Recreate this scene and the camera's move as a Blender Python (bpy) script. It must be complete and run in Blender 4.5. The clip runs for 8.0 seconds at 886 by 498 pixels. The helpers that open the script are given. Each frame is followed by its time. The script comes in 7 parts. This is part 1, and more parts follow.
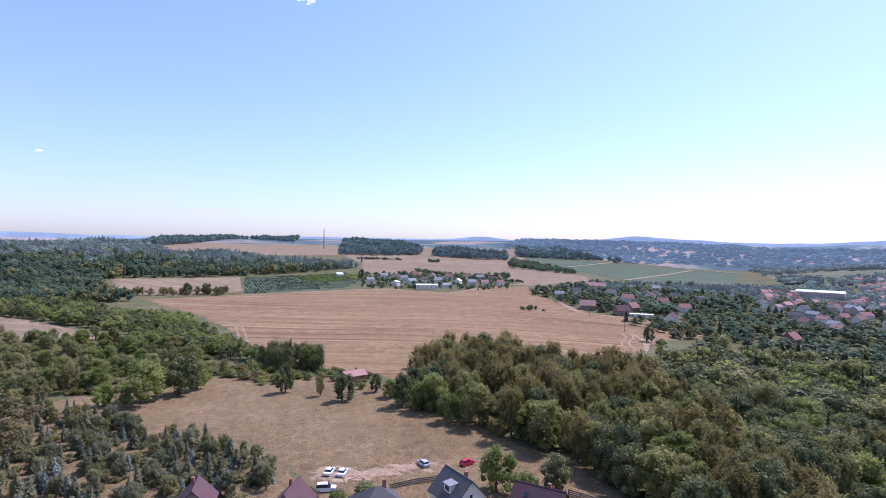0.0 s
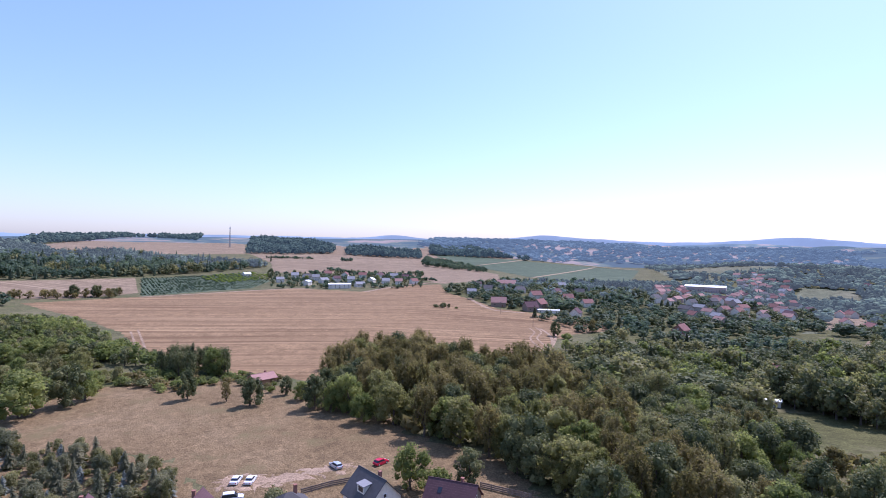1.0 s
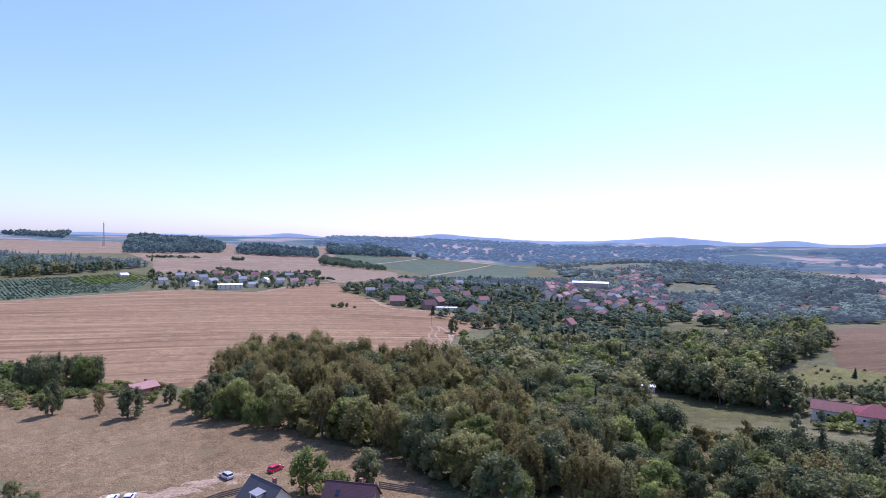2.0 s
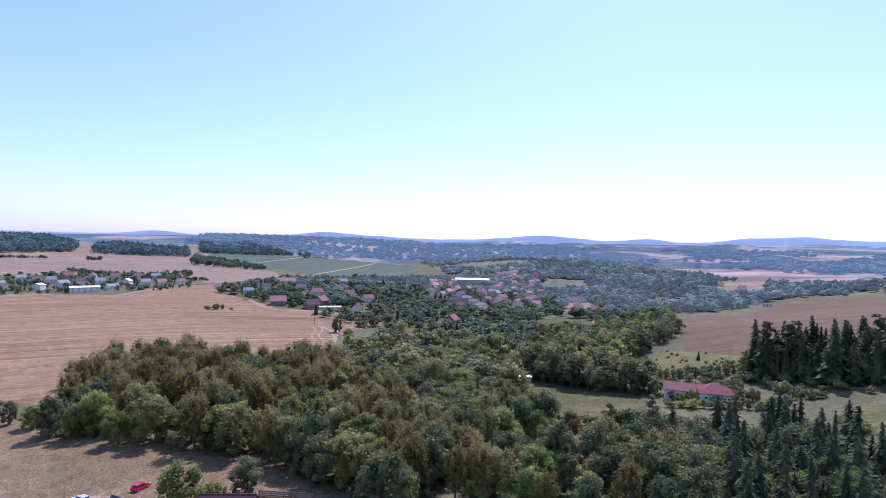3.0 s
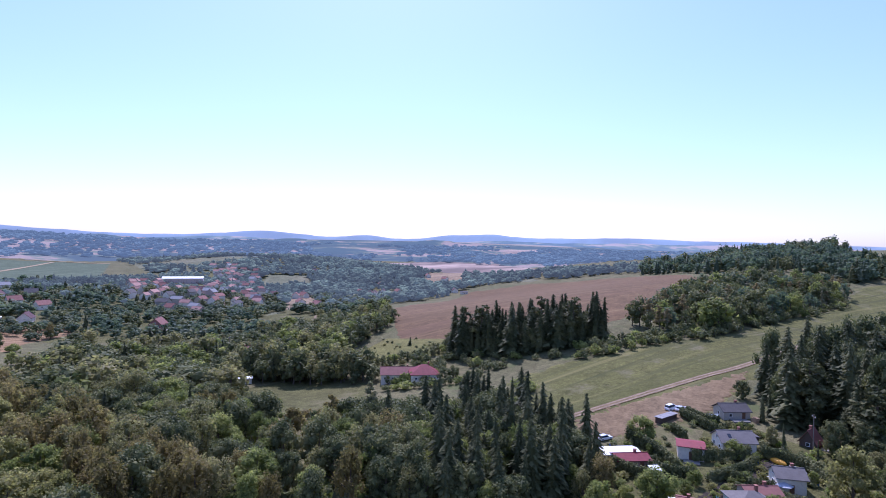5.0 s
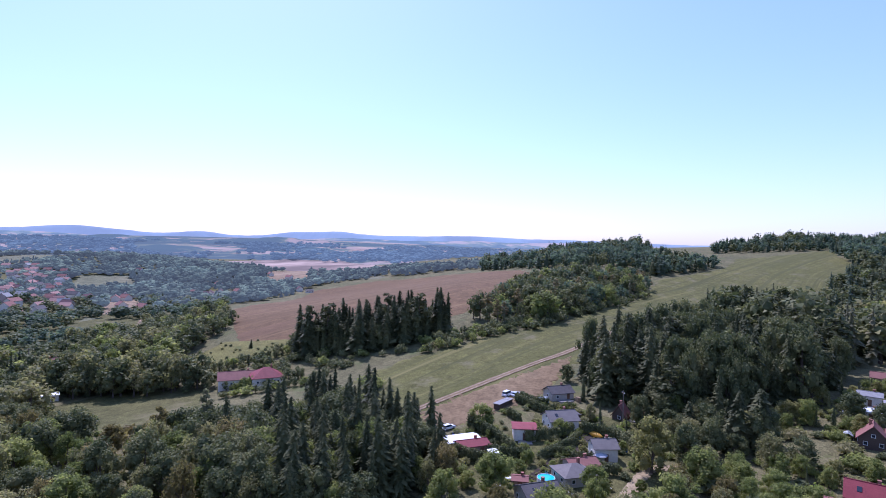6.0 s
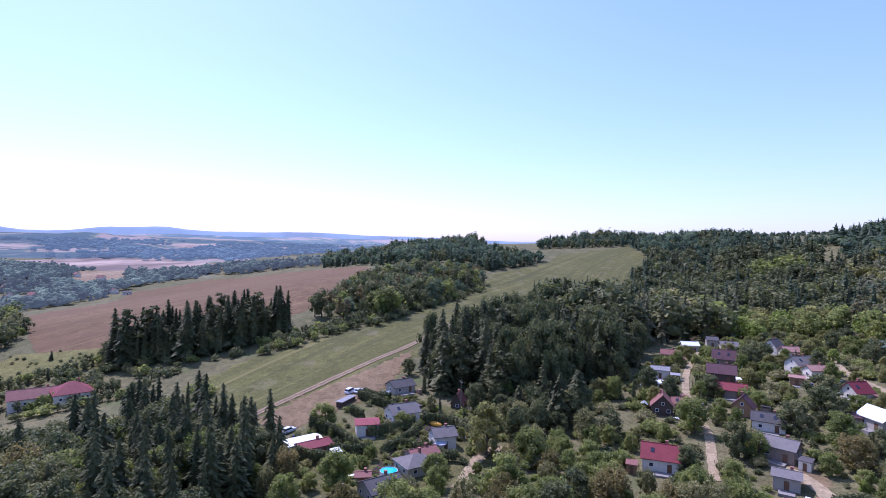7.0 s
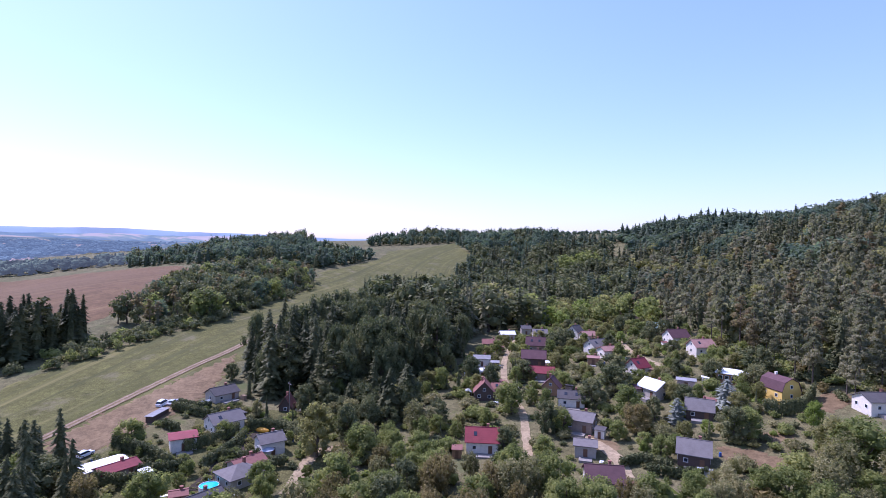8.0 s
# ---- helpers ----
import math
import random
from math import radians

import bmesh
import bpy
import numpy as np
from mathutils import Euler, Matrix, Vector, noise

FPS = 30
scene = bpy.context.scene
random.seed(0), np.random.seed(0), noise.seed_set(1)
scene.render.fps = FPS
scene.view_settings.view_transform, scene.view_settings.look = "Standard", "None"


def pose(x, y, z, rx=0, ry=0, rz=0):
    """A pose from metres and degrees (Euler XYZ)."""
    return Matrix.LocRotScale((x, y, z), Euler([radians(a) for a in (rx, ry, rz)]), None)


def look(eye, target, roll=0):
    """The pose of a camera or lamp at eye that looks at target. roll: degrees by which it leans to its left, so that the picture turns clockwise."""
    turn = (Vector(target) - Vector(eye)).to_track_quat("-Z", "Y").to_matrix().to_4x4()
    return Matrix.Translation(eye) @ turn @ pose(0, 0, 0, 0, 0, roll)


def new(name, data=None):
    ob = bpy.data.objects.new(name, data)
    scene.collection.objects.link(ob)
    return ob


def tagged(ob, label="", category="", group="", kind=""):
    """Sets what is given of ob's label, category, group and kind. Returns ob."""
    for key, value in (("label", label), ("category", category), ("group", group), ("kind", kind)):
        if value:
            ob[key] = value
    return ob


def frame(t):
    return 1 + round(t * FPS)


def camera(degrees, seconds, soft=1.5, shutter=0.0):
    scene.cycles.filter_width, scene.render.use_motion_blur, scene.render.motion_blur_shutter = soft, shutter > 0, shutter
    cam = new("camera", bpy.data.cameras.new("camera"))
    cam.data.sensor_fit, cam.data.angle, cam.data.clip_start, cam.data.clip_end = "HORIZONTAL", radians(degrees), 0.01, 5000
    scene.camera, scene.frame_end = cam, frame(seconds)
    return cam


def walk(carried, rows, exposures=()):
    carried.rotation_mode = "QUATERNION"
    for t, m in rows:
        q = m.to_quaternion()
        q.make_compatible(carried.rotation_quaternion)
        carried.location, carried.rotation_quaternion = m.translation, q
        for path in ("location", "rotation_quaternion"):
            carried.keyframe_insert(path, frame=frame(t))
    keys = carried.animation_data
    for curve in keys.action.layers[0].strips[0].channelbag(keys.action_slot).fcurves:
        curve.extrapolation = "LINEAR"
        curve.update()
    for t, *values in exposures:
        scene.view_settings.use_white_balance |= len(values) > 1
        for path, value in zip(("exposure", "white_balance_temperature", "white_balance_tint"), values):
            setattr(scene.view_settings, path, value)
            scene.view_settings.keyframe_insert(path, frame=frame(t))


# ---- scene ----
import itertools
from mathutils.geometry import delaunay_2d_cdt

# the drone hovers and turns to its right
cam = camera(77.43, 8.0, soft=0.9)
HOVER = (0.0, 0.0, 55.0)
TURN = [
    (0, 0.01, -0.37, -1), (0.5, -4.21, -0.38, -1.02), (1, -8.92, -0.36, -1.01), (1.5, -13.92, -0.33, -1.03), (3, -31.3, -0.32, -0.98),
    (3.5, -37.43, -0.3, -0.92), (4, -44.04, -0.3, -0.95), (4.5, -51.78, -0.3, -0.97), (6, -75.28, -0.29, -1.08), (6.5, -83.66, -0.32, -1.09),
    (7, -91.5, -0.36, -1.03), (7.5, -99.86, -0.36, -1.01), (8, -108.93, -0.35, -1)
]
walk(cam, [(t, pose(*HOVER, 90 + tilt, lean, yaw)) for t, yaw, tilt, lean in TURN], [(0, 0.46, 5450, 31), (3, 0.43, 5200, 36), (4.5, 0.42, 5200, 36), (6.5, 0.44, 5200, 37), (8, 0.58, 5300, 41)])

# ---- daylight ----
SUN_AZ, SUN_EL = 53.0, 54.0
world = bpy.data.worlds.new("sky")
scene.world = world
world.use_nodes = True
wn = world.node_tree.nodes
sky = wn.new("ShaderNodeTexSky")
sky.sky_type = "NISHITA"
sky.sun_disc = False
sky.sun_elevation, sky.sun_rotation = radians(SUN_EL), radians(SUN_AZ)
sky.altitude, sky.air_density, sky.dust_density, sky.ozone_density = 300, 1.3, 1.0, 3.2
wn["Background"].inputs["Strength"].default_value = 0.13
# thin summer haze evens the blue towards a pale veil
veil = wn.new("ShaderNodeMix")
veil.data_type = "RGBA"
veil.inputs[0].default_value = 0.15
veil.inputs[7].default_value = (3.05, 4.4, 6.75, 1.0)
world.node_tree.links.new(sky.outputs[0], veil.inputs[6])
world.node_tree.links.new(veil.outputs[2], wn["Background"].inputs["Color"])
sun = new("sun", bpy.data.lights.new("sun", "SUN"))
sun.data.energy, sun.data.angle, sun.data.color = 3.9, radians(0.55), (1.0, 0.95, 0.87)
sun_way = Vector((math.sin(radians(SUN_AZ)) * math.cos(radians(SUN_EL)), math.cos(radians(SUN_AZ)) * math.cos(radians(SUN_EL)), math.sin(radians(SUN_EL))))
sun.matrix_world = look(sun_way * 200, (0, 0, 0))


# ---- materials ----
def nodes_of(name):
    m = bpy.data.materials.new(name)
    m.use_nodes = True
    t = m.node_tree
    return m, t.nodes, t.links, t.nodes["Principled BSDF"]


def noise_node(n, l, coord, scale, detail=4, rough=0.55, distort=0.0):
    k = n.new("ShaderNodeTexNoise")
    k.inputs["Scale"].default_value, k.inputs["Detail"].default_value = scale, detail
    k.inputs["Roughness"].default_value, k.inputs["Distortion"].default_value = rough, distort
    l.new(coord, k.inputs["Vector"])
    return k.outputs["Fac"]


def ramp_node(n, l, fac, stops):
    k = n.new("ShaderNodeValToRGB")
    e = k.color_ramp.elements
    while len(e) < len(stops):
        e.new(0.5)
    for i, (at, c) in enumerate(stops):
        e[i].position, e[i].color = at, (*c, 1)
    l.new(fac, k.inputs["Fac"])
    return k.outputs["Color"]


def mix_node(n, l, fac, a, b, mode="MIX"):
    k = n.new("ShaderNodeMix")
    k.data_type, k.blend_type = "RGBA", mode
    for sock, v in ((k.inputs[0], fac), (k.inputs[6], a), (k.inputs[7], b)):
        if isinstance(v, (int, float)):
            sock.default_value = v
        elif isinstance(v, tuple):
            sock.default_value = (*v, 1)
        else:
            l.new(v, sock)
    return k.outputs[2]


def bump_node(n, l, height, strength, distance, bsdf):
    k = n.new("ShaderNodeBump")
    k.inputs["Strength"].default_value, k.inputs["Distance"].default_value = strength, distance
    l.new(height, k.inputs["Height"])
    l.new(k.outputs[0], bsdf.inputs["Normal"])


def land(name, dark, mid, light, big=0.012, small=0.35, lines=0.0, angle=0.0, line_tone=(0.3, 0.2, 0.12), bump=0.4, spots=None, grain=1.0):
    """Soil, stubble or grass: patches tens of metres wide, tufts under a metre, and, where lines > 0, rows that far apart."""
    m, n, l, b = nodes_of(name)
    pos = n.new("ShaderNodeNewGeometry").outputs["Position"]
    patch = noise_node(n, l, pos, big, 5, 0.6, 0.4)
    tuft = noise_node(n, l, pos, small, 5, 0.7)
    col = ramp_node(n, l, patch, [(0.3, dark), (0.5, mid), (0.7, light)])
    fine = ramp_node(n, l, tuft, [(0.3, tuple(c * 0.45 for c in mid)), (0.7, tuple(min(1, c * 1.5) for c in mid))])
    col = mix_node(n, l, 0.5, col, fine)
    clump = noise_node(n, l, pos, small * 0.22, 4, 0.7, 0.8)
    col = mix_node(n, l, 1.0, col, ramp_node(n, l, clump, [(0.32, (0.72, 0.72, 0.72)), (0.52, (1.0, 1.0, 1.0)), (0.7, (1.25, 1.25, 1.25))]), "MULTIPLY")
    speck = noise_node(n, l, pos, 2.6, 3, 0.75)
    col = mix_node(n, l, grain, col, ramp_node(n, l, speck, [(0.34, (0.62, 0.6, 0.58)), (0.5, (1.0, 1.0, 1.0)), (0.66, (1.4, 1.4, 1.38))]), "MULTIPLY")
    if spots:
        col = mix_node(n, l, ramp_node(n, l, noise_node(n, l, pos, 0.06, 6, 0.7), [(0.55, (0, 0, 0)), (0.66, (1, 1, 1))]), col, spots)
    if lines:
        turn = n.new("ShaderNodeMapping")
        turn.inputs["Rotation"].default_value = (0, 0, radians(angle))
        l.new(pos, turn.inputs["Vector"])
        bend = n.new("ShaderNodeVectorMath")
        bend.operation = "MULTIPLY_ADD"
        bow = n.new("ShaderNodeTexNoise")
        bow.inputs["Scale"].default_value, bow.inputs["Detail"].default_value = 0.004, 1.0
        l.new(pos, bow.inputs["Vector"])
        l.new(bow.outputs["Color"], bend.inputs[0])
        bend.inputs[1].default_value = (0, 60, 0)
        l.new(turn.outputs[0], bend.inputs[2])
        for reach, width, lo, hi, tone in ((0.0035, 1.5, 0.52, 0.62, line_tone), (0.003, 0.9, 0.56, 0.68, tuple(min(1, c * 1.2) for c in light)), (0.005, 3.2, 0.53, 0.64, tuple(c * 0.9 for c in line_tone)), (0.002, 0.16, 0.5, 0.75, dark)):
            run = n.new("ShaderNodeMapping")
            run.inputs["Scale"].default_value = (reach, width / lines, 0.0)
            l.new(bend.outputs[0], run.inputs["Vector"])
            streak = noise_node(n, l, run.outputs[0], 1.0, 3, 0.6)
            col = mix_node(n, l, ramp_node(n, l, streak, [(lo, (0, 0, 0)), (hi, (0.82, 0.82, 0.82))]), col, tone)
    l.new(col, b.inputs["Base Color"])
    b.inputs["Roughness"].default_value = 0.95
    b.inputs["Specular IOR Level"].default_value = 0.1
    bump_node(n, l, tuft, bump, 0.5, b)
    return m


def leaf(name, dark, mid, light, clear=0.3, spread=0.11, each=0.3):
    """Foliage: a tone for each leaf clump and each tree, with some light let through."""
    m, n, l, b = nodes_of(name)
    geo = n.new("ShaderNodeNewGeometry")
    tree = noise_node(n, l, geo.outputs["Position"], spread, 2, 0.5)
    add = n.new("ShaderNodeMath")
    add.operation = "MULTIPLY_ADD"
    add.inputs[1].default_value = each
    l.new(geo.outputs["Random Per Island"], add.inputs[0])
    sub = n.new("ShaderNodeMath")
    sub.operation = "SUBTRACT"
    sub.inputs[1].default_value = each / 2
    l.new(tree, sub.inputs[0])
    l.new(sub.outputs[0], add.inputs[2])
    col = ramp_node(n, l, add.outputs[0], [(0.3, dark), (0.5, mid), (0.72, light)])
    l.new(col, b.inputs["Base Color"])
    b.inputs["Roughness"].default_value = 0.6
    b.inputs["Specular IOR Level"].default_value = 0.08
    tr = n.new("ShaderNodeBsdfTranslucent")
    l.new(mix_node(n, l, 1.0, col, (1.28, 1.36, 0.98), "MULTIPLY"), tr.inputs["Color"])
    mx = n.new("ShaderNodeMixShader")
    mx.inputs[0].default_value = clear
    l.new(b.outputs[0], mx.inputs[1])
    l.new(tr.outputs[0], mx.inputs[2])
    l.new(mx.outputs[0], n["Material Output"].inputs["Surface"])
    return m


def paint(name, colour, rough=0.7, metal=0.0, vary=0.25, scale=1.5, grain=25.0, bump=0.15):
    m, n, l, b = nodes_of(name)
    pos = n.new("ShaderNodeTexCoord").outputs["Object"]
    a = noise_node(n, l, pos, scale, 5, 0.65)
    g = noise_node(n, l, pos, grain, 3, 0.6)
    lo, hi = tuple(c * (1 - vary) for c in colour), tuple(min(1, c * (1 + vary * 0.6)) for c in colour)
    col = ramp_node(n, l, a, [(0.3, lo), (0.5, colour), (0.75, hi)])
    col = mix_node(n, l, 0.25, col, ramp_node(n, l, g, [(0.3, lo), (0.7, hi)]))
    l.new(col, b.inputs["Base Color"])
    b.inputs["Roughness"].default_value, b.inputs["Metallic"].default_value = rough, metal
    bump_node(n, l, g, bump, 0.02, b)
    return m


def tiled(name, colour, rows=0.33, rough=0.7, vary=0.3, metal=0.0):
    """Roof covering with courses across the slope, weathered in patches."""
    m, n, l, b = nodes_of(name)
    pos = n.new("ShaderNodeTexCoord").outputs["Object"]
    w = n.new("ShaderNodeTexWave")
    w.bands_direction, w.wave_profile = "Z", "SAW"
    w.inputs["Scale"].default_value = 0.314 / rows
    l.new(pos, w.inputs["Vector"])
    a = noise_node(n, l, pos, 0.7, 6, 0.7)
    lo, hi = tuple(c * (1 - vary) for c in colour), tuple(min(1, c * (1 + vary * 0.7)) for c in colour)
    col = ramp_node(n, l, a, [(0.3, lo), (0.5, colour), (0.75, hi)])
    col = mix_node(n, l, ramp_node(n, l, w.outputs["Fac"], [(0.0, (0.35, 0.35, 0.35)), (0.25, (0, 0, 0))]), col, tuple(c * 0.5 for c in colour))
    info = n.new("ShaderNodeObjectInfo")
    col = mix_node(n, l, 0.35, col, mix_node(n, l, info.outputs["Random"], lo, hi))
    l.new(col, b.inputs["Base Color"])
    b.inputs["Roughness"].default_value, b.inputs["Metallic"].default_value = rough, metal
    b.inputs["Specular IOR Level"].default_value = 0.25
    bump_node(n, l, w.outputs["Fac"], 0.5, 0.04, b)
    return m


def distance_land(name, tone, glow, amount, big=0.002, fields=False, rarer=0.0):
    """The blue distance beyond the valley: a plain backdrop, its haze painted as a bluish emission."""
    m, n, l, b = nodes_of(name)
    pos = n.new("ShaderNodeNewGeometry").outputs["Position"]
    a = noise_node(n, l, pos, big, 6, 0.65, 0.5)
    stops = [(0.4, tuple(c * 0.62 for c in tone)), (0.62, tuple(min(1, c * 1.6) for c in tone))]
    # field tones are greyed to paint in distance haze
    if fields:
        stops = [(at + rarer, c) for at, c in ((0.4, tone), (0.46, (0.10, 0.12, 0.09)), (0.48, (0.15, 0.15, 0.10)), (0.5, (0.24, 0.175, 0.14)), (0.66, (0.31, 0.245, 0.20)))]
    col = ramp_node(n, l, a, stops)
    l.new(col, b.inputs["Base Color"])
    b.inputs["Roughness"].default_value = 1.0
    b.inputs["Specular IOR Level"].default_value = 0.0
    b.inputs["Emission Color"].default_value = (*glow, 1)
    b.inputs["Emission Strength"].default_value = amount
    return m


M = {
    "grass": land("rough_grass", (0.088, 0.088, 0.038), (0.13, 0.118, 0.055), (0.19, 0.16, 0.085), 0.02, 0.6, spots=(0.10, 0.11, 0.042), bump=0.6),
    "dry": land("dry_grass", (0.158, 0.106, 0.053), (0.218, 0.148, 0.074), (0.305, 0.218, 0.12), 0.035, 1.6, spots=(0.19, 0.145, 0.068), bump=0.8),
    "stubble": land("stubble", (0.227, 0.142, 0.072), (0.269, 0.171, 0.086), (0.317, 0.209, 0.11), 0.008, 0.7, 7.0, 4, (0.15, 0.088, 0.044), 0.4),
    "stubble_plain": land("pale_stubble", (0.215, 0.152, 0.092), (0.255, 0.184, 0.112), (0.29, 0.214, 0.134), 0.006, 0.3, 9.0, 10, (0.185, 0.13, 0.08), 0.2),
    "plough": land("ploughed_soil", (0.12, 0.076, 0.038), (0.15, 0.094, 0.0455), (0.18, 0.118, 0.059), 0.01, 0.4, 8.0, 40, (0.148, 0.09, 0.05), 0.3),
    "green": land("green_crop", (0.078, 0.10, 0.058), (0.095, 0.118, 0.068), (0.115, 0.138, 0.082), 0.006, 0.3, 12.0, -30, (0.085, 0.105, 0.062), 0.2),
    "meadow": land("summer_meadow", (0.074, 0.075, 0.027), (0.104, 0.098, 0.036), (0.148, 0.126, 0.053), 0.014, 0.7, spots=(0.148, 0.13, 0.062), bump=0.6),
    "slope_meadow": land("slope_meadow", (0.084, 0.085, 0.026), (0.119, 0.113, 0.036), (0.166, 0.146, 0.054), 0.012, 0.7, 9.0, 30, (0.088, 0.088, 0.032), spots=(0.165, 0.145, 0.075), bump=0.6),
    "knoll": land("knoll_grass", (0.115, 0.112, 0.034), (0.155, 0.142, 0.045), (0.2, 0.172, 0.06), 0.03, 0.7, spots=(0.09, 0.1, 0.03), bump=0.6),
    "vale_meadow": land("valley_grass", (0.105, 0.115, 0.06), (0.14, 0.14, 0.08), (0.2, 0.175, 0.11), 0.01, 0.3),
    "lawn": land("mown_lawn", (0.098, 0.094, 0.04), (0.14, 0.124, 0.058), (0.195, 0.165, 0.085), 0.06, 0.8, spots=(0.09, 0.10, 0.03)),
    "bare": land("trodden_soil", (0.145, 0.098, 0.052), (0.182, 0.125, 0.066), (0.222, 0.16, 0.09), 0.05, 0.8, bump=0.05, grain=0.3),
    "dust": land("pale_track", (0.25, 0.19, 0.11), (0.32, 0.245, 0.145), (0.4, 0.315, 0.2), 0.1, 1.4, bump=0.05, grain=0.3),
    # soil colour darkened to take in shade between the hedges
    "soil": land("shaded_garden_soil", (0.04, 0.032, 0.024), (0.058, 0.046, 0.034), (0.09, 0.072, 0.052), 0.2, 1.2),
    "rut": land("worn_wheel_rut", (0.21, 0.155, 0.1), (0.26, 0.195, 0.128), (0.32, 0.25, 0.17), 0.1, 1.4, bump=0.05, grain=0.3),
    "straw_track": land("flattened_straw", (0.265, 0.18, 0.112), (0.315, 0.22, 0.14), (0.365, 0.265, 0.172), 0.05, 0.6),
    "leaf": leaf("leaves", (0.122, 0.144, 0.0442), (0.212, 0.231, 0.0737), (0.351, 0.343, 0.123), 0.52, 0.11, 0.3),
    "leaf_dry": leaf("drought_leaves", (0.122, 0.103, 0.039), (0.205, 0.164, 0.0656), (0.305, 0.238, 0.105), 0.48, 0.05, 0.3),
    "leaf_olive": leaf("olive_leaves", (0.145, 0.141, 0.0504), (0.237, 0.22, 0.0853), (0.349, 0.313, 0.144), 0.58, 0.11, 0.3),
    # valley foliage with haze painted on as bluish emission
    "vale_leaf": distance_land("valley_woods_hazed", (0.122, 0.15, 0.09), (0.215, 0.265, 0.315), 0.2, 0.012),
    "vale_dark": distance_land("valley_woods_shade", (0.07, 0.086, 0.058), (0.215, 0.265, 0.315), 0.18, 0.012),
    "leaf_light": leaf("light_leaves", (0.17, 0.21, 0.045), (0.24, 0.285, 0.065), (0.31, 0.345, 0.1), 0.5),
    "leaf_grey": leaf("silver_leaves", (0.152, 0.147, 0.0603), (0.237, 0.218, 0.0963), (0.354, 0.31, 0.15), 0.45, 0.11, 0.3),
    "leaf_alder": leaf("alder_leaves", (0.0742, 0.0875, 0.0385), (0.132, 0.14, 0.0583), (0.224, 0.213, 0.0918), 0.25, 0.11, 0.3),
    "needle": leaf("spruce_needles", (0.049, 0.0552, 0.0241), (0.0893, 0.0936, 0.0389), (0.156, 0.149, 0.0642), 0.19, 0.11, 0.3),
    "needle_blue": leaf("blue_spruce_needles", (0.12, 0.13, 0.102), (0.19, 0.203, 0.162), (0.28, 0.295, 0.24), 0.15),
    "needle_pine": leaf("pine_needles", (0.127, 0.132, 0.0756), (0.204, 0.197, 0.114), (0.3, 0.27, 0.162), 0.5, 0.09, 0.16),
    "needle_brown": leaf("drought_pine_needles", (0.163, 0.131, 0.0682), (0.238, 0.189, 0.0987), (0.326, 0.252, 0.135), 0.5, 0.09, 0.14),
    # paler, cooler base colours that paint haze into the farther trees
    "far_leaf": leaf("far_woods_hazed", (0.0711, 0.104, 0.0676), (0.117, 0.155, 0.0984), (0.172, 0.207, 0.13), 0.45, 0.03, 0.08),
    "far_needle": leaf("far_conifers_hazed", (0.0671, 0.0894, 0.053), (0.106, 0.131, 0.0757), (0.151, 0.171, 0.101), 0.35, 0.05, 0.05),
    # far crowns emit a faint blue that stands in for air haze
    "plain_leaf": distance_land("distant_woods_hazed", (0.062, 0.084, 0.08), (0.23, 0.33, 0.45), 0.33, 0.006),
    "hill_leaf": distance_land("hill_woods_hazed", (0.075, 0.096, 0.062), (0.18, 0.28, 0.4), 0.09, 0.03),
    "rubber": paint("tyre_rubber", (0.02, 0.02, 0.02), 0.85),
    "car_white": paint("white_car_paint", (0.78, 0.78, 0.78), 0.25, vary=0.04),
    "car_silver": paint("silver_car_paint", (0.55, 0.57, 0.60), 0.3, 0.4, vary=0.06),
    "car_crimson": paint("red_car_paint", (0.55, 0.02, 0.05), 0.25, vary=0.06),
    "steel": paint("galvanised_steel", (0.35, 0.33, 0.32), 0.5, 0.6),
    "timber": paint("weathered_timber", (0.20, 0.155, 0.12), 0.85, vary=0.35),
    "canvas": paint("grey_canvas", (0.45, 0.45, 0.48), 0.9),
    "orange_cover": paint("orange_tarpaulin", (0.75, 0.36, 0.03), 0.55),
    "pool": paint("pool_water", (0.03, 0.50, 0.62), 0.06, vary=0.15),
    # low hills, far fields and plain: haze painted as a blue glow
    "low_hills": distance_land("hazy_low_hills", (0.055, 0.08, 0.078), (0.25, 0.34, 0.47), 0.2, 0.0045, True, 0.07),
    "far_field": distance_land("distant_stubble_hazed", (0.25, 0.185, 0.145), (0.26, 0.34, 0.46), 0.1, 0.004),
    "plain": distance_land("distant_plain_hazed", (0.05, 0.07, 0.07), (0.26, 0.34, 0.46), 0.21, 0.003, True, 0.03),
    "bark": paint("bark", (0.12, 0.09, 0.065), 0.9, vary=0.4, scale=2),
    "wall_white": paint("white_render", (0.72, 0.645, 0.53), 0.85, vary=0.2),
    "wall_grey": paint("grey_render", (0.42, 0.365, 0.295), 0.85, vary=0.15),
    "wall_brown": paint("brown_render", (0.26, 0.19, 0.14), 0.85),
    "wall_pink": paint("pale_pink_render", (0.52, 0.38, 0.33), 0.85, vary=0.15),
    "wall_yellow": paint("yellow_render", (0.72, 0.48, 0.12), 0.85, vary=0.1),
    "wall_wood": paint("stained_boards", (0.30, 0.17, 0.085), 0.75, scale=4),
    "wall_darkwood": paint("dark_boards", (0.085, 0.055, 0.04), 0.75, scale=4),
    "wall_plumwall": paint("red_brown_render", (0.28, 0.13, 0.10), 0.85),
    "roof_red": tiled("red_roofing", (0.23, 0.042, 0.046), rough=0.65),
    "roof_brick": tiled("clay_tiles", (0.235, 0.105, 0.084), rough=0.8),
    "roof_orange": tiled("orange_tiles", (0.36, 0.2, 0.16), rough=0.8),
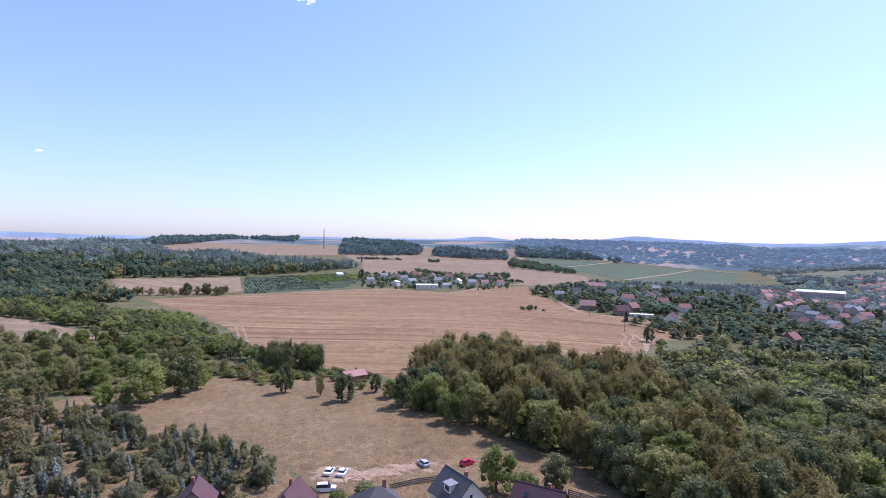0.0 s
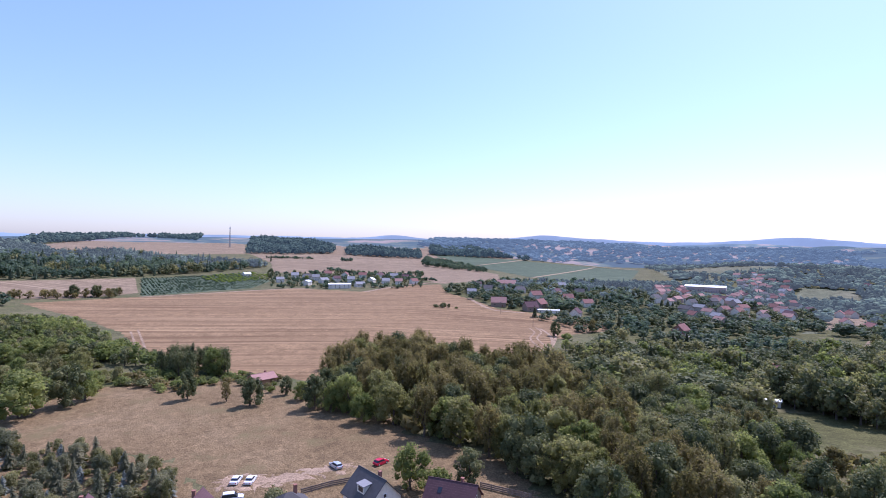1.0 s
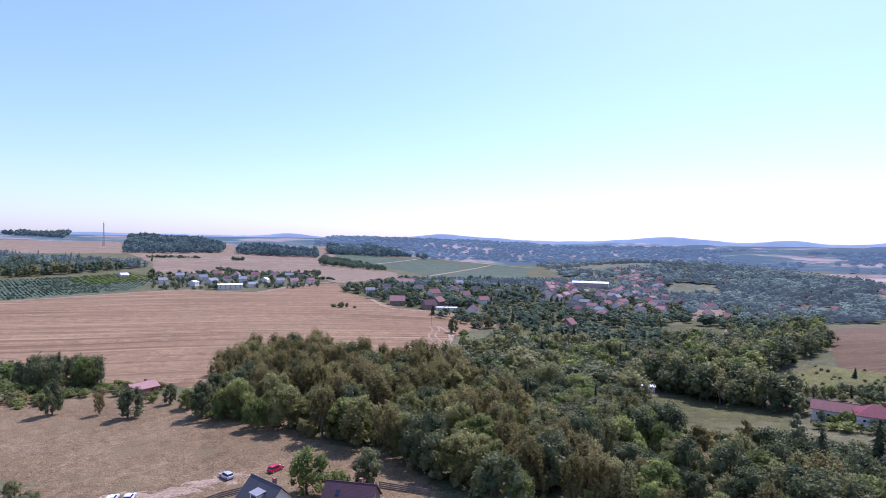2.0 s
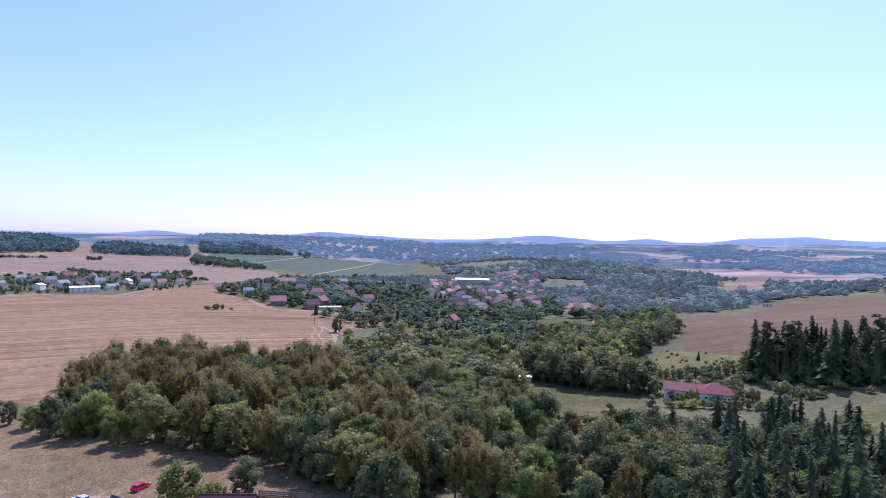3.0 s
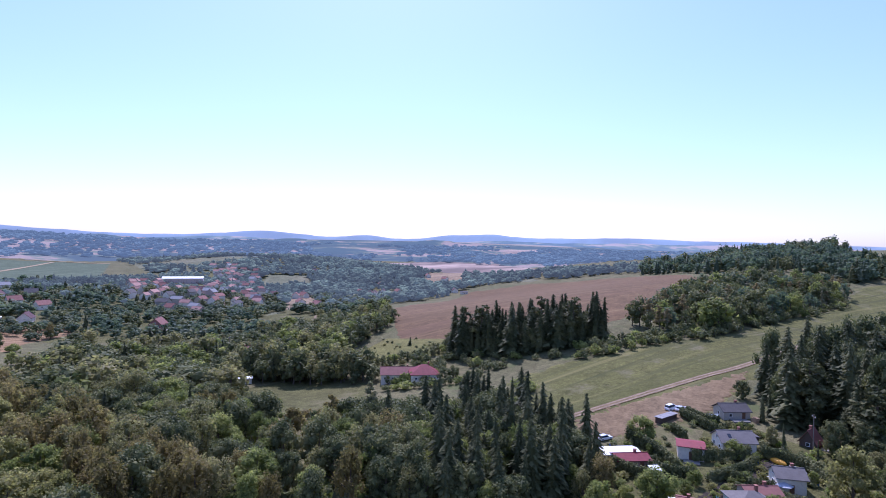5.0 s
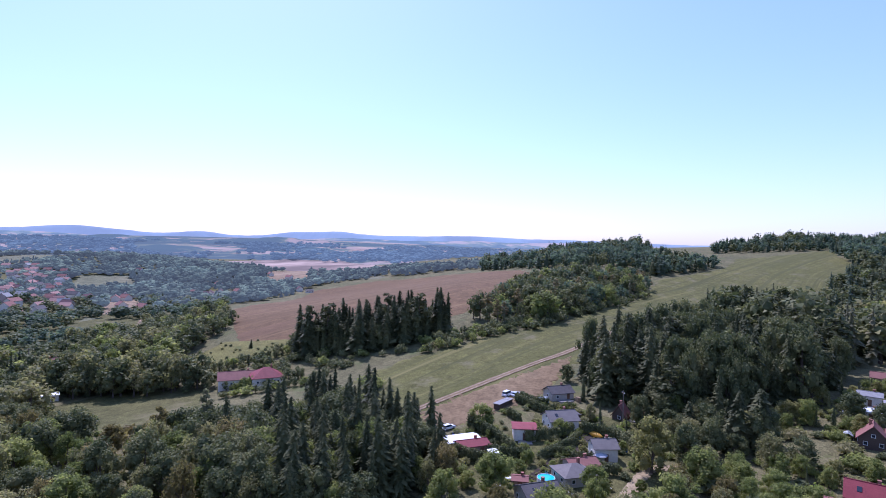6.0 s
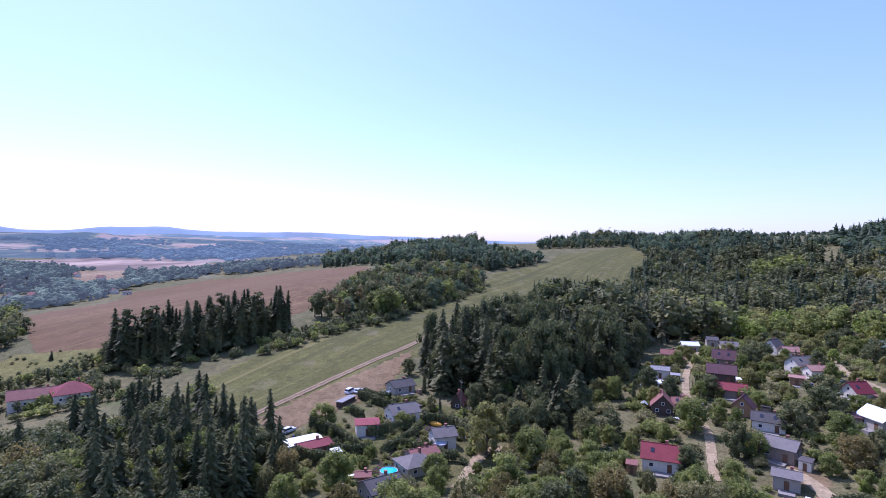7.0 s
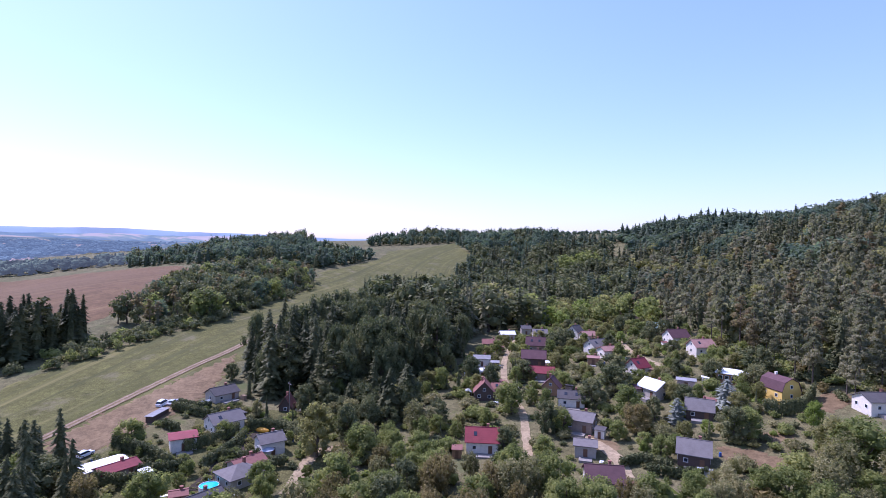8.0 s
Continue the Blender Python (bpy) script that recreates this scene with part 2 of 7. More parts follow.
    "roof_plum": tiled("plum_tiles", (0.112, 0.058, 0.06), rough=0.85),
    "roof_dull": tiled("weathered_shingles", (0.172, 0.152, 0.138), 0.25, 0.85),
    "roof_slate": tiled("grey_shingles", (0.1, 0.09, 0.086), 0.25, 0.85),
    "roof_grey": tiled("weathered_sheets", (0.27, 0.26, 0.255), 0.6, 0.85),
    "roof_white": tiled("white_sheet_roofing", (0.78, 0.78, 0.76), 0.8, 0.5, 0.1),
    "roof_green": tiled("grey_green_sheets", (0.13, 0.185, 0.15), 0.5, 0.85),
    "paving": paint("pale_paving", (0.25, 0.225, 0.195), 0.85, vary=0.3, scale=1.2),
    "foil": paint("milky_plastic_sheet", (0.62, 0.66, 0.66), 0.35, vary=0.12),
    "barrel": paint("blue_plastic", (0.03, 0.10, 0.35), 0.5),
    "log": paint("split_firewood", (0.36, 0.24, 0.14), 0.9, vary=0.4, scale=3),
    "plastic": paint("white_plastic", (0.75, 0.75, 0.74), 0.5, vary=0.06),
    "brick": paint("chimney_brick", (0.30, 0.13, 0.09), 0.9),
    "glass": paint("dark_window_glass", (0.03, 0.035, 0.045), 0.08, vary=0.1),
    "frame": paint("white_window_frame", (0.75, 0.75, 0.73), 0.5, vary=0.05),
    "door": paint("brown_door", (0.16, 0.08, 0.04), 0.6),
    # part of the cloud's sunlit brightness is painted as emission
    "cloud": distance_land("cloud_white_glow", (0.8, 0.8, 0.8), (0.85, 0.92, 1.0), 0.55, 0.01),
    # the ridges' blue is mostly haze painted in as emission
    "ridge_far": distance_land("far_hills_hazed", (0.06, 0.085, 0.10), (0.40, 0.51, 0.68), 0.5),
    "ridge_mid": distance_land("hazed_wooded_hills", (0.045, 0.07, 0.075), (0.27, 0.37, 0.50), 0.38, 0.0022, True, 0.06),
}


# ---- lie of the land: rises and hollows as (x, y, height, spread) ----
VALLEY_RISES = [
    (124, -40, -4.5, 60), (-102, 228, -5.3, 120), (147, -202, 23.4, 120), (186, 167, -15, 80), (186, -167, 8.2, 120), (-52, -245, 22.4, 80),
    (163, -365, -27, 320), (163, -365, 34.8, 120), (297, -268, -50.6, 200), (-297, -268, 12.3, 120), (398, 42, 31.9, 200), (235, 324, -15.4, 120),
    (646, 68, 42.3, 200), (618, -201, -25.2, 200), (618, 201, -50.8, 200), (-264, 594, -16.3, 200), (563, -325, 19.1, 200)
]
FAR_RISES = [
    (382, -526, 49.1, 200), (135, -636, 76.1, 200), (-558, 769, 19.1, 280), (945, 99, 28.2, 280), (823, 475, -19.7, 280), (-823, -475, 26.4, 280),
    (823, -475, 38.6, 280), (-291, -1369, 37.7, 420), (1392, 146, -19.2, 1120), (-1040, 937, 17.5, 420), (0, -1400, 53.2, 420), (823, 1133, -27.9, 420),
    (1905, 1100, 21.6, 1760), (457, 2152, 54.5, 660), (1635, -1472, 68.1, 1100), (-895, 2010, 51.8, 660), (2200, 2700, 45, 900), (3200, 1500, 50, 950), (770, 950, 30, 135), (850, 730, 20, 120)
]


def ground_z(x, y):
    x, y = np.asarray(x, float), np.asarray(y, float)
    z = np.zeros(np.broadcast(x, y).shape)
    for cx, cy, a, s in VALLEY_RISES + FAR_RISES:
        z = z + a * np.exp(-((x - cx) ** 2 + (y - cy) ** 2) / (2 * s * s))
    return z


def gz(x, y):
    return float(ground_z(x, y))


def mesh_from(name, verts, faces, mats, index=None, smooth=False):
    """One mesh from arrays; faces all of one length."""
    verts, faces = np.asarray(verts, np.float32), np.asarray(faces, np.int32)
    k = faces.shape[1]
    me = bpy.data.meshes.new(name)
    me.vertices.add(len(verts))
    me.vertices.foreach_set("co", verts.ravel())
    me.loops.add(faces.size)
    me.loops.foreach_set("vertex_index", faces.ravel())
    me.polygons.add(len(faces))
    me.polygons.foreach_set("loop_start", np.arange(0, faces.size, k, dtype=np.int32))
    me.polygons.foreach_set("loop_total", np.full(len(faces), k, np.int32))
    for m in mats:
        me.materials.append(m)
    if index is not None:
        me.polygons.foreach_set("material_index", np.asarray(index, np.int32))
    me.polygons.foreach_set("use_smooth", np.full(len(faces), smooth, bool))
    me.update(calc_edges=True)
    me.validate()
    return me


def part(name, bm, material, parent, label=""):
    me = bpy.data.meshes.new(name)
    bm.to_mesh(me)
    bm.free()
    me.materials.append(material)
    ob = new(name, me)
    ob.parent = parent
    if label:
        tagged(ob, label)
    return ob


def share(name, me, parent, m=None):
    ob = new(name, me)
    ob.parent = parent
    if m is not None:
        ob.matrix_basis = m
    return ob


def block(bm, x0, y0, z0, x1, y1, z1):
    """A box given by two corners."""
    v = [bm.verts.new(p) for p in itertools.product((x0, x1), (y0, y1), (z0, z1))]
    for f in ((0, 1, 3, 2), (4, 6, 7, 5), (0, 4, 5, 1), (2, 3, 7, 6), (0, 2, 6, 4), (1, 5, 7, 3)):
        bm.faces.new([v[i] for i in f])


def tube(bm, a, b, ra, rb, sides=6):
    a, b = Vector(a), Vector(b)
    q = (b - a).to_track_quat("Z", "Y")
    rings = []
    for p, r in ((a, ra), (b, rb)):
        rings.append([bm.verts.new(p + q @ Vector((r * math.cos(k * math.tau / sides), r * math.sin(k * math.tau / sides), 0))) for k in range(sides)])
    for k in range(sides):
        bm.faces.new((rings[0][k], rings[0][(k + 1) % sides], rings[1][(k + 1) % sides], rings[1][k]))
    bm.faces.new(rings[1])
    bm.faces.new(rings[0][::-1])


# ---- ground sheet ----
def build_ground():
    turns = 320
    radii = np.concatenate([np.linspace(0, 60, 16), np.geomspace(63, 4980, 130)])
    az = np.linspace(0, 2 * np.pi, turns, endpoint=False)
    rr, aa = np.meshgrid(radii, az, indexing="ij")
    x, y = rr * np.sin(aa), rr * np.cos(aa)
    v = np.stack([x, y, ground_z(x, y)], -1).reshape(-1, 3)
    i, j = np.meshgrid(np.arange(len(radii) - 1), np.arange(turns), indexing="ij")
    jn = (j + 1) % turns
    f = np.stack([i * turns + j, i * turns + jn, (i + 1) * turns + jn, (i + 1) * turns + j], -1).reshape(-1, 4)[:, ::-1]
    ob = new("ground", mesh_from("ground", v, f, [M["grass"]], smooth=True))
    tagged(ob, "rolling ground of dry summer grass and hedgerow weeds", "ground", kind="structure")


build_ground()


def inside(px, py, ring):
    ring = np.asarray(ring, float)
    hit = np.zeros(np.shape(px), bool)
    for (x0, y0), (x1, y1) in zip(ring, np.roll(ring, -1, 0)):
        with np.errstate(divide="ignore", invalid="ignore"):
            cross = (y0 > py) != (y1 > py)
            hit ^= cross & (px < (x1 - x0) * (py - y0) / (y1 - y0 + 1e-12) + x0)
    return hit


def drape(name, ring, material, label, category="field", lift=1.0, cells=55, ragged=0.0):
    """A piece of land cover laid on the ground within an outline."""
    rng = np.random.default_rng(len(name) * 7 + len(ring))
    ring = np.asarray(ring, float)
    size = np.ptp(ring, axis=0).max()
    step = size / cells
    edge = []
    for a, b in zip(ring, np.roll(ring, -1, 0)):
        n = max(1, int(np.hypot(*(b - a)) / step))
        for k in range(n):
            edge.append(a + (b - a) * k / n + (rng.normal(0, ragged, 2) if k else 0))
    edge = np.array(edge)
    gx, gy = np.meshgrid(np.arange(ring[:, 0].min(), ring[:, 0].max(), step), np.arange(ring[:, 1].min(), ring[:, 1].max(), step))
    keep = inside(gx, gy, edge)
    pts = [Vector(p) for p in edge] + [Vector(p) for p in np.stack([gx[keep], gy[keep]], -1)]
    v, _, f, *_ = delaunay_2d_cdt(pts, [], [list(range(len(edge)))], 1, 1e-4)
    v = np.array([tuple(p) for p in v])
    r = np.hypot(v[:, 0], v[:, 1])
    z = ground_z(v[:, 0], v[:, 1]) + (0.03 + r * 0.0003) * lift
    z[:len(edge)] -= (0.05 + r[:len(edge)] * 0.0004) * lift
    ob = new(name, mesh_from(name, np.column_stack([v, z]), np.array([list(t) for t in f]), [material], smooth=True))
    return tagged(ob, label, category, kind="structure")


def ribbon(name, line, width, material, label, lift=1.6):
    """A track or lane of that width along a line on the ground."""
    pts = [Vector(p) for p in line]
    fine = []
    for k in range(len(pts) - 1):
        p0, p1, p2, p3 = pts[max(k - 1, 0)], pts[k], pts[k + 1], pts[min(k + 2, len(pts) - 1)]
        for s in np.linspace(0, 1, 12, endpoint=False):
            fine.append(0.5 * (2 * p1 + (p2 - p0) * s + (2 * p0 - 5 * p1 + 4 * p2 - p3) * s * s + (3 * p1 - p0 - 3 * p2 + p3) * s ** 3))
    fine.append(pts[-1])
    rng = np.random.default_rng(5)
    v, f = [], []
    for k, p in enumerate(fine):
        d = (fine[min(k + 1, len(fine) - 1)] - fine[max(k - 1, 0)]).normalized()
        w = width * (0.5 + rng.uniform(-0.06, 0.06))
        for s in (-1, 0, 1):
            q = p + Vector((-d.y, d.x)) * s * w
            v.append((q.x, q.y, gz(q.x, q.y) + (0.03 + q.length * 0.0003) * lift))
        if k:
            for s in (0, 1):
                f.append((3 * k - 3 + s, 3 * k + s, 3 * k + 1 + s, 3 * k - 2 + s))
    ob = new(name, mesh_from(name, v, f, [material], smooth=True))
    return tagged(ob, label, "track", kind="structure")


STUBBLE = [
    (-262, 481), (-218, 530), (-155, 577), (-66, 625), (4.4, 582), (57, 642), (103, 664), (95, 570),
    (110, 516), (121.5, 460.2), (149.6, 445.6), (176, 431), (202, 413), (185.9, 377.8), (150.5, 359.8), (126.5, 334.9),
    (109.8, 298.5), (83.9, 269.2), (52.1, 254.7), (17, 237.4), (-18.4, 224.2), (-43.4, 235), (-81.8, 265.7), (-112, 303),
    (-135.7, 347.5), (-183.8, 406.4)]
STUBBLE_SMALL = [
    (-361, 600), (-253, 691), (-208, 576), (-241, 521), (-296, 506)]
PLANTATION = [
    (-247, 689), (-143, 763), (-102, 697), (-111, 626), (-158, 587), (-198, 552)]
FIELD_LEFT = [
    (-294, 358), (-249.6, 342.7), (-181.6, 302.7), (-192.8, 284.9), (-213.3, 281.2), (-245.4, 299.2)]
HILL_FIELD = [
    (-493, 920), (-617, 1301), (-623, 1586), (-430, 1723), (-271, 1439), (-205, 1093), (-304, 978), (-423, 911)]
BROWN_FIELD = [
    (-212, 1128), (-113, 1175), (-30, 1212), (139, 1172), (228, 867), (200, 746), (100, 664), (88, 735),
    (14, 800), (-115, 788), (-134, 914)]
GREEN_FIELD = [
    (166, 1338), (240, 1334), (364, 1290), (548, 1174), (585, 1075), (398, 767), (306, 717), (269, 830),
    (229, 1035)]
DRY_MEADOW = [
    (-125.1, 179.8), (-94.1, 204.4), (-79.2, 214.9), (-46.7, 207.8), (-25.3, 191.3), (0.2, 174), (19.6, 156.8), (35.2, 141.7),
    (42.7, 124.9), (40.8, 103.2), (12.2, 94.2), (-25.3, 114.2), (-44.1, 144.4), (-64.2, 157.4), (-91.4, 168.8)]
VALLEY_MEADOW = [
    (160.3, 200.9), (183, 194.4), (199.4, 180.5), (195.6, 152.5), (172.9, 136), (144.4, 138.4), (135.6, 149.7), (143.5, 179.7)]
KNOLL = [
    (228.2, 194.8), (269, 196.2), (268.8, 154.4), (242.6, 137.8), (227.2, 172.1)]
PLOUGHED = [
    (379, 275), (722, 379), (790, 309), (722, 181), (577, 66), (526.7, 49.3), (341.8, 60.1), (295.9, 73.8),
    (269.3, 93.2), (263.8, 153), (267.6, 186.2), (295.1, 209.7)]
GREEN_MEADOW = [
    (189.7, 92.5), (210.9, 86.5), (235.5, 71.1), (261.1, 51.1), (286.8, 26.3), (344, -3.3), (425.9, -42.1), (504.1, -54.6),
    (606, -133), (674, -158), (740, -271), (607, -248), (551, -217), (493, -163), (397.6, -82.2), (245, -2.7),
    (214.9, 6.2), (190.5, 13.1), (161, 31), (153.1, 39.2), (150.3, 54.8)]
BARE_STRIP = [
    (166.2, 51.6), (190.5, 36.9), (217.1, 19.6), (240.9, 5.6), (214.8, 8.4), (190.5, 14.1), (160.7, 32.7), (153.2, 42.5)]
FAR_FIELD_A = [
    (1209, 895), (1337, 772), (1286, 592), (1010, 358), (909, 344), (958, 541), (1105, 786)]
FAR_FIELD_B = [
    (1477, 1430), (1731, 1459), (1893, 1335), (1490, 1010), (1304, 1098), (1306, 1227)]
FAR_FIELD_C = [
    (1603, 819), (2365, 1001), (2737, 1039), (2149, 798), (1595, 705)]
FAR_FIELD_D = [
    (691, 1304), (897, 1406), (997, 1416), (935, 1328), (741, 1272)]
LITTLE_FIELD = [
    (317, 367), (357, 366), (358, 336), (304.6, 290.7), (302, 322)]
CLEARING = [
    (468.5, -333), (456, -352), (538, -416), (555, -392)]
COTTAGE_GRASS = [
    (165.3, -47.6), (168.1, -61.6), (163.3, -65.7), (151.8, -59.3), (154.7, -48)]
CAR_PARK = [
    (-31, 133), (-24, 135), (-18, 133.5), (-9, 137), (-1, 139), (3, 136.5), (-4, 132.5), (-15, 128), (-24, 125.5), (-31, 127)]
W_LEFT = [
    (-412, 427), (-400, 500), (-335, 517), (-363, 603), (-253, 700), (-178, 780), (-126, 863), (-164, 873),
    (-278, 894), (-373, 902), (-417, 842), (-521, 937), (-579, 893), (-628, 783), (-725, 751)]
W_HILL = [
    (-535, 980), (-642, 1634), (-482, 1854), (-420, 1552), (-761, 1841), (-724, 1377)]
W_DARK_A = [
    (-205, 1093), (-122, 1146), (-48, 1219), (-49, 1403), (-159, 1652), (-297, 1666)]
W_DARK_B = [
    (-19, 1184), (79, 1165), (139, 1172), (153, 1351), (-20, 1372)]
W_DARK_C = [
    (174, 1296), (284, 1285), (428, 1324), (403, 1266), (320, 1519), (203, 1514)]
W_HEDGE = [
    (118, 989), (166, 921), (216, 894), (223, 942), (187, 1100), (145, 1167)]
W_BUSHBELT = [
    (-285, 356), (-234, 335.5), (-179.9, 318.8), (-125.3, 271.5), (-91.5, 255.1), (-66.7, 250.3), (-79.2, 257.1), (-118.2, 302.7),
    (-170.4, 368.5), (-212, 382.1), (-284, 408), (-336, 420)]
W_TREELINE = [
    (-310, 487), (-252, 511), (-208, 538), (-218, 563), (-262, 531), (-319, 500)]
W_ORCHARD = [
    (-168.9, 196.4), (-142.4, 193.2), (-110.8, 197), (-94.3, 214.2), (-86.1, 233.6), (-128.2, 277.8), (-183.9, 298.9), (-212.6, 288),
    (-242.7, 281.9)]
W_BELT = [
    (-14, 184), (0.2, 173), (19.3, 154.8), (34.8, 139.7), (42.5, 120.7), (40.7, 97.9), (71.7, 96.2), (76.3, 102.8),
    (78.6, 123.1), (81.7, 155.9), (88, 214.7), (76.5, 241.2), (58.4, 237.9), (31.6, 259.1), (5.1, 266), (-9, 256),
    (-14, 212)]
W_ALDER = [
    (87.4, 242.7), (75.5, 172.2), (79.9, 142.1), (95, 141), (133.6, 167.2), (161.3, 189.7), (190.1, 243.6), (209.4, 247.2),
    (193.1, 288.3), (161.9, 319.3), (122.5, 273.8)]
W_MIX = [
    (64.3, 138.9), (68.9, 93.3), (86.2, 71.5), (103.8, 67.9), (149.5, 110.7), (162.5, 133), (135.9, 138.4), (127.4, 159.3),
    (103.5, 160.6), (89.2, 166.6)]
W_SPRUCE_NEAR = [
    (122.2, 101.7), (91.8, 67.6), (99.4, 44.8), (124.3, 30.4), (145.1, 41.7), (148, 55.2), (163.7, 69.9), (164.6, 86.7),
    (144.2, 82.3), (132.1, 90.2), (127.8, 104.3)]
W_SPRUCE_ROW = [
    (236.5, 134.3), (238.1, 104.3), (248.7, 85.4), (265.2, 68.8), (274.6, 68.5), (278.4, 81), (258.3, 113.3), (251.9, 141.7)]
W_HEDGEROW = [
    (233.6, 70.5), (256.1, 50.1), (281.8, 25.8), (336, -3.3), (417.7, -43.4), (458, -42.9), (375, -3.5), (307.7, 28.3),
    (273.2, 56.4), (248.9, 75.2)]
W_MIDDLE = [
    (302.6, 62.6), (279.7, 43.1), (311.6, 15.9), (384.5, -19), (453.6, -47), (497.6, -48.7), (486, -3.9), (426.1, 39.9),
    (364.7, 49.2), (292.4, 57.6)]
W_TOP_A = [
    (683, 135), (578, 60), (583, -4.7), (545.6, -50.8), (625, -92), (886, -60), (904, 12), (721, 68),
    (768, 136)]
W_TOP_B = [
    (516.8, -48.2), (553, -87), (613, -135), (614, -132), (632, -99), (577, -56)]
W_DARK = [
    (212, 0.7), (188, -2.4), (177.9, -20.1), (173.5, -39.9), (198.7, -68.1), (221.8, -86.2), (394.2, -144.8), (416.5, -125.5),
    (317.3, -65.5), (242, -21.7), (218, -0)]
W_FARMEADOW = [
    (738, -144), (740, -271), (620, -250), (528, -218), (517, -261), (604, -347), (618, -392), (824, -399),
    (889, -266), (776, -159)]
W_RIGHT = [
    (261.2, -95.2), (290.7, -140.8), (285.5, -179), (274.8, -206.9), (198, -182.1), (156.4, -164.5), (135.9, -156.1), (115, -152.5),
    (107, -148.4), (95.7, -152.4), (72.4, -157.1), (217, -465), (319, -501), (392, -485), (538, -526), (573, -429),
    (635, -387), (582, -224), (565, -224), (470, -170)]
W_FOREGROUND = [
    (130.8, 40.9), (133.8, 33.8), (108.4, 23.9), (107.8, 5.9), (118, 0.1), (116.7, -8.6), (127.9, -16.9), (140.4, -27),
    (147.5, -44.2), (121, -47.5), (111.3, -54.6), (95.9, -63.5), (85.1, -84.6), (77.5, -123.8), (55.5, -106.4), (90.3, 11),
    (108.8, 33.9)]
W_GARDENS = [
    (172.5, -29.4), (181.1, -54), (207.9, -83.3), (245.9, -116.2), (275.3, -168.9), (254.7, -195.4), (200.2, -184.1), (145.7, -163.5),
    (112.5, -149.4), (87.4, -126.8), (86.4, -93.1), (113.1, -55.5), (138, -44.5)]
W_GARDENS_LOW = [
    (147.3, 37.7), (165, 31.8), (191.7, 11.2), (177, -2.3), (169.9, -19.2), (162.4, -34.3), (140.4, -27.1), (127.6, -9.7),
    (114.6, 9.8), (121.7, 28.4)]
W_VALLEY = [
    (634, 705), (515, 432), (546, 392), (755, 444), (834, 417), (810, 300), (888, 344), (937, 530),
    (1116, 851), (1184, 1146), (1023, 1140), (828, 1188), (655, 1178), (532, 871)]
VALE_GREEN = [
    (307.7, 351.4), (301.7, 308.9), (348.3, 354.1), (350.5, 383.6)]
VALE_BROWN = [
    (289, 290.1), (292.1, 273.8), (346.6, 323.5), (346.3, 345.6)]
W_BAND = [
    (179, 213), (181, 197.4), (183, 185), (186, 174.5), (191.5, 165.4), (197.5, 155), (212, 163), (206, 185), (203, 206), (198, 238), (188, 236)]
W_DARK_FOOT = [
    (171, -9), (166, -15), (156, -17), (146, -24), (149, -31), (159, -33), (170, -42), (178, -38), (182, -20)]
W_BUSHES = [
    (234.4, 167.4), (238.6, 136.8), (234, 82.2), (244.5, 60.8), (259.1, 64.5), (247.1, 81), (219.2, 100.1), (210.4, 100.2),
    (196.3, 134.5)]
W_SLOPE_VALLEY = [
    (161.3, 189.7), (184.5, 170.2), (233.9, 195.7), (315.1, 221.2), (377, 281), (316, 287), (265.7, 295), (211.2, 265.2)]
TRACK = [
    (162.7, 55.8), (171.5, 51.4), (195.4, 37.9), (225.1, 20.4), (255, 3.4), (334.7, -30.1)]
LANE = [
    (121.7, -65), (133.6, -70.4), (146.4, -76), (162.3, -80.1), (178.7, -85.3), (201.3, -96), (226.2, -111.1), (250.1, -125.9)]
LANE_UP = [
    (102, -79), (109.5, -82.4), (118.7, -83.3), (127.7, -80.7)]
LANE_TOP = [
    (216.3, -159.9), (193.4, -147.2), (175, -139.8), (159.3, -136.9)]
LANE_LOW = [
    (122.8, -7.3), (129.6, -10.1), (136.4, -12.6), (143, -17.3), (143.4, -27.6)]
HILL_TRACK = [
    (236.1, 1066.2), (342.7, 1212.5), (449.5, 1347)]
HILL_TRACK_B = [
    (270.2, 820.7), (371.1, 963), (525.2, 1162.9)]
HILL_TRACK_C = [
    (509.5, 1256.6), (558.2, 1169.6), (584.8, 1075.2)]
TRAM_A = [
    (120.8, 372.9), (119.2, 356.6), (109.2, 334.6), (105.4, 312.7), (105.2, 295.9)]
TRAM_B = [
    (126.8, 377.2), (124.8, 358.9), (114.5, 337.1), (111.4, 318.1), (110.9, 303.4)]
TRAM_C = [
    (77.9, 272.1), (90.8, 277.5), (105.4, 294.7), (119.5, 322.6), (127.7, 352.6), (128.6, 373.5)]
TRAM_D = [
    (-128.6, 355.4), (-111.3, 314.9), (-99.9, 287.1)]
TRAM_E = [
    (-130, 348.5), (-113.7, 310.9), (-105.4, 292.6)]
EDGE_A = [
    (-195.4, 541.8), (-153.6, 571.7), (-111.7, 597.7), (-64.8, 616.6), (-45.1, 606.3)]
EDGE_B = [
    (10.2, 576.9), (43.1, 626.5), (79.9, 667.2), (113.8, 686.6)]
EDGE_C = [
    (108.4, 522.9), (110.3, 477.4), (116.5, 450.2), (139.5, 442.5)]
TRAM_F = [
    (135.6, 359.3), (120.5, 323.3), (102.9, 289.3), (88.6, 270.9)]
COTTAGES = [
    (130.4, -56.3, 247, 8, 6.4, 3, 38, "red", "white"), (164.2, -71.3, 337, 5.9, 6.4, 2.55, 45, "brick", "darkwood"), (164.8, -77.2, 245, 5, 4.6, 2.35, 30, "brick", "darkwood"),
